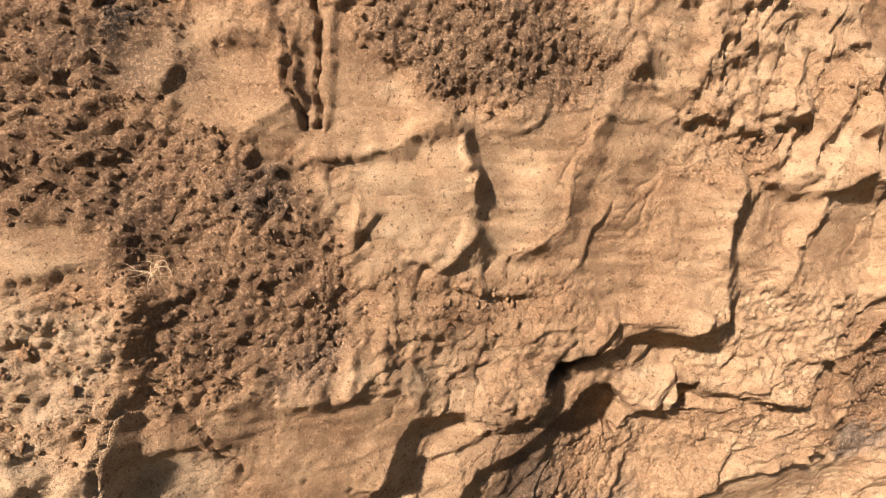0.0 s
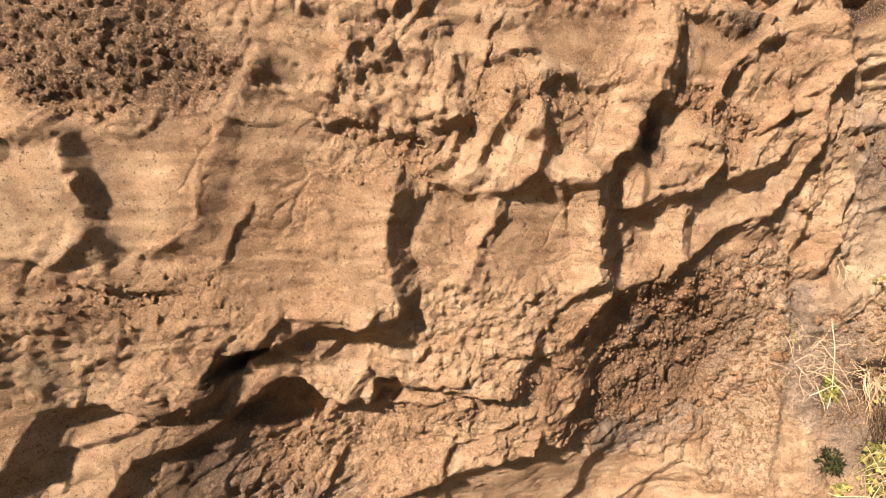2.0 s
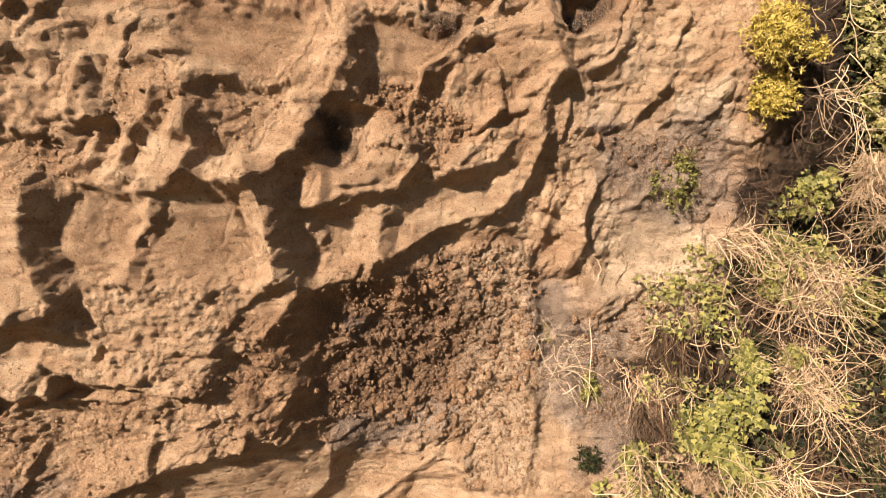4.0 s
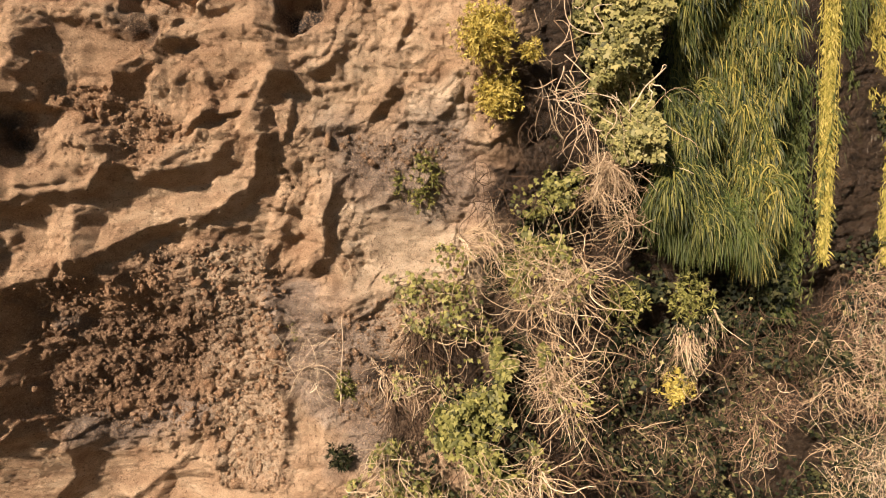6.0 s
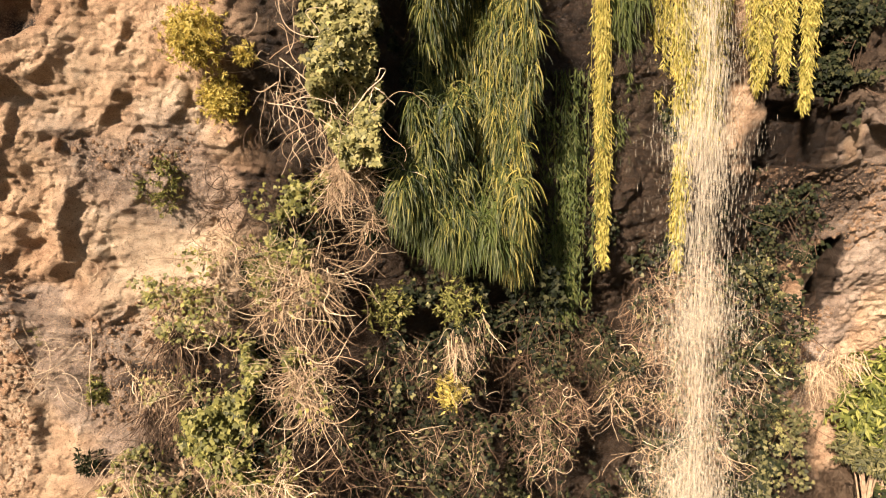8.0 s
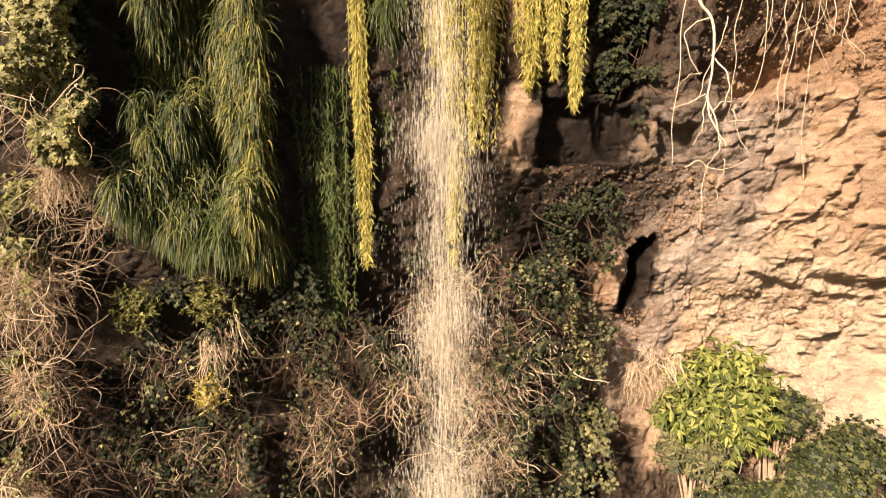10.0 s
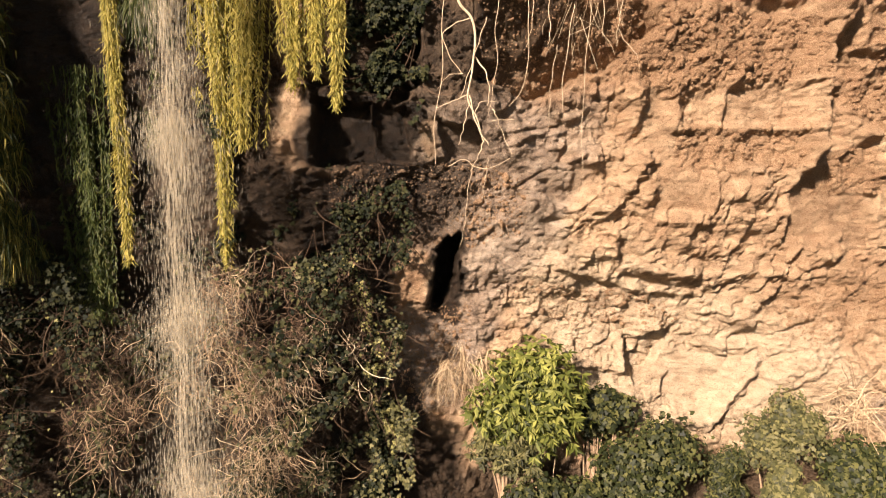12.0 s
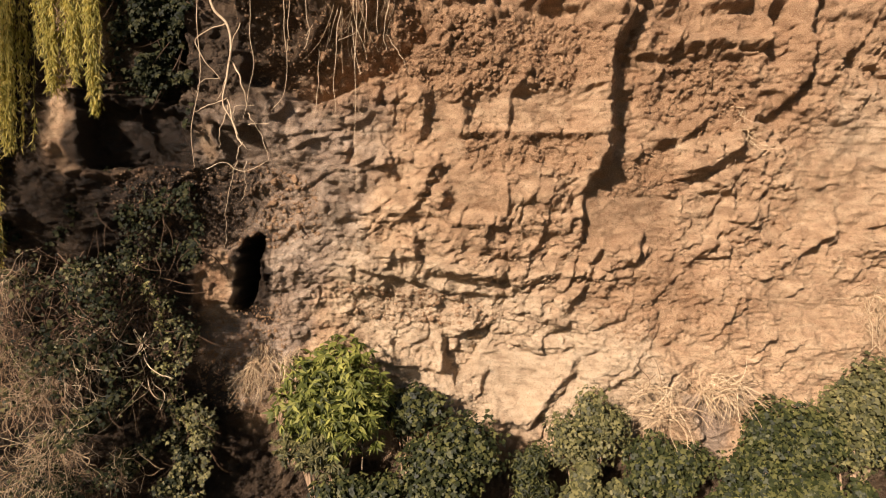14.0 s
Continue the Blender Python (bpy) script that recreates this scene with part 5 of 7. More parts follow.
def in_outline(outline, n, clumpy=1.0):
    """n random places inside an outline of (x, z), in uneven clumps with gaps."""
    p = np.array(outline, float).reshape(-1, 2)
    got = []
    while sum(map(len, got)) < n:
        q = RNG.uniform(p.min(0), p.max(0), (n * 3, 2))
        odd = np.zeros(len(q), bool)
        for (ax, az), (bx, bz) in zip(p, np.roll(p, -1, 0)):
            if abs(bz - az) > 1e-9:
                odd ^= ((az > q[:, 1]) != (bz > q[:, 1])) & (q[:, 0] < ax + (q[:, 1] - az) * (bx - ax) / (bz - az))
        keep = soft(fbm(q[:, 0], q[:, 1], 0.42, 3, 301), -0.35, 0.25)
        odd &= RNG.random(len(q)) < 1 - clumpy * (1 - keep)
        got.append(q[odd])
    q = np.concatenate(got)
    q = q[RNG.permutation(len(q))[:n]]
    return q + 0.09 * np.stack([fbm(q[:, 0], q[:, 1], 0.3, 3, 5), fbm(q[:, 0], q[:, 1], 0.3, 3, 9)], 1)


def wander(start, way, length, points, curl=0.5, droop=0.0):
    """Wandering stems from start points along a way."""
    n = len(start)
    d = unit(way)
    out = [start]
    step = (length / (points - 1))[:, None]
    bend = RNG.normal(0, 1, (n, 3)) * curl
    for _ in range(points - 1):
        bend = 0.7 * bend + 0.5 * curl * RNG.normal(0, 1, (n, 3))
        d = unit(d + bend * 0.35 + np.array([0, 0, -droop]))
        out.append(out[-1] + d * step)
    return np.stack(out, 1)


# dark ivy: the shade of its mats is put into the leaf colour
IVY_DARK = leaf_material("shaded_ivy_leaf", (0.008, 0.011, 0.005), (0.024, 0.030, 0.012), (0.10, 0.094, 0.038), 0.35, 0.6, 0.15)
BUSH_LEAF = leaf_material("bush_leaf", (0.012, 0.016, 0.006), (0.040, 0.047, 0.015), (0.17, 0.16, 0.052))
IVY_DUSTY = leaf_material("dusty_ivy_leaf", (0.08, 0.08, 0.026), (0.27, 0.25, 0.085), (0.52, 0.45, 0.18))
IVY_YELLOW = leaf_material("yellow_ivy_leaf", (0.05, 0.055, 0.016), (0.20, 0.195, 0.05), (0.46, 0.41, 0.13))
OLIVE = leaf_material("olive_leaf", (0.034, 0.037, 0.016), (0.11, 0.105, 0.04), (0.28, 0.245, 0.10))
GOLD = leaf_material("golden_leaf", (0.22, 0.185, 0.04), (0.56, 0.45, 0.10), (0.82, 0.68, 0.23), 0.4)
ELDER = leaf_material("bright_leaf", (0.035, 0.045, 0.010), (0.15, 0.168, 0.034), (0.46, 0.44, 0.115), 0.45)
BLADE = leaf_material("grass_blade", (0.022, 0.039, 0.013), (0.100, 0.113, 0.026), (0.500, 0.402, 0.096), 0.3)
GRASS_DEEP = leaf_material("deep_grass_blade", (0.017, 0.030, 0.010), (0.072, 0.090, 0.022), (0.34, 0.30, 0.075), 0.3)
STREAM = leaf_material("trailing_leaf", (0.160, 0.157, 0.032), (0.480, 0.412, 0.090), (0.720, 0.588, 0.192), 0.45)
MOSS = leaf_material("moss_strand", (0.050, 0.073, 0.019), (0.110, 0.137, 0.032), (0.220, 0.216, 0.064), 0.4)
TWIG = leaf_material("dry_twig", (0.38, 0.26, 0.15), (0.60, 0.46, 0.30), (0.80, 0.67, 0.48), 0.1, 0.8)
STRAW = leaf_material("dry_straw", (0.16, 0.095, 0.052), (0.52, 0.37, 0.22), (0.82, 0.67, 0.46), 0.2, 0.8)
# brown and reddish stems: colour lowered for the shade they hang in
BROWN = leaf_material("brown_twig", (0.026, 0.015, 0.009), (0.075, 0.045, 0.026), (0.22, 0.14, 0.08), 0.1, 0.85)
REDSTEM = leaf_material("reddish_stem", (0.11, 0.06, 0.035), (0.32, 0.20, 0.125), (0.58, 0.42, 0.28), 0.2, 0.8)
BARK = plain_material("bark", (0.16, 0.10, 0.06), (0.38, 0.27, 0.17), 14.0, 0.9, 0.5, 0.01)


def ivy(outline, y, n, leaf, label, size=0.055, depth=0.3, stems=12, name="ivy_plant", category="ivy", shape=IVY_SHAPE, droop=0.7, clumpy=1.0):
    """A plant that climbs on the wall: leaves over wandering stems."""
    q = in_outline(outline, n, clumpy)
    p = np.array(outline, float).reshape(-1, 2)
    e = plant(name, (*[p[:, 0].mean(), y], p[:, 1].max()), label, category)
    lay = RNG.random(n) ** 1.6
    lumps = 0.22 * fbm(q[:, 0], q[:, 1], 0.36, 3, 201)
    pos = np.stack([q[:, 0], y + depth * lay + lumps, q[:, 1]], 1)
    nor = unit(np.stack([RNG.normal(-0.1, 0.5, n), np.full(n, -1.0), RNG.normal(0.45, 0.45, n)], 1))
    tip = np.stack([RNG.normal(0, 0.6, n), RNG.normal(-0.25, 0.3, n), RNG.normal(-droop, 0.5, n)], 1)
    tagged(part("leaf_mass", leaf_mesh("ivy_leaves", shape, pos, tip, nor, size * RNG.uniform(0.6, 1.35, n), leaf), e), kind="stuff")
    if leaf in (IVY_YELLOW, IVY_DUSTY) and n > 600:        # inner layer: shade given as dark leaf colour
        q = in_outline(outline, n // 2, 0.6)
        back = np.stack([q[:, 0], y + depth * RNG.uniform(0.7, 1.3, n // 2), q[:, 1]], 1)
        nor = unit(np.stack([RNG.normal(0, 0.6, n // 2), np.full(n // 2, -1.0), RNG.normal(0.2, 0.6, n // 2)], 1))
        tagged(part("inner_leaf_mass", leaf_mesh("inner_leaves", shape, back, RNG.normal(0, 1, (n // 2, 3)), nor, size * RNG.uniform(0.6, 1.3, n // 2), IVY_DARK), e, "dark leaves for the shade inside"), kind="stuff")
    q = in_outline(outline, stems)
    start = np.stack([q[:, 0], np.full(stems, y + depth * 0.6), q[:, 1]], 1)
    way = np.stack([RNG.normal(0, 0.4, stems), RNG.normal(0, 0.15, stems), RNG.normal(-1, 0.4, stems)], 1)
    paths = wander(start, way, RNG.uniform(0.4, 1.0, stems), 9, 0.5)
    rad = np.linspace(0.008, 0.003, 9)[None] * RNG.uniform(0.7, 1.3, (stems, 1))
    for i in range(stems):
        part("stem", tube_mesh("stem", paths[i:i + 1], rad[i:i + 1], BROWN), e)
    return e


def tangle(outline, y, n, leaf, label, length=(0.4, 0.9), thick=0.0045, way=(0, -0.15, -1), spread=0.5, curl=0.6, depth=0.35, droop=0.1, name="dry_twig_tangle", category="dry twigs"):
    """A tangle of dry stems that hang or spread from the wall."""
    q = in_outline(outline, n)
    p = np.array(outline, float).reshape(-1, 2)
    e = plant(name, (p[:, 0].mean(), y, p[:, 1].max()), label, category)
    start = np.stack([q[:, 0], y + depth * RNG.random(n) ** 1.3, q[:, 1]], 1)
    ways = unit(np.array(way)[None] + RNG.normal(0, spread * 1.25, (n, 3)) * np.array([1, 0.5, 1]))
    paths = wander(start, ways, RNG.uniform(*length, n), 11, curl * 1.5, droop)
    thickness = 0.95 * thick * RNG.lognormal(0, 0.35, (n, 1)) * np.linspace(1.15, 0.5, 11)[None]
    thick = min(24, n // 5)
    for i in range(thick):
        part("stem", tube_mesh("stem", paths[i:i + 1], thickness[i:i + 1] * 1.05, leaf, 4), e)
    tagged(part("stem_mass", tube_mesh("stem_mass", paths[thick:], thickness[thick:] * 0.85, leaf), e), kind="stuff")
    return e


def streamer(top, bottom, width, n, label, leaf=None, tail=0.25, name="trailing_plant"):
    """A narrow curtain of trailing shoots with small leaves."""
    top, bottom = Vector(top), Vector(bottom)
    e = plant(name, top, label, "trailing plant", "trailing plants beside the waterfall")
    drop = top.z - bottom.z
    n = int(n * 2.8)
    strands = max(12, n // 110)
    ends = 1 - (1 - tail) * 0.7 * RNG.random(strands) ** 1.3 * np.linspace(0, 1, strands)      # how far down each strand reaches
    sx = width * 0.5 * np.sort(np.abs(RNG.normal(0, 0.5, strands))) * RNG.choice((-1, 1), strands)
    sy = width * 0.35 * RNG.normal(0, 0.5, strands)
    def along(k, s):
        wave = 0.018 * np.sin(s * 9 + k * 2.1) + 0.01 * np.sin(s * 23 + k)
        draw = 1 - 0.45 * s
        return np.stack([top.x + (bottom.x - top.x) * s + sx[k] * draw + wave, top.y + (bottom.y - top.y) * s + sy[k] * draw, top.z - drop * s], -1)
    k = RNG.integers(0, strands, n)
    s = ends[k] * RNG.random(n) ** 0.9
    start = along(k, s) + RNG.normal(0, 0.012, (n, 3))
    ts = np.linspace(0, 1, 14)
    paths = np.stack([along(np.full(14, i), ends[i] * ts) for i in range(strands)])
    tagged(part("shoot_mass", tube_mesh("shoots", paths, np.linspace(0.005, 0.002, 14)[None] + np.zeros((strands, 1)), leaf or STREAM), e), kind="stuff")
    tip = np.stack([RNG.normal(0, 0.45, n), RNG.normal(-0.2, 0.35, n), np.full(n, -0.85)], 1)
    nor = np.stack([RNG.normal(-0.2, 0.5, n), np.full(n, -1.0), RNG.normal(0.2, 0.5, n)], 1)
    tagged(part("leaf_mass", leaf_mesh("trailing_leaves", NEEDLE_SHAPE, start, tip, nor, RNG.uniform(0.045, 0.12, n), leaf or STREAM), e), kind="stuff")
    return e


def hanging_grass(outline, y, n, label, leaf=None, length=(0.25, 0.5), width=0.010, depth=0.6, lean=0.0):
    n = int(n * 1.9)
    q = in_outline(outline, n, 0.5)
    p = np.array(outline, float).reshape(-1, 2)
    e = plant("hanging_grass", (p[:, 0].mean(), y, p[:, 1].max()), label, "hanging grass")
    start = np.stack([q[:, 0], y + depth * RNG.random(n) ** 1.4 + 0.35 * fbm(q[:, 0], q[:, 1] * 0.6, 0.5, 3, 211), q[:, 1]], 1)
    way = np.stack([RNG.normal(lean, 0.34, n), RNG.normal(-0.4, 0.3, n), RNG.normal(-0.25, 0.45, n)], 1)
    paths = wander(start, way, RNG.uniform(*length, n), 7, 0.2, 0.42)
    face = unit(np.stack([RNG.normal(-0.2, 0.5, n), np.full(n, -1.0), RNG.normal(0.3, 0.4, n)], 1))
    tagged(part("blade_mass", blade_mesh("grass_blades", paths, width * RNG.uniform(0.6, 1.4, n), face, leaf or BLADE), e), kind="stuff")
    return e


def bush(at, size, n, leaf, label, shape=IVY_SHAPE, leaf_size=0.08, name="bush", clumps=14, droop=0.2, group="bushes at the foot of the cliff", rosette=1):
    """A shrub: a forked trunk on the ground and a crown of leafy clumps."""
    x, y, z = at
    rx, ry, rz = size
    e = plant(name, (x, y, 0), label, "bush", group)
    c = unit(RNG.normal(0, 1, (clumps, 3))) * (RNG.random((clumps, 1)) ** 0.4) * 0.75
    c[:, 1] = -np.abs(c[:, 1]) * 0.8 + 0.1
    c = c * np.array([rx, ry, rz]) + np.array([x, y, z])
    r = RNG.uniform(0.3, 0.52, clumps) * min(rx, rz)
    k = RNG.integers(0, clumps, n)
    d = unit(RNG.normal(0, 1, (n, 3)) + np.array([-0.1, -0.35, 0.25]))
    shell = RNG.random(n) ** 0.3
    if rosette > 1:                      # leaflets in sprays that share one head
        lead = np.arange(n) // rosette * rosette
        k, d, shell = k[lead], d[lead], shell[lead]
    far = 1 + 0.25 * RNG.normal(0, 1, (n, 1)) * (RNG.random((n, 1)) < 0.2)
    pos = c[k] + d * (r[k] * shell)[:, None] * (far[lead] if rosette > 1 else far)
    nor = unit(d + np.array([0, -0.3, 0.5]) + RNG.normal(0, 0.4, (n, 3)))
    tip = unit(np.cross(nor, RNG.normal(0, 1, (n, 3)))) + np.array([0, -0.2, -droop]) + (0.5 * d if rosette > 1 else 0)
    part("crown", leaf_mesh("crown", shape, pos, tip, nor, leaf_size * RNG.uniform(0.6, 1.3, n), leaf), e)
    limbs = min(clumps, 10)
    foot = np.array([x, y + 0.15, -0.1])
    ts = np.linspace(0, 1, 9)[None, :, None]
    ends = c[:limbs][:, None, :]
    mid = np.array([x, y + 0.1, z * 0.55])[None, None, :] + RNG.normal(0, 0.08, (limbs, 1, 3))
    paths = (1 - ts) ** 2 * foot + 2 * ts * (1 - ts) * mid + ts**2 * ends
    trunk = part("trunk", tube_mesh("trunk", paths[:3], np.linspace(0.06, 0.015, 9)[None] + np.zeros((3, 1)), BARK, 6), e)
    for i in range(3, limbs):
        part("limb", tube_mesh("limb", paths[i:i + 1], np.linspace(0.03, 0.006, 9)[None], BARK, 5), trunk)
    return e


def wall_shrub(at, r, n, leaf, label, shape=LANCE_SHAPE, leaf_size=0.07, name="wall_shrub", squash=(1, 0.7, 1.1)):
    """A round shrub rooted in the wall, with rosettes of leaves on short stems."""
    e = plant(name, at, label, "shrub", "shrubs rooted in the cliff")
    at = np.array(at)
    ros = n // 9
    d = unit(RNG.normal(0, 1, (ros, 3)) + np.array([-0.1, -0.5, 0.1]))
    heads = at + d * r * np.array(squash) * (RNG.random((ros, 1)) ** 0.35) * (1 + 0.2 * RNG.normal(0, 1, (ros, 1)))
    k = np.repeat(np.arange(ros), 9)
    tip = unit(d[k] * 0.7 + RNG.normal(0, 0.75, (len(k), 3)))
    nor = unit(d[k] + RNG.normal(0, 0.3, (len(k), 3)))
    tagged(part("leaf_mass", leaf_mesh("shrub_leaves", shape, heads[k], tip, nor, leaf_size * RNG.uniform(0.6, 1.3, len(k)), leaf), e), kind="stuff")
    root = at + np.array([0, 0.35, -0.1])
    ts = np.linspace(0, 1, 6)[None, :, None]
    stems = min(ros, 40)
    for i in range(min(stems, 14)):
        part("stem", tube_mesh("stem", root + (heads[i:i + 1, None, :] - root) * ts, np.linspace(0.009, 0.003, 6)[None], BROWN), e)
    return e


# shrubs and creepers left of the fall
wall_shrub((8.27, 5.80, 8.05), 0.27, 4600, GOLD, "golden-green leafy shrub rooted in the cliff face", leaf_size=0.05)
wall_shrub((8.70, 5.90, 7.90), 0.10, 500, GOLD, "small golden shrub beside a larger one", leaf_size=0.05)
wall_shrub((8.40, 6.10, 7.51), 0.22, 3600, GOLD, "golden-green leafy shrub rooted in the cliff face", leaf_size=0.05)
wall_shrub((7.63, 6.45, 6.67), 0.20, 1300, IVY_YELLOW, "narrow hanging yellow-brown shrub on grey rock", leaf_size=0.05, squash=(0.75, 0.6, 1.9))
wall_shrub((7.37, 6.50, 6.64), 0.16, 500, IVY_YELLOW, "small yellow-brown shrub on grey rock", leaf_size=0.05)
wall_shrub((6.74, 6.50, 4.34), 0.14, 420, IVY_YELLOW, "small leafy tuft on grey rock", squash=(0.8, 0.6, 1.6))
wall_shrub((6.13, 6.40, 4.99), 0.10, 260, IVY_YELLOW, "small leafy tuft between dry twigs")
wall_shrub((6.68, 6.30, 3.56), 0.12, 300, IVY_DARK, "small dark green tuft on the cliff")
wall_shrub((10.73, 7.10, 4.11), 0.20, 700, GOLD, "bright yellow-green tuft among dark ivy")
wall_shrub((10.81, 7.00, 5.26), 0.26, 900, IVY_YELLOW, "yellow-green shrub among dark ivy")
wall_shrub((9.99, 6.90, 5.21), 0.26, 800, IVY_YELLOW, "yellow-green shrub among dark ivy")
wall_shrub((12.89, 8.00, 4.20), 0.26, 900, IVY_YELLOW, "yellow-green shrub near the falling water")
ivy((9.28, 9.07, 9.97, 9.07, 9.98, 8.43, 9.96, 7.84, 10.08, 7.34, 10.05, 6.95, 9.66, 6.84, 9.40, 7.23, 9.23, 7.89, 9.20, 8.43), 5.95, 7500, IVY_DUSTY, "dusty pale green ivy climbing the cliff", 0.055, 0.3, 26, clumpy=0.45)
ivy((8.98, 6.73, 9.34, 6.79, 9.44, 6.18, 9.10, 5.75, 8.67, 5.63, 8.80, 6.18), 6.35, 1500, IVY_YELLOW, "green ivy on the cliff between dry stems")
ivy((8.36, 5.75, 8.83, 5.81, 8.80, 5.37, 8.36, 5.31), 6.4, 700, IVY_YELLOW, "yellow-green ivy over dark hollow rock")
ivy((8.41, 4.94, 8.82, 4.98, 8.89, 4.33, 8.44, 4.26), 6.4, 900, IVY_YELLOW, "sunlit green ivy on the cliff")
ivy((7.88, 4.20, 8.54, 4.36, 8.70, 3.91, 8.48, 3.48, 7.65, 3.56), 6.3, 1700, IVY_YELLOW, "sunlit leafy ivy cushion on the cliff")
ivy((7.06, 3.68, 7.81, 3.71, 8.42, 3.55, 8.86, 3.18, 8.86, 2.66, 6.71, 2.66, 6.80, 3.32), 6.2, 1900, IVY_YELLOW, "yellow-green ivy and straw at the cliff foot", 0.05)
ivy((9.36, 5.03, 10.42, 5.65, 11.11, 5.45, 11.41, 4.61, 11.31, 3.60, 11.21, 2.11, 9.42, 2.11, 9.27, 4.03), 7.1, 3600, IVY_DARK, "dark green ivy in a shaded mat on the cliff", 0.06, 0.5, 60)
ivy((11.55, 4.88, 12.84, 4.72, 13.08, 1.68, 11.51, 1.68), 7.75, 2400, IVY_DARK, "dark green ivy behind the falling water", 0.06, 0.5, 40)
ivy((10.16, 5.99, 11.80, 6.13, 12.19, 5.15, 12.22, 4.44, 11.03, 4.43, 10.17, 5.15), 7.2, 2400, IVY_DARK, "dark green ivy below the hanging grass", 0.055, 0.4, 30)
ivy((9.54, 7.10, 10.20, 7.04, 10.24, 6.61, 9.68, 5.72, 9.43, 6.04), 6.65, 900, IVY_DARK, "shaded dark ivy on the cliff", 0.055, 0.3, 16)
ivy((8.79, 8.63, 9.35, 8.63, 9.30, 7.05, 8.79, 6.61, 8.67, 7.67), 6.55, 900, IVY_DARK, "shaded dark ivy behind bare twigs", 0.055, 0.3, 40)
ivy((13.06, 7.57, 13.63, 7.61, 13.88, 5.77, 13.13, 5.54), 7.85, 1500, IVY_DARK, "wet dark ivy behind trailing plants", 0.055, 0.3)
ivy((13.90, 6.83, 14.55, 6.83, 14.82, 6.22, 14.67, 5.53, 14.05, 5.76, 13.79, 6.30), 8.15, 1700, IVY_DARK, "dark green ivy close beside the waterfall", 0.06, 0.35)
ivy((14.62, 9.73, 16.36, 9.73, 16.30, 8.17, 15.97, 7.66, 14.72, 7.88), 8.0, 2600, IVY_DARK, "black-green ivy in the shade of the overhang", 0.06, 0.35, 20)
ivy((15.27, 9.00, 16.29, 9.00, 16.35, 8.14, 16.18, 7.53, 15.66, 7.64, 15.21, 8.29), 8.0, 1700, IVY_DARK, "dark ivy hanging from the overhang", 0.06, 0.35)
ivy((14.07, 5.46, 15.37, 5.71, 15.64, 4.71, 15.40, 3.51, 14.23, 3.51), 8.6, 1500, BROWN, "withered brown creeper on shaded rock", 0.05, 0.4, 60)
ivy((14.74, 3.44, 15.64, 3.53, 15.79, 2.28, 15.72, 1.08, 14.57, 1.07), 8.75, 1900, IVY_DARK, "dark green ivy at the foot of the wet rock", 0.06, 0.4)
ivy((15.05, 5.62, 15.42, 5.71, 15.55, 5.05, 15.65, 4.03, 15.79, 2.64, 15.63, 2.55, 15.44, 4.03, 15.22, 5.04), 8.6, 420, IVY_DUSTY, "thin ivy strand hanging down the rock", 0.05, 0.1, 8)
ivy((13.76, 4.15, 14.24, 4.47, 14.56, 3.16, 14.48, 1.45, 13.41, 1.44, 13.27, 2.82), 8.3, 1500, IVY_DARK, "dark ivy below the waterfall", 0.055, 0.4)
ivy((12.37, 4.65, 13.10, 4.80, 13.23, 4.21, 12.79, 3.98, 12.20, 4.05), 7.6, 900, IVY_DARK, "green ivy beside the falling water", 0.055, 0.3)

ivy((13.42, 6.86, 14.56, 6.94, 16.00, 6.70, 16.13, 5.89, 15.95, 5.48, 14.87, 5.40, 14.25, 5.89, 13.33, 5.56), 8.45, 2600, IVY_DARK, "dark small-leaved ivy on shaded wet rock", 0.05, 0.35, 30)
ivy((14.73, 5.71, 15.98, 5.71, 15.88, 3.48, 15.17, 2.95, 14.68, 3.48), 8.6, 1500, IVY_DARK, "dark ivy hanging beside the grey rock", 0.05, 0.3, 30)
ivy((14.54, 3.44, 15.84, 3.54, 16.16, 2.91, 15.94, 1.80, 14.36, 1.79), 8.7, 1300, OLIVE, "olive ivy with dry stems below the dark creeper", 0.055, 0.3, 20)
ivy((15.64, 5.47, 15.92, 5.47, 15.97, 3.52, 15.97, 2.64, 15.76, 2.64, 15.71, 4.38), 8.5, 260, OLIVE, "thin leafy strand hanging down the rock", 0.045, 0.08, 4)
tangle((14.84, 4.73, 15.33, 4.65, 15.36, 3.62, 14.95, 3.71), 8.45, 26, TWIG, "pale curling roots hanging in the shade", (0.4, 0.9), 0.007, (0.2, -0.2, -0.9), 0.4, 0.8)
tangle((16.37, 3.83, 17.28, 4.02, 17.08, 3.37, 16.44, 3.27), 9.2, 130, STRAW, "dry reddish grass on grey rock", (0.3, 0.6), 0.004, (0, -0.3, -0.8), 0.35, 0.5)

# hanging grass and trailing curtains
hanging_grass((10.63, 9.52, 11.43, 9.52, 11.55, 8.07, 11.59, 6.81, 11.55, 6.16, 11.35, 6.29, 11.10, 7.13, 10.60, 7.88, 10.49, 8.56), 6.6, 9000, "long yellow-green grass hanging from the overhang", None, (0.15, 0.4), 0.011, 0.6)
hanging_grass((10.34, 9.42, 10.64, 9.42, 10.73, 8.02, 10.88, 7.05, 10.96, 6.30, 10.71, 6.17, 10.14, 6.55, 10.10, 7.05, 10.31, 7.72), 6.5, 7600, "deep green grass hanging in a thick curtain", GRASS_DEEP, (0.15, 0.4), 0.011, 0.6)
hanging_grass((11.30, 6.42, 11.63, 6.35, 11.62, 5.69, 11.45, 5.62, 11.24, 6.02), 6.8, 700, "ragged lower tips of the hanging grass", None, (0.2, 0.42), 0.009)
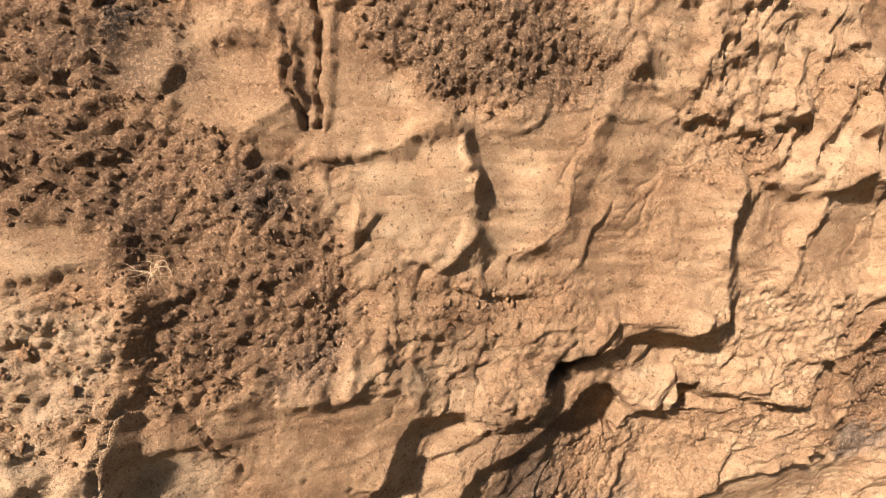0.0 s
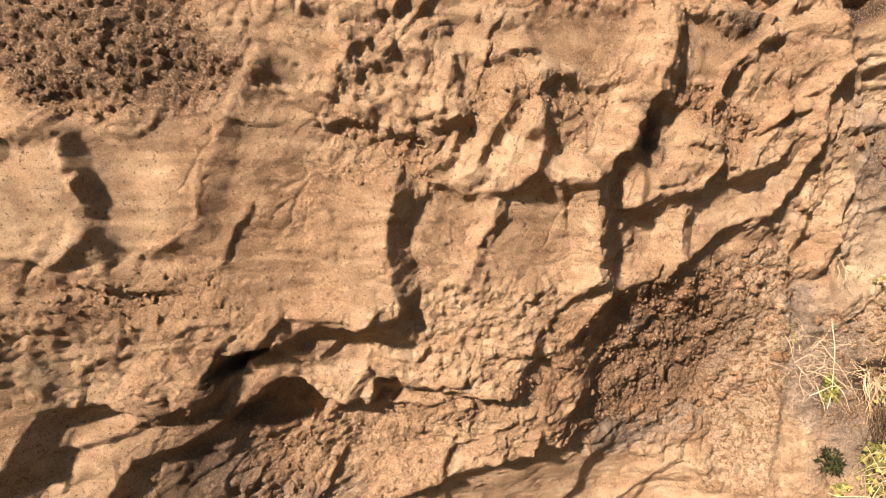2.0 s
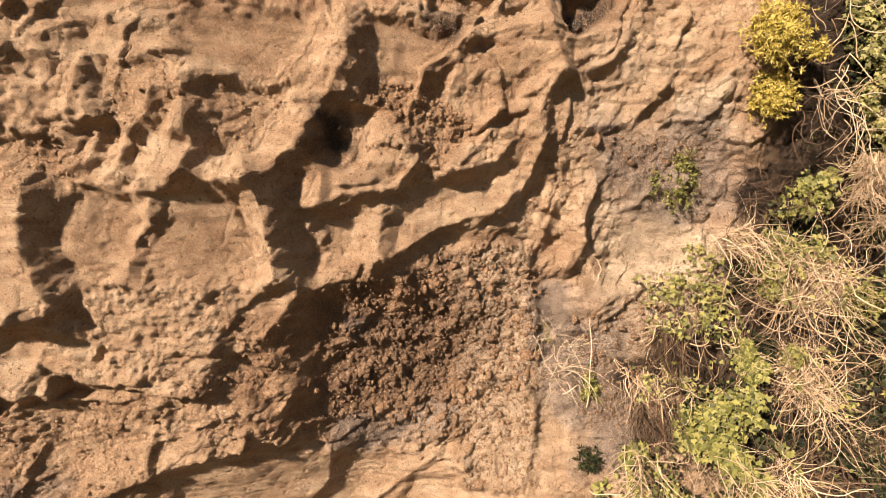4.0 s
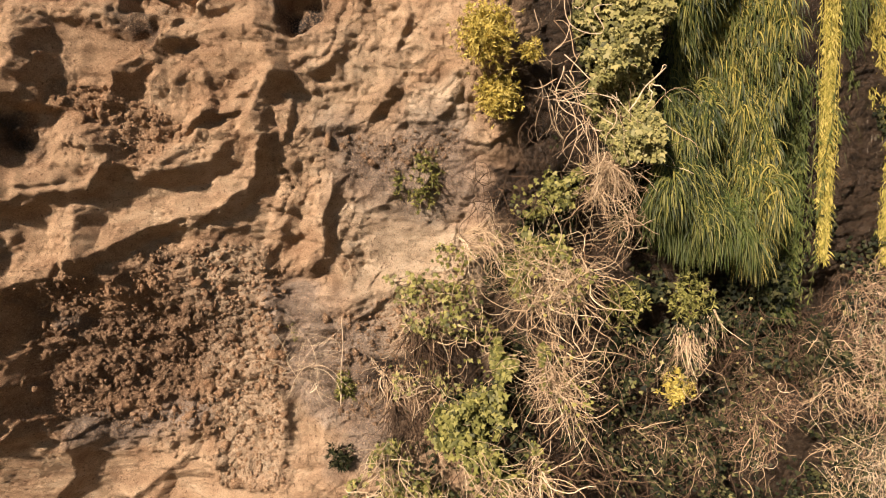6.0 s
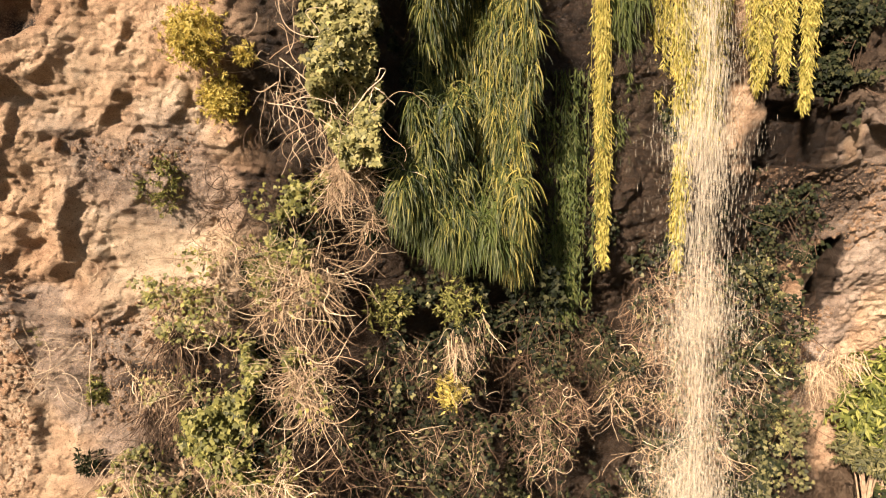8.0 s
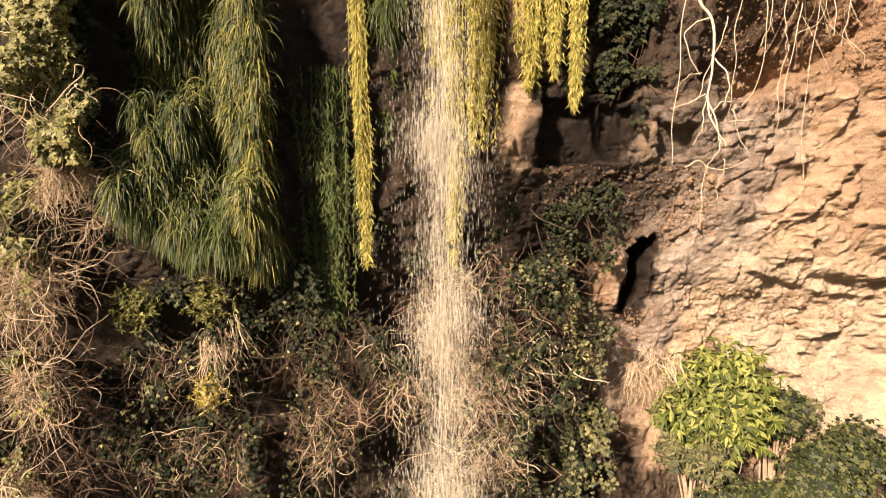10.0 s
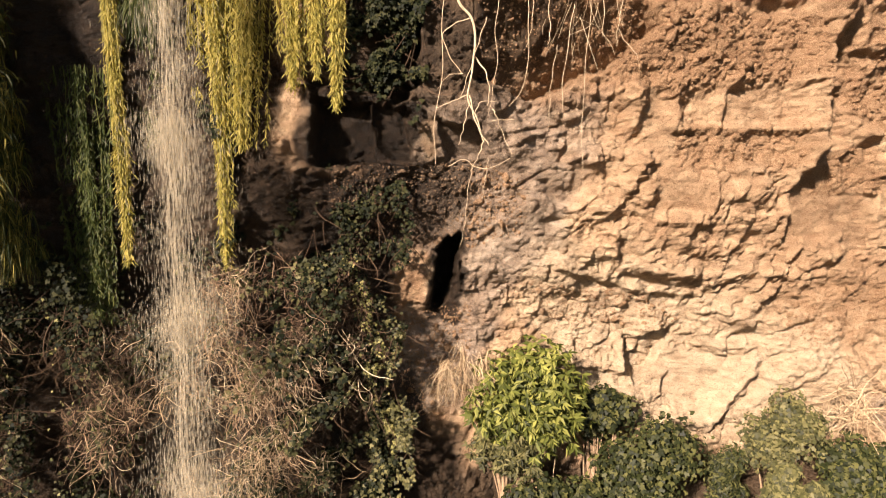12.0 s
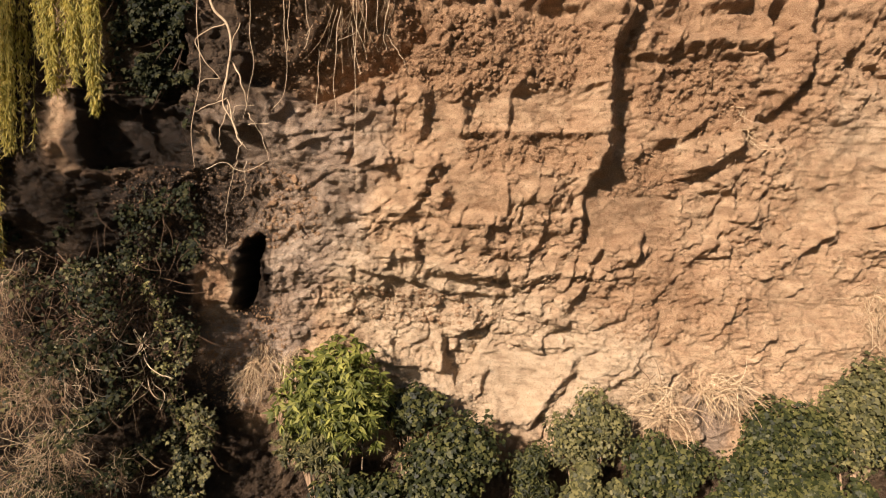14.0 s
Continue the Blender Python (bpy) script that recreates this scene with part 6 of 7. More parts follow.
hanging_grass((10.16, 6.80, 11.13, 6.68, 11.22, 6.03, 10.63, 5.96, 10.17, 6.29), 6.75, 1500, "shaded lower part of the hanging grass", MOSS, (0.25, 0.5), 0.010, 0.4)
ivy((10.09, 9.50, 10.62, 9.50, 10.58, 8.30, 10.28, 7.44, 10.09, 7.06, 10.04, 8.30), 6.75, 1500, IVY_DARK, "shaded dark ivy beside the hanging grass", 0.055, 0.3, 16)
streamer((12.08, 7.50, 8.03), (12.17, 7.50, 4.90), 0.75, 3000, "dark green wet strands trailing down the rock", MOSS, 0.5)
hanging_grass((12.53, 8.97, 12.97, 9.65, 13.07, 7.19, 12.83, 6.23, 12.47, 6.82), 7.75, 1200, "thin green trailing strands behind the water", MOSS, (0.3, 0.6), 0.008)
streamer((12.50, 7.40, 10.24), (12.63, 7.40, 5.63), 0.20, 2300, "yellow trailing plant hanging in a narrow tail", None, 0.5)
streamer((13.66, 7.80, 10.43), (13.70, 7.80, 5.51), 0.27, 2500, "yellow trailing plant hanging beside the water", None, 0.35)
streamer((14.02, 7.85, 10.45), (13.93, 7.85, 7.04), 0.95, 2600, "broad yellow-green trailing curtain", None, 0.3)
streamer((13.42, 7.90, 10.48), (13.38, 7.90, 7.54), 0.7, 2200, "sparse yellow-green trailing curtain behind the water", None, 0.4)
streamer((12.79, 7.75, 10.41), (12.83, 7.75, 7.10), 0.6, 2400, "sparse green trailing curtain behind the water", MOSS, 0.4)
streamer((14.62, 7.75, 10.41), (14.63, 7.75, 7.80), 0.36, 1500, "yellow trailing plant over the rock pillar", None, 0.35)
streamer((14.94, 7.75, 10.41), (14.93, 7.75, 7.94), 0.28, 1200, "thin yellow trailing plant", None, 0.3)
streamer((15.21, 7.70, 10.38), (15.18, 7.70, 7.56), 0.26, 1500, "thin orange-yellow trailing plant", None, 0.25)

# dry stems
tangle((8.83, 8.79, 9.31, 8.79, 9.37, 7.47, 9.26, 7.13, 8.85, 7.24, 8.74, 7.80), 6.1, 70, TWIG, "bare pale climbing stems on the cliff", (0.4, 1.0), 0.0035, (0.1, -0.1, -0.6), 0.6, 0.7)
tangle((9.37, 6.93, 9.81, 6.90, 9.84, 6.67, 9.67, 6.50, 9.40, 6.61), 6.1, 260, STRAW, "hanging mat of dry tan roots", (0.25, 0.65), 0.0035, (0.0, -0.1, -1), 0.15, 0.7)
tangle((7.97, 6.19, 8.21, 6.22, 8.38, 6.01, 8.14, 5.95), 6.15, 90, STRAW, "dry straw stems spreading sideways from the rock", (0.3, 0.7), 0.004, (1, -0.2, 0.0), 0.3, 0.6)
tangle((8.72, 5.95, 9.44, 6.19, 9.50, 5.71, 9.26, 5.22, 9.26, 4.34, 9.01, 3.82, 8.71, 4.46, 8.53, 5.34), 6.2, 320, STRAW, "long pale straw stems hanging down the cliff", (0.35, 1.0), 0.0045, (0.08, -0.15, -1.0), 0.45, 1.0, 0.5, 0.08)
tangle((8.80, 4.73, 9.23, 4.73, 9.29, 3.71, 8.86, 3.32), 6.2, 160, STRAW, "dry straw stems hanging over ivy", (0.35, 0.9), 0.0045, (0.05, -0.15, -1.0), 0.45, 1.0, 0.5, 0.08)
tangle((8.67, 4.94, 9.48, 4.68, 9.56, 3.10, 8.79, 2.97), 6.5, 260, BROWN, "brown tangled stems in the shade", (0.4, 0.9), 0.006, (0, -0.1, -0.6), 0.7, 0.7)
tangle((7.09, 3.75, 8.92, 3.56, 9.05, 2.72, 6.87, 2.72), 6.0, 420, STRAW, "straw and dry grass over the cliff foot", (0.4, 0.9), 0.004, (0.3, -0.3, -0.5), 0.6, 0.5)
tangle((13.05, 5.46, 13.82, 5.54, 14.48, 4.84, 14.56, 3.72, 13.80, 3.23, 13.04, 4.20), 7.85, 340, REDSTEM, "thick tangle of sunlit dry stems by the water", (0.3, 0.8), 0.0038, (0.3, -0.3, -0.5), 0.8, 0.6)
tangle((13.21, 4.04, 14.39, 3.88, 14.50, 2.24, 13.34, 1.56), 7.85, 220, STRAW, "dry curling stems hanging below the tangle", (0.3, 0.8), 0.0038, (0, -0.25, -0.9), 0.6, 0.7)
tangle((11.89, 3.87, 12.65, 3.95, 12.77, 3.15, 12.01, 2.83), 7.75, 240, BROWN, "dry rust-brown clump of stems", (0.2, 0.5), 0.005, (0, -0.3, -0.6), 0.8, 0.8)
tangle((9.46, 5.05, 11.30, 5.05, 11.39, 2.17, 9.48, 2.17), 7.0, 420, BROWN, "brown stems over dark ivy", (0.3, 0.8), 0.0036, (0, -0.2, -0.5), 0.8, 0.8)
tangle((9.87, 5.05, 11.10, 4.77, 11.16, 2.99, 9.90, 2.98), 6.9, 90, STRAW, "pale curling stems over dark ivy", (0.3, 0.7), 0.0028, (0, -0.2, -0.5), 0.8, 0.8)
tangle((10.67, 5.17, 11.08, 5.17, 11.10, 4.75, 10.71, 4.75), 6.95, 160, STRAW, "hanging tuft of dry grass", (0.3, 0.6), 0.004, (0, -0.1, -1), 0.2, 0.3)
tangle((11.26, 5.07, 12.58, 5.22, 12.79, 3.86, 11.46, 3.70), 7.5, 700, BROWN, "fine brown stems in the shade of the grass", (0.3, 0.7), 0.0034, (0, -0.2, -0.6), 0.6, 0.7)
tangle((13.77, 5.74, 14.55, 5.66, 14.72, 4.77, 14.56, 4.28, 13.76, 4.45), 8.2, 170, REDSTEM, "dry stems close beside the waterfall", (0.3, 0.7), 0.005, (0.1, -0.2, -0.8), 0.7, 0.7)
tangle((13.62, 5.67, 14.32, 5.82, 14.69, 5.28, 14.82, 4.16, 14.46, 3.01, 13.81, 2.84, 13.47, 4.16), 7.75, 230, REDSTEM, "mass of hanging pinkish dry stems beside the waterfall", (0.3, 0.8), 0.0036, (0, -0.15, -0.9), 0.5, 0.9)
tangle((13.88, 4.48, 14.83, 4.48, 14.87, 3.34, 14.44, 2.42, 13.80, 2.50), 7.7, 130, TWIG, "pale curling dry stems beside the waterfall", (0.3, 0.8), 0.0032, (0, -0.15, -0.9), 0.5, 0.9)
tangle((14.24, 4.61, 14.80, 4.61, 14.96, 4.12, 14.56, 3.62, 14.07, 3.79), 8.2, 60, TWIG, "pale curling roots on the shaded rock", (0.4, 0.9), 0.008, (0.2, -0.2, -0.7), 0.6, 0.8)
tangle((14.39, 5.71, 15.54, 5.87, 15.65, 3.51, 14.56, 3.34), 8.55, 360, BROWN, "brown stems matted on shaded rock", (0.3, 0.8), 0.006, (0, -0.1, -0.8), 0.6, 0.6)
tangle((13.73, 2.85, 15.07, 2.68, 15.25, 1.26, 13.63, 1.26), 8.5, 260, STRAW, "dry straw at the foot of the fall", (0.3, 0.6), 0.005, (0, -0.3, -0.5), 0.7, 0.7)
tangle((16.41, 4.06, 16.85, 4.15, 16.90, 3.79, 16.51, 3.70), 9.2, 130, STRAW, "dry straw tuft on grey rock", (0.3, 0.7), 0.004, (0, -0.3, -0.8), 0.35, 0.4)
tangle((23.05, 3.31, 23.63, 3.21, 23.56, 2.72, 23.18, 2.62), 9.5, 130, STRAW, "fan of dry straw on pale rock", (0.4, 1.0), 0.006, (-0.4, -0.4, 0.3), 0.6, 0.4)
tangle((23.70, 3.53, 24.61, 3.53, 24.53, 3.18, 23.86, 3.18), 9.5, 170, STRAW, "dry straw spreading from a ledge", (0.4, 0.9), 0.006, (0.7, -0.3, -0.3), 0.5, 0.4)
tangle((26.78, 4.98, 27.35, 4.98, 28.10, 4.38, 27.44, 3.77, 26.84, 4.17), 9.9, 200, STRAW, "dry straw hanging over a bush", (0.4, 0.9), 0.005, (-0.2, -0.3, -0.8), 0.4, 0.4)
tangle((24.29, 7.82, 24.75, 7.82, 24.69, 7.27, 24.32, 7.27), 9.6, 40, STRAW, "dry wisps caught on the rock", (0.3, 0.6), 0.005, (0, -0.3, -0.4), 0.9, 0.7, 0.2)
tangle((18.00, 9.77, 19.01, 9.77, 19.00, 9.17, 18.07, 9.10), 8.2, 46, TWIG, "thin dry roots hanging from above", (0.4, 1.2), 0.003, (0, -0.05, -1), 0.12, 0.3, 0.5)
tangle((6.05, 5.07, 6.45, 4.95, 6.38, 4.38, 6.08, 4.32), 6.15, 60, TWIG, "bare pale twigs on grey rock", (0.3, 0.7), 0.0026, (0.1, -0.2, 0.6), 0.6, 0.4)
tangle((7.52, 5.13, 7.77, 5.13, 7.84, 4.61, 7.59, 4.48), 6.4, 260, BROWN, "hanging mat of brown roots", (0.3, 0.6), 0.004, (0, -0.1, -1), 0.25, 0.4)
tangle((7.01, 5.13, 7.52, 5.07, 7.50, 4.34, 7.05, 4.34), 6.45, 160, STRAW, "dry roots on pale rock", (0.2, 0.5), 0.004, (0, -0.1, -0.8), 0.5, 0.6)
tangle((7.20, 4.18, 7.77, 4.18, 7.73, 3.85, 7.29, 3.78), 6.4, 220, BROWN, "dry brown grass on the cliff", (0.3, 0.6), 0.004, (0.1, -0.2, -0.8), 0.35, 0.4)
tangle((-1.41, 6.34, -1.33, 6.34, -1.34, 6.27, -1.40, 6.26), 2.78, 16, TWIG, "tiny dry plant in a crevice", (0.08, 0.16), 0.002, (0, -0.4, 0.5), 0.7, 0.6, 0.03)

tangle((8.61, 6.10, 9.37, 6.10, 9.43, 5.51, 9.24, 4.78, 9.11, 3.78, 8.80, 3.40, 8.75, 4.41, 8.65, 5.27), 6.1, 420, STRAW, "long matted straw hanging in a thick bundle", (0.35, 1.0), 0.0030, (0.05, -0.12, -1.0), 0.5, 1.2, 0.6, 0.1)
tangle((9.36, 6.98, 9.96, 6.98, 9.90, 6.21, 9.41, 6.08), 6.3, 260, STRAW, "matted dry roots hanging below dusty ivy", (0.3, 0.7), 0.0030, (0.0, -0.12, -1.0), 0.45, 1.2, 0.4, 0.1)
tangle((11.43, 3.78, 12.45, 4.01, 12.55, 3.17, 11.59, 2.94), 7.45, 260, REDSTEM, "pinkish dry clump of fine stems", (0.15, 0.4), 0.0030, (0.0, -0.3, -0.7), 0.8, 1.1, 0.3)
tangle((12.74, 5.39, 13.90, 5.54, 14.13, 2.64, 13.07, 2.63), 7.6, 420, STRAW, "sunlit mass of dry stems behind the falling water", (0.3, 0.8), 0.0030, (0.0, -0.2, -0.8), 0.7, 1.1, 0.4)
tangle((9.35, 5.08, 11.10, 5.36, 11.42, 2.82, 9.20, 2.81), 6.95, 60, REDSTEM, "fine dry tendrils over the dark mat", (0.2, 0.6), 0.0026, (0.0, -0.2, -0.6), 0.8, 1.2, 0.3)
ivy((7.76, 4.14, 8.32, 4.45, 8.81, 4.39, 9.04, 3.76, 8.54, 3.37, 7.75, 3.56), 6.15, 1500, IVY_YELLOW, "sunlit yellow-green ivy cushion over straw", 0.06, 0.35, 12)
ivy((8.57, 5.06, 8.93, 5.12, 9.04, 4.37, 8.74, 4.37), 6.2, 500, IVY_YELLOW, "green ivy climbing beside hanging straw", 0.06, 0.3, 8)

# bushes at the foot of the cliff
RNG = np.random.default_rng(23)
bush((17.87, 9.35, 3.22), (0.95, 0.8, 0.95), 6400, ELDER, "bright green leafy bush with drooping narrow leaflets", LANCE_SHAPE, 0.165, clumps=30, droop=0.7, rosette=7)
bush((17.58, 9.30, 2.28), (0.7, 0.6, 0.6), 2600, OLIVE, "yellowish leafy bush below brighter leaves", LANCE_SHAPE, 0.12, clumps=14, droop=0.6, rosette=7)
bush((19.14, 9.75, 2.88), (0.55, 0.5, 0.55), 2200, BUSH_LEAF, "dark ivy bush against pale rock")
bush((19.72, 9.30, 2.00), (1.15, 0.8, 1.05), 5600, BUSH_LEAF, "dark green ivy bush at the cliff foot", clumps=24)
bush((18.34, 9.10, 1.41), (1.0, 0.8, 0.8), 4200, BUSH_LEAF, "dark green ivy bush at the cliff foot", clumps=20)
bush((21.15, 9.50, 1.85), (0.55, 0.5, 0.75), 2400, BUSH_LEAF, "narrow green ivy bush at the cliff foot", LANCE_SHAPE, 0.1)
bush((22.03, 9.50, 2.60), (0.75, 0.6, 0.75), 3600, OLIVE, "olive-green ivy bush against pale rock", IVY_SHAPE, 0.065, clumps=18)
bush((21.94, 9.20, 1.67), (0.8, 0.6, 0.6), 2600, OLIVE, "yellowing ivy bush at the cliff foot")
bush((23.29, 9.40, 1.96), (0.8, 0.6, 0.75), 3400, BUSH_LEAF, "green ivy bush at the cliff foot", clumps=18)
bush((25.44, 9.60, 2.27), (1.0, 0.8, 0.95), 4800, BUSH_LEAF, "green ivy bush under straw", clumps=22)
bush((24.62, 9.20, 1.58), (0.9, 0.7, 0.7), 3200, BUSH_LEAF, "green ivy bush at the cliff foot", clumps=18)
bush((26.11, 9.20, 1.39), (0.8, 0.7, 0.6), 3000, BUSH_LEAF, "low green ivy bush at the cliff foot", clumps=16)
bush((26.80, 9.70, 2.83), (0.95, 0.8, 1.25), 4800, OLIVE, "olive-brown bush against the cliff", clumps=22)
bush((27.66, 9.40, 2.27), (1.0, 0.8, 1.3), 3600, BUSH_LEAF, "tall green bush against the cliff", clumps=20)

# leaves, the brighter ones coloured as sunlit highlights, and dry wisps over the shaded mat
for outline, y, n, leaf, label in (
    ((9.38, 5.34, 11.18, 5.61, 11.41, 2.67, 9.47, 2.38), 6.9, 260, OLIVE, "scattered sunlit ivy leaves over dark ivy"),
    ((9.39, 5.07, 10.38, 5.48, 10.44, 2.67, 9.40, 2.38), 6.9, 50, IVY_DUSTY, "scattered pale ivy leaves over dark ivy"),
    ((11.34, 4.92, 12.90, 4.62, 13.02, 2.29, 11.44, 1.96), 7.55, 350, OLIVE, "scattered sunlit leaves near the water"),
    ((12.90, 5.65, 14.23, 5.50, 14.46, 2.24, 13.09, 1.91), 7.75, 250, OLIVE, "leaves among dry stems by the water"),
    ((8.63, 6.78, 9.39, 6.84, 9.53, 4.35, 9.23, 3.06, 8.67, 3.32), 6.1, 500, IVY_YELLOW, "ivy leaves among hanging straw"),
    ((7.46, 5.94, 8.56, 6.06, 8.55, 4.31, 7.55, 4.31), 6.35, 500, IVY_YELLOW, "small leaves on crumbling pale rock"),
    ((7.18, 5.56, 7.93, 5.68, 8.03, 4.28, 7.27, 4.15), 6.4, 300, IVY_DUSTY, "small dry leaves on crumbling pale rock"),
    ((13.70, 5.75, 15.33, 5.75, 15.38, 1.97, 13.66, 1.62), 8.15, 300, OLIVE, "scattered pale leaves on shaded creeper"),
    ((11.72, 6.61, 12.93, 6.61, 12.88, 4.47, 11.78, 4.47), 7.5, 900, IVY_DARK, "dark wet leaves below trailing plants"),
    ((9.24, 5.62, 11.44, 5.89, 11.99, 4.81, 11.62, 2.25, 8.97, 2.24), 7.0, 90, IVY_DUSTY, "pale ivy leaves as highlights in the shaded mat"),
):
    ivy(outline, y, n, leaf, label, 0.045, 0.25, 6, "ivy_sprig", "ivy")
for outline, y, n, leaf, label, long in (
    ((7.46, 5.70, 8.43, 5.82, 8.55, 4.31, 7.55, 4.18), 6.3, 220, STRAW, "dry rootlets on crumbling pale rock", (0.2, 0.5)),
    ((8.17, 7.18, 8.81, 7.18, 8.86, 6.32, 8.22, 6.26), 6.05, 70, BROWN, "dry stems round a pale shrub", (0.25, 0.6)),
    ((8.87, 8.42, 9.91, 8.42, 10.05, 7.00, 8.98, 7.00), 5.95, 50, STRAW, "fine dry stems over dusty ivy", (0.3, 0.8)),
    ((9.44, 5.63, 11.02, 5.36, 11.11, 2.73, 9.46, 2.73), 6.9, 24, STRAW, "fine straw over dark ivy", (0.25, 0.6)),
    ((11.82, 4.68, 13.12, 4.83, 13.22, 2.41, 11.80, 2.09), 7.4, 160, STRAW, "fine straw beside the falling water", (0.25, 0.6)),
):
    tangle(outline, y, n, leaf, label, long, 0.004, (0, -0.3, -0.5), 0.8, 0.9)

# dark leaves through the stems beside the water
for outline, y, n in (((12.95, 5.56, 14.15, 5.49, 14.53, 2.18, 13.15, 1.85), 7.9, 700), ((13.70, 5.76, 15.02, 5.68, 15.05, 2.02, 13.67, 1.68), 8.2, 900)):
    ivy(outline, y, n, IVY_DARK, "dark ivy leaves among dry stems by the water", 0.055, 0.3, 8, "ivy_sprig", "ivy")

# leaves that break up the hanging stems right of the fall
ivy((13.73, 5.79, 14.98, 5.79, 15.01, 4.28, 14.75, 3.03, 13.60, 3.02), 7.7, 520, OLIVE, "olive ivy leaves among hanging dry stems", 0.055, 0.3, 8, "ivy_sprig", "ivy")
ivy((14.14, 5.85, 15.17, 5.55, 15.28, 3.78, 14.63, 2.82, 14.22, 4.25), 7.65, 700, IVY_DARK, "dark ivy leaves over hanging dry stems", 0.06, 0.3, 8, "ivy_sprig", "ivy")

# ---- the waterfall ----
def water_material():
    m, nt, b = mat("falling_water", 0.25, 0.5)
    b.inputs["Base Color"].default_value = (0.88, 0.79, 0.62, 1)
    t = nt.nodes.new("ShaderNodeBsdfTranslucent")
    t.inputs[0].default_value = (0.92, 0.82, 0.64, 1)
    clear = nt.nodes.new("ShaderNodeBsdfTransparent")
    one, two = nt.nodes.new("ShaderNodeMixShader"), nt.nodes.new("ShaderNodeMixShader")
    one.inputs[0].default_value, two.inputs[0].default_value = 0.5, 0.80
    nt.links.new(b.outputs[0], one.inputs[1])
    nt.links.new(t.outputs[0], one.inputs[2])
    nt.links.new(one.outputs[0], two.inputs[1])
    nt.links.new(clear.outputs[0], two.inputs[2])
    nt.links.new(two.outputs[0], nt.nodes["Material Output"].inputs[0])
    return m


WATER = water_material()


def drops(n, wide, deep, long, thin, seed, z0=0.05, z1=13.2):
    """Falling drops: slim spindles strung out down the fall, which widens as it drops."""
    g = np.random.default_rng(seed)
    z = g.uniform(z0, z1, n)
    z = z + 0.25 * np.sin(z * 3.1 + g.normal(0, 0.4, n))
    fall = (z1 - z) / (z1 - z0)
    w = wide * (0.55 + 0.9 * fall)
    x = FALL.x + 0.10 * fall + w * g.normal(0, 0.45, n) + 0.05 * np.sin(z * 5.0)
    y = FALL.y + deep * g.normal(0, 0.5, n)
    size = g.lognormal(0, 0.35, n)
    spin = np.array([(0, 0, 0.5), (1, 0, -0.1), (0, 1, -0.1), (-1, 0, -0.1), (0, -1, -0.1), (0, 0, -0.4)])
    v = spin[None] * np.stack([thin * size, thin * size, long * size * (0.6 + 0.8 * g.random(n))], 1)[:, None, :]
    v = v + np.stack([x, y, z], 1)[:, None, :]
    tri = np.array([(0, 1, 2), (0, 2, 3), (0, 3, 4), (0, 4, 1), (5, 2, 1), (5, 3, 2), (5, 4, 3), (5, 1, 4)])
    f = (np.arange(n)[:, None, None] * 6 + tri[None]).reshape(-1, 3)
    me = bpy.data.meshes.new("drops")
    me.vertices.add(n * 6)
    me.vertices.foreach_set("co", v.astype(np.float32).ravel())
    me.loops.add(f.size)
    me.loops.foreach_set("vertex_index", f.astype(np.int32).ravel())
    me.polygons.add(len(f))
    me.polygons.foreach_set("loop_start", np.arange(0, f.size, 3, dtype=np.int32))
    me.update(calc_edges=True)
    me.polygons.foreach_set("use_smooth", np.ones(len(f), bool))
    me.materials.append(WATER)
    return me


FALL = Vector((13.50, 6.70, 13.2))
waterfall = plant("waterfall", FALL, "thin white waterfall dropping past trailing plants", "waterfall")
tagged(part("drop_mass", drops(26000, 0.32, 0.16, 0.10, 0.0028, 3), waterfall), kind="stuff")
tagged(part("spray_mass", drops(20000, 0.62, 0.4, 0.06, 0.0026, 4), waterfall), kind="stuff")
for i in range(9):
    zs = np.linspace(13.2, 0.0, 60)
    down = (13.2 - zs) / 13.2
    g = np.random.default_rng(40 + i)
    sway = g.normal(0, 0.05) + (0.10 + g.normal(0, 0.05)) * down + 0.025 * np.sin(zs * g.uniform(1.5, 4) + g.uniform(0, 6))
    path = np.stack([FALL.x + sway, FALL.y + g.normal(0, 0.06) + 0.02 * np.sin(zs * 3), zs], 1)[None]
    thin = (0.004 + 0.004 * np.sin(zs * g.uniform(6, 11) + g.uniform(0, 6)))[None].clip(0.0006)
    part("water_strand", tube_mesh("water_strand", path, thin, WATER, 5), waterfall)


# ---- hanging roots ----
def smooth_line(points, n):
    p = np.array(points, float)
    k = np.arange(len(p), dtype=float)
    return glide(k, p, np.linspace(0, len(p) - 1, n))


def roots(name, label, lines):
    """Roots that hang from the overhang: each a tapering, bending tube."""
    first, main = lines[0][0][0], None
    e = plant(name, first, label, "roots")
    for points, thick, thin in lines:
        n = 6 * len(points)
        line = smooth_line(points, n)
        line[:, 1] += 0.06 * np.sin(np.linspace(0, 7, n) + line[0, 0] * 9)
        line[:, 0] += 0.008 * np.sin(np.linspace(0, 23, n))
        ob = part("root" if main is None else "side_root", tube_mesh("root", line[None], np.linspace(thick * ROOT_SCALE, thin * ROOT_SCALE, n)[None], ROOT, 6), main or e)
        main = main or ob
    return e


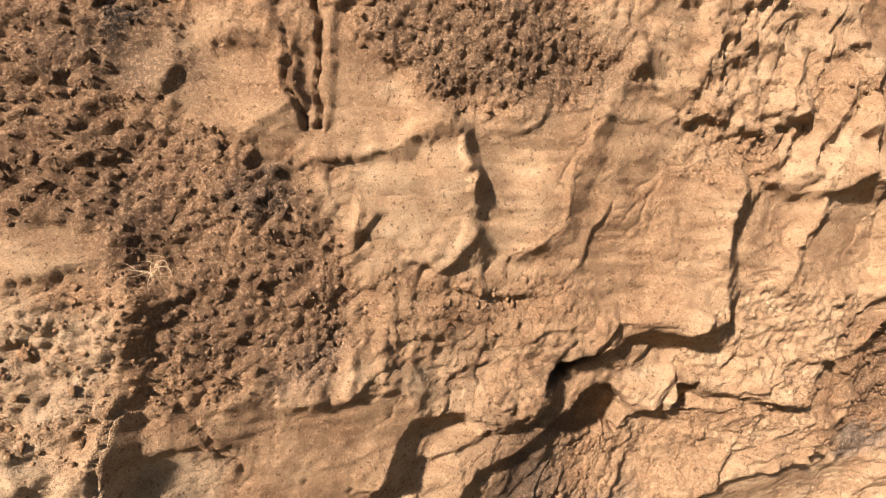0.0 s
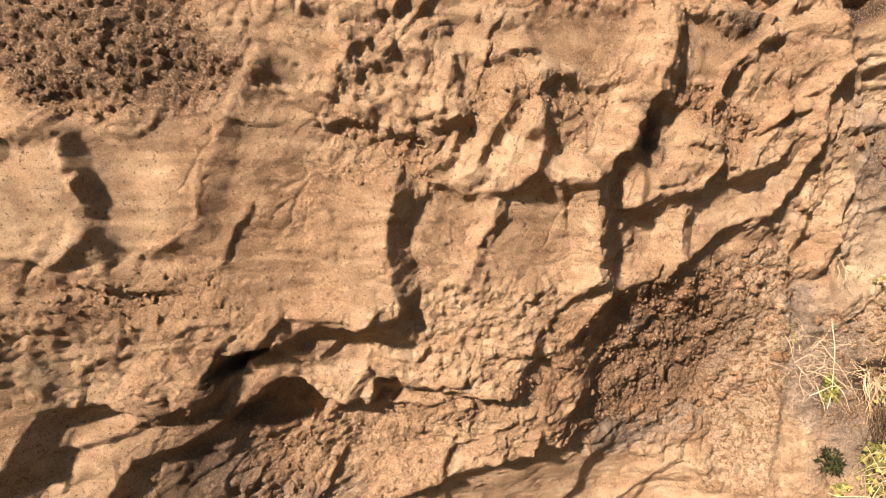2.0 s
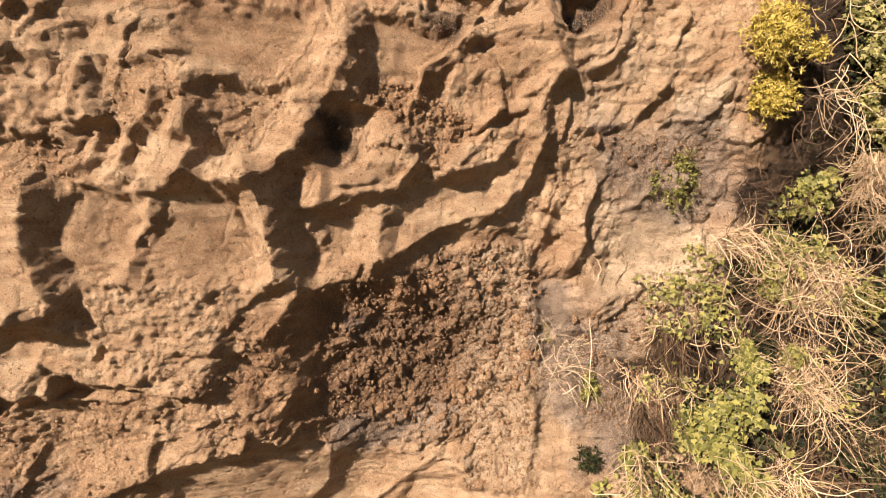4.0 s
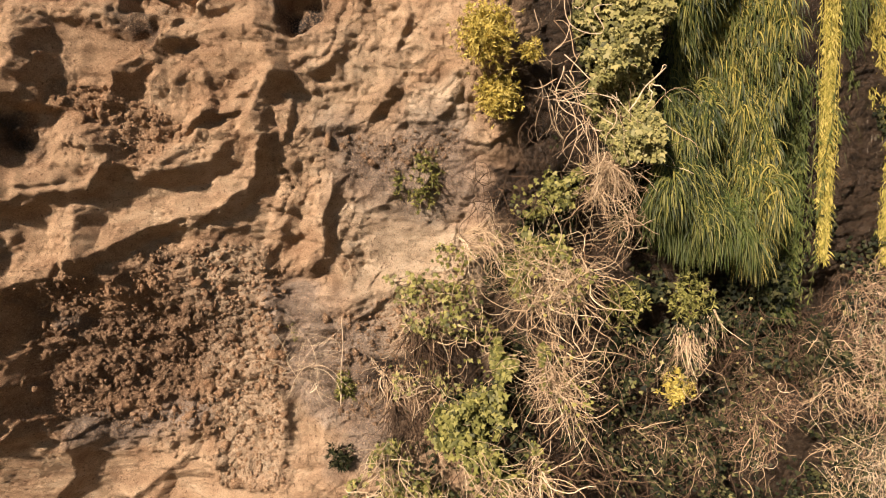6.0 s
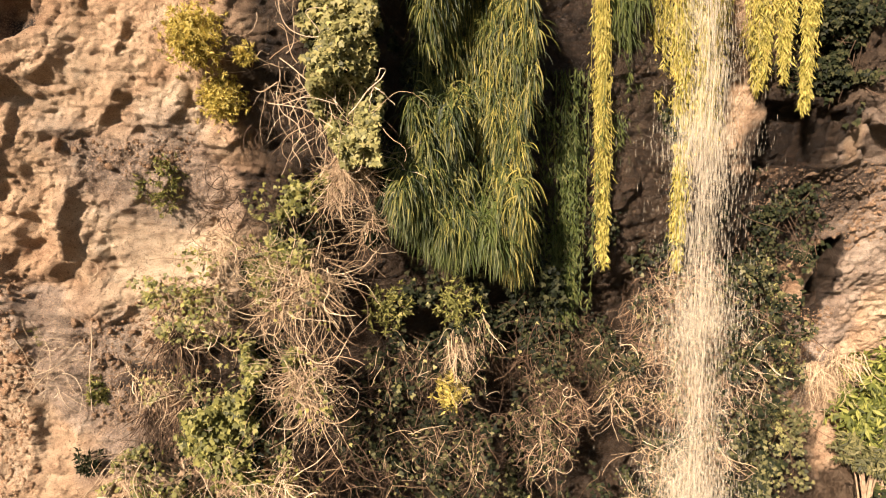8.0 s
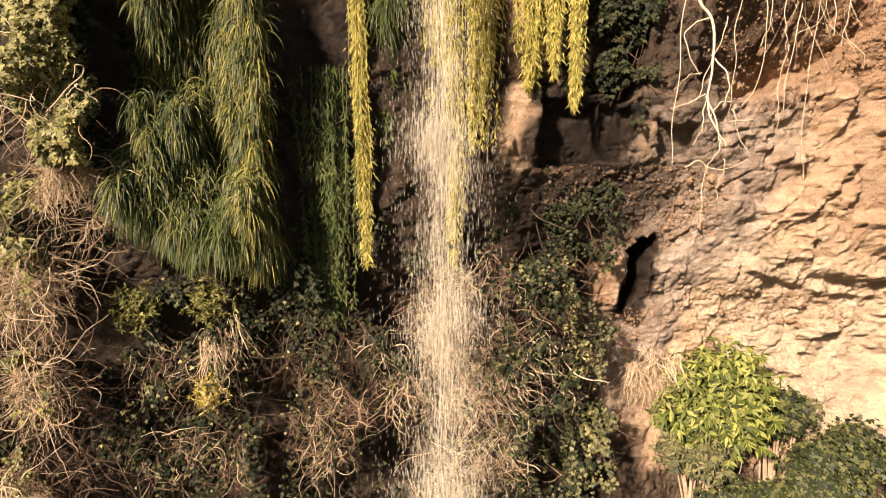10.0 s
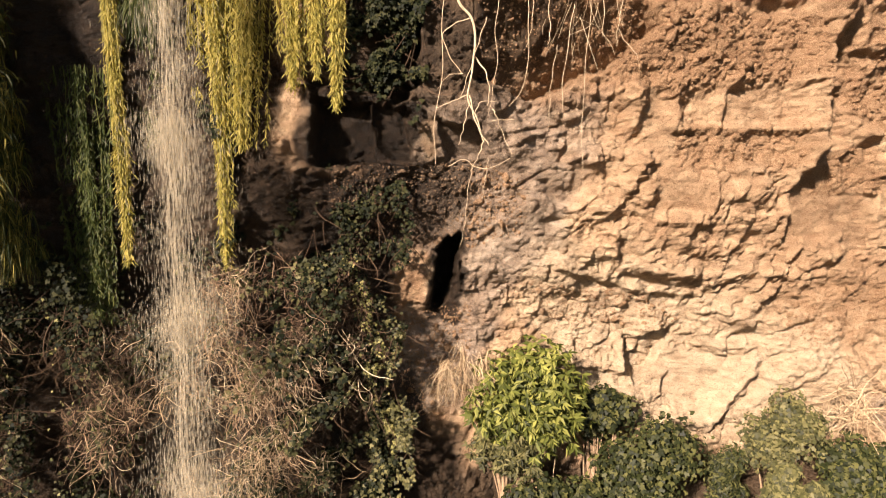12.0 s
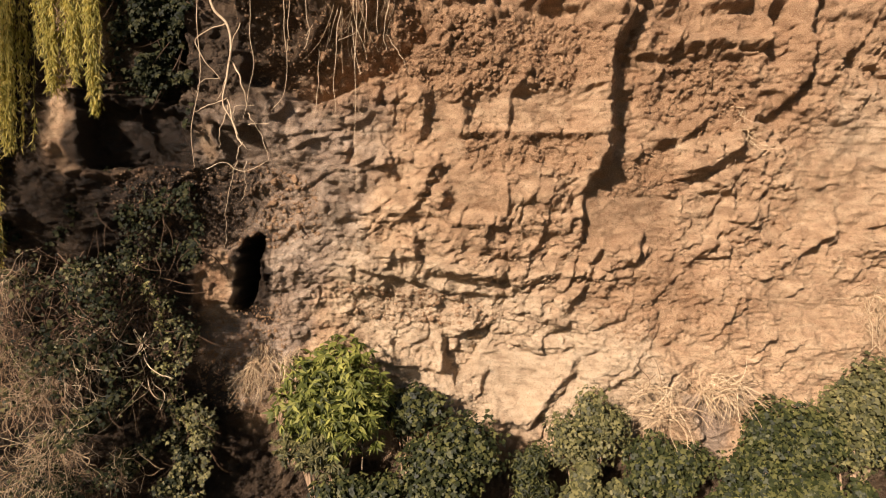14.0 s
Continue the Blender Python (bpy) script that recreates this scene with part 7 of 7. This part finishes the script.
ROOT_SCALE = 1.0
ROOT = plain_material("pale_root", (0.45, 0.33, 0.21), (0.74, 0.60, 0.42), 20.0, 0.8, 0.4, 0.004)
roots("hanging_root_cluster", "pale branching roots hanging in front of the rock", [
    ([(16.69, 7.73, 9.80), (16.70, 7.73, 8.98), (16.88, 7.73, 8.70), (16.93, 7.73, 8.35), (16.89, 7.73, 8.07), (16.84, 7.73, 7.72), (16.94, 7.73, 7.47), (17.04, 7.73, 7.18)], 0.020, 0.006),
    ([(16.91, 7.73, 8.25), (17.05, 7.73, 8.04), (17.11, 7.73, 7.79), (17.09, 7.73, 7.61)], 0.010, 0.004),
    ([(16.86, 7.73, 7.75), (16.96, 7.73, 7.36), (17.10, 7.73, 7.13), (17.15, 7.73, 7.10)], 0.010, 0.003),
    ([(16.85, 7.73, 7.77), (16.64, 7.73, 7.66), (16.43, 7.73, 7.59)], 0.007, 0.003),
    ([(16.86, 7.73, 7.68), (16.79, 7.73, 7.36), (16.73, 7.73, 7.13)], 0.006, 0.003),
    ([(16.92, 7.73, 7.47), (17.00, 7.73, 7.65), (17.22, 7.73, 7.68)], 0.006, 0.003),
    ([(17.15, 7.73, 7.57), (17.25, 7.73, 7.37), (17.41, 7.73, 6.97)], 0.006, 0.002),
    ([(17.14, 7.73, 7.42), (17.29, 7.73, 7.44), (17.43, 7.73, 7.44)], 0.005, 0.003),
    ([(16.59, 7.73, 9.66), (16.55, 7.73, 8.98), (16.50, 7.73, 8.56), (16.53, 7.73, 8.14), (16.45, 7.73, 7.64), (16.41, 7.73, 7.21), (16.44, 7.73, 6.88)], 0.006, 0.003),
    ([(16.86, 7.73, 8.70), (16.68, 7.73, 8.63), (16.52, 7.73, 8.46), (16.62, 7.73, 8.21), (16.78, 7.73, 8.00)], 0.007, 0.004),
    ([(16.78, 7.73, 8.02), (16.61, 7.73, 7.99), (16.45, 7.73, 7.82)], 0.005, 0.002),
    ([(16.59, 7.73, 6.85), (16.79, 7.73, 6.94), (16.94, 7.73, 6.85), (17.12, 7.73, 6.83), (17.38, 7.73, 6.95)], 0.005, 0.003),
    ([(17.21, 7.73, 9.66), (17.23, 7.73, 8.98), (17.18, 7.73, 8.63), (17.21, 7.73, 8.21), (17.15, 7.73, 7.79), (17.10, 7.73, 7.50)], 0.005, 0.002),
    ([(17.07, 7.73, 8.70), (16.91, 7.73, 8.21), (16.75, 7.73, 7.72)], 0.005, 0.003),
    ([(17.05, 7.73, 7.21), (16.98, 7.73, 6.99), (16.88, 7.73, 6.79)], 0.006, 0.002),
    ([(17.10, 7.73, 6.96), (17.07, 7.73, 6.70), (17.03, 7.73, 6.44)], 0.004, 0.002),
    ([(16.90, 7.73, 6.85), (16.83, 7.73, 6.41), (16.81, 7.73, 6.11), (16.75, 7.73, 5.81)], 0.003, 0.002),
])
roots("hanging_vine", "thin dry vine hanging from the overhang", [([(17.64, 7.90, 9.87), (17.60, 7.90, 9.03), (17.61, 7.90, 8.61), (17.59, 7.90, 7.96), (17.39, 7.90, 7.63)], 0.005, 0.003), ([(17.60, 7.90, 8.39), (17.66, 7.90, 8.75), (17.67, 7.90, 9.73)], 0.004, 0.003)])
roots("hanging_vine", "thin leafless vine hanging from the overhang", [([(17.89, 7.90, 9.87), (17.87, 7.90, 9.03), (17.90, 7.90, 8.61), (17.86, 7.90, 8.39)], 0.005, 0.003)])
roots("hanging_vine", "thin leafless vine hanging from the overhang", [([(18.01, 8.10, 8.43), (17.95, 8.10, 7.84), (17.91, 8.10, 7.31)], 0.004, 0.002)])
roots("hanging_vine", "long thin vine hanging in front of pale rock", [([(18.48, 8.30, 10.02), (18.49, 8.30, 9.15), (18.45, 8.30, 8.25), (18.43, 8.30, 7.33), (18.45, 8.30, 6.55)], 0.005, 0.002)])
roots("hanging_vine", "long thin vine hanging in front of pale rock", [([(18.32, 8.30, 10.02), (18.28, 8.30, 9.15), (18.22, 8.30, 8.70), (18.15, 8.30, 8.02), (18.16, 8.30, 7.64)], 0.006, 0.003), ([(18.22, 8.30, 8.62), (18.55, 8.30, 8.85), (18.53, 8.30, 9.73)], 0.004, 0.002)])
roots("hanging_vine", "short dry vines hanging from above", [([(18.94, 8.30, 10.02), (18.92, 8.30, 9.15), (18.85, 8.30, 8.70), (18.88, 8.30, 8.48)], 0.005, 0.003), ([(18.88, 8.30, 8.70), (19.08, 8.30, 8.40), (19.19, 8.30, 8.17)], 0.004, 0.002)])
roots("hanging_vine", "bare vine hanging down grey rock", [([(18.35, 9.30, 3.90), (18.36, 9.30, 3.24), (18.33, 9.30, 2.09), (18.33, 9.30, 1.30)], 0.004, 0.003)])
roots("bare_stem", "single bare stem leaning on the cliff", [([(6.68, 6.45, 4.13), (6.71, 6.45, 4.65), (6.71, 6.45, 5.17), (6.74, 6.45, 5.55), (6.67, 6.45, 5.74)], 0.005, 0.003), ([(6.74, 6.45, 5.55), (6.80, 6.45, 5.74), (6.56, 6.45, 5.93)], 0.004, 0.002)])
roots("bare_stem", "bare curved white stems among ivy", [([(9.69, 6.00, 7.34), (9.91, 6.00, 7.62), (10.05, 6.00, 7.75), (10.02, 6.00, 7.78), (9.96, 6.00, 7.67)], 0.007, 0.004), ([(9.94, 6.00, 7.62), (10.02, 6.00, 7.56), (10.15, 6.00, 7.44)], 0.006, 0.003), ([(9.92, 6.00, 7.62), (9.91, 6.00, 7.48), (9.88, 6.00, 7.34)], 0.005, 0.003)])
roots("bare_stem", "pale bare stems climbing across the cliff", [([(8.98, 5.95, 8.73), (9.09, 5.95, 8.20), (9.42, 5.95, 8.10), (9.31, 5.95, 8.31), (9.53, 5.95, 8.36)], 0.005, 0.003), ([(9.03, 5.95, 7.88), (9.37, 5.95, 7.61), (9.59, 5.95, 7.44), (9.31, 5.95, 7.50), (9.03, 5.95, 7.44)], 0.005, 0.003), ([(8.92, 5.95, 7.44), (9.26, 5.95, 7.39), (9.60, 5.95, 7.17), (9.94, 5.95, 7.06)], 0.005, 0.003), ([(9.03, 5.95, 7.77), (8.98, 5.95, 7.44), (9.20, 5.95, 7.22), (9.32, 5.95, 6.95)], 0.004, 0.003)])

# stones of the crust: single ones, then the crumbled rest
picked, places, sizes, grng = clods(30000, 17)
order = np.argsort(-sizes)
near = order[:300]
for i in near:
    mesh_i = clod_mesh("stone", places[i:i + 1], sizes[i:i + 1] * 1.15, grng, SOOT_SHADE[picked[i, 0], picked[i, 1]][None], RUST_SHADE[picked[i, 0], picked[i, 1]][None])
    stone = new("stone", mesh_i)
    stone.parent = cliff
rest = order[300:]
rubble = new("crumbled_crust", clod_mesh("crumbled_crust", places[rest], sizes[rest], grng, SOOT_SHADE[picked[rest, 0], picked[rest, 1]], RUST_SHADE[picked[rest, 0], picked[rest, 1]]))
rubble.parent = cliff
tagged(rubble, kind="stuff")
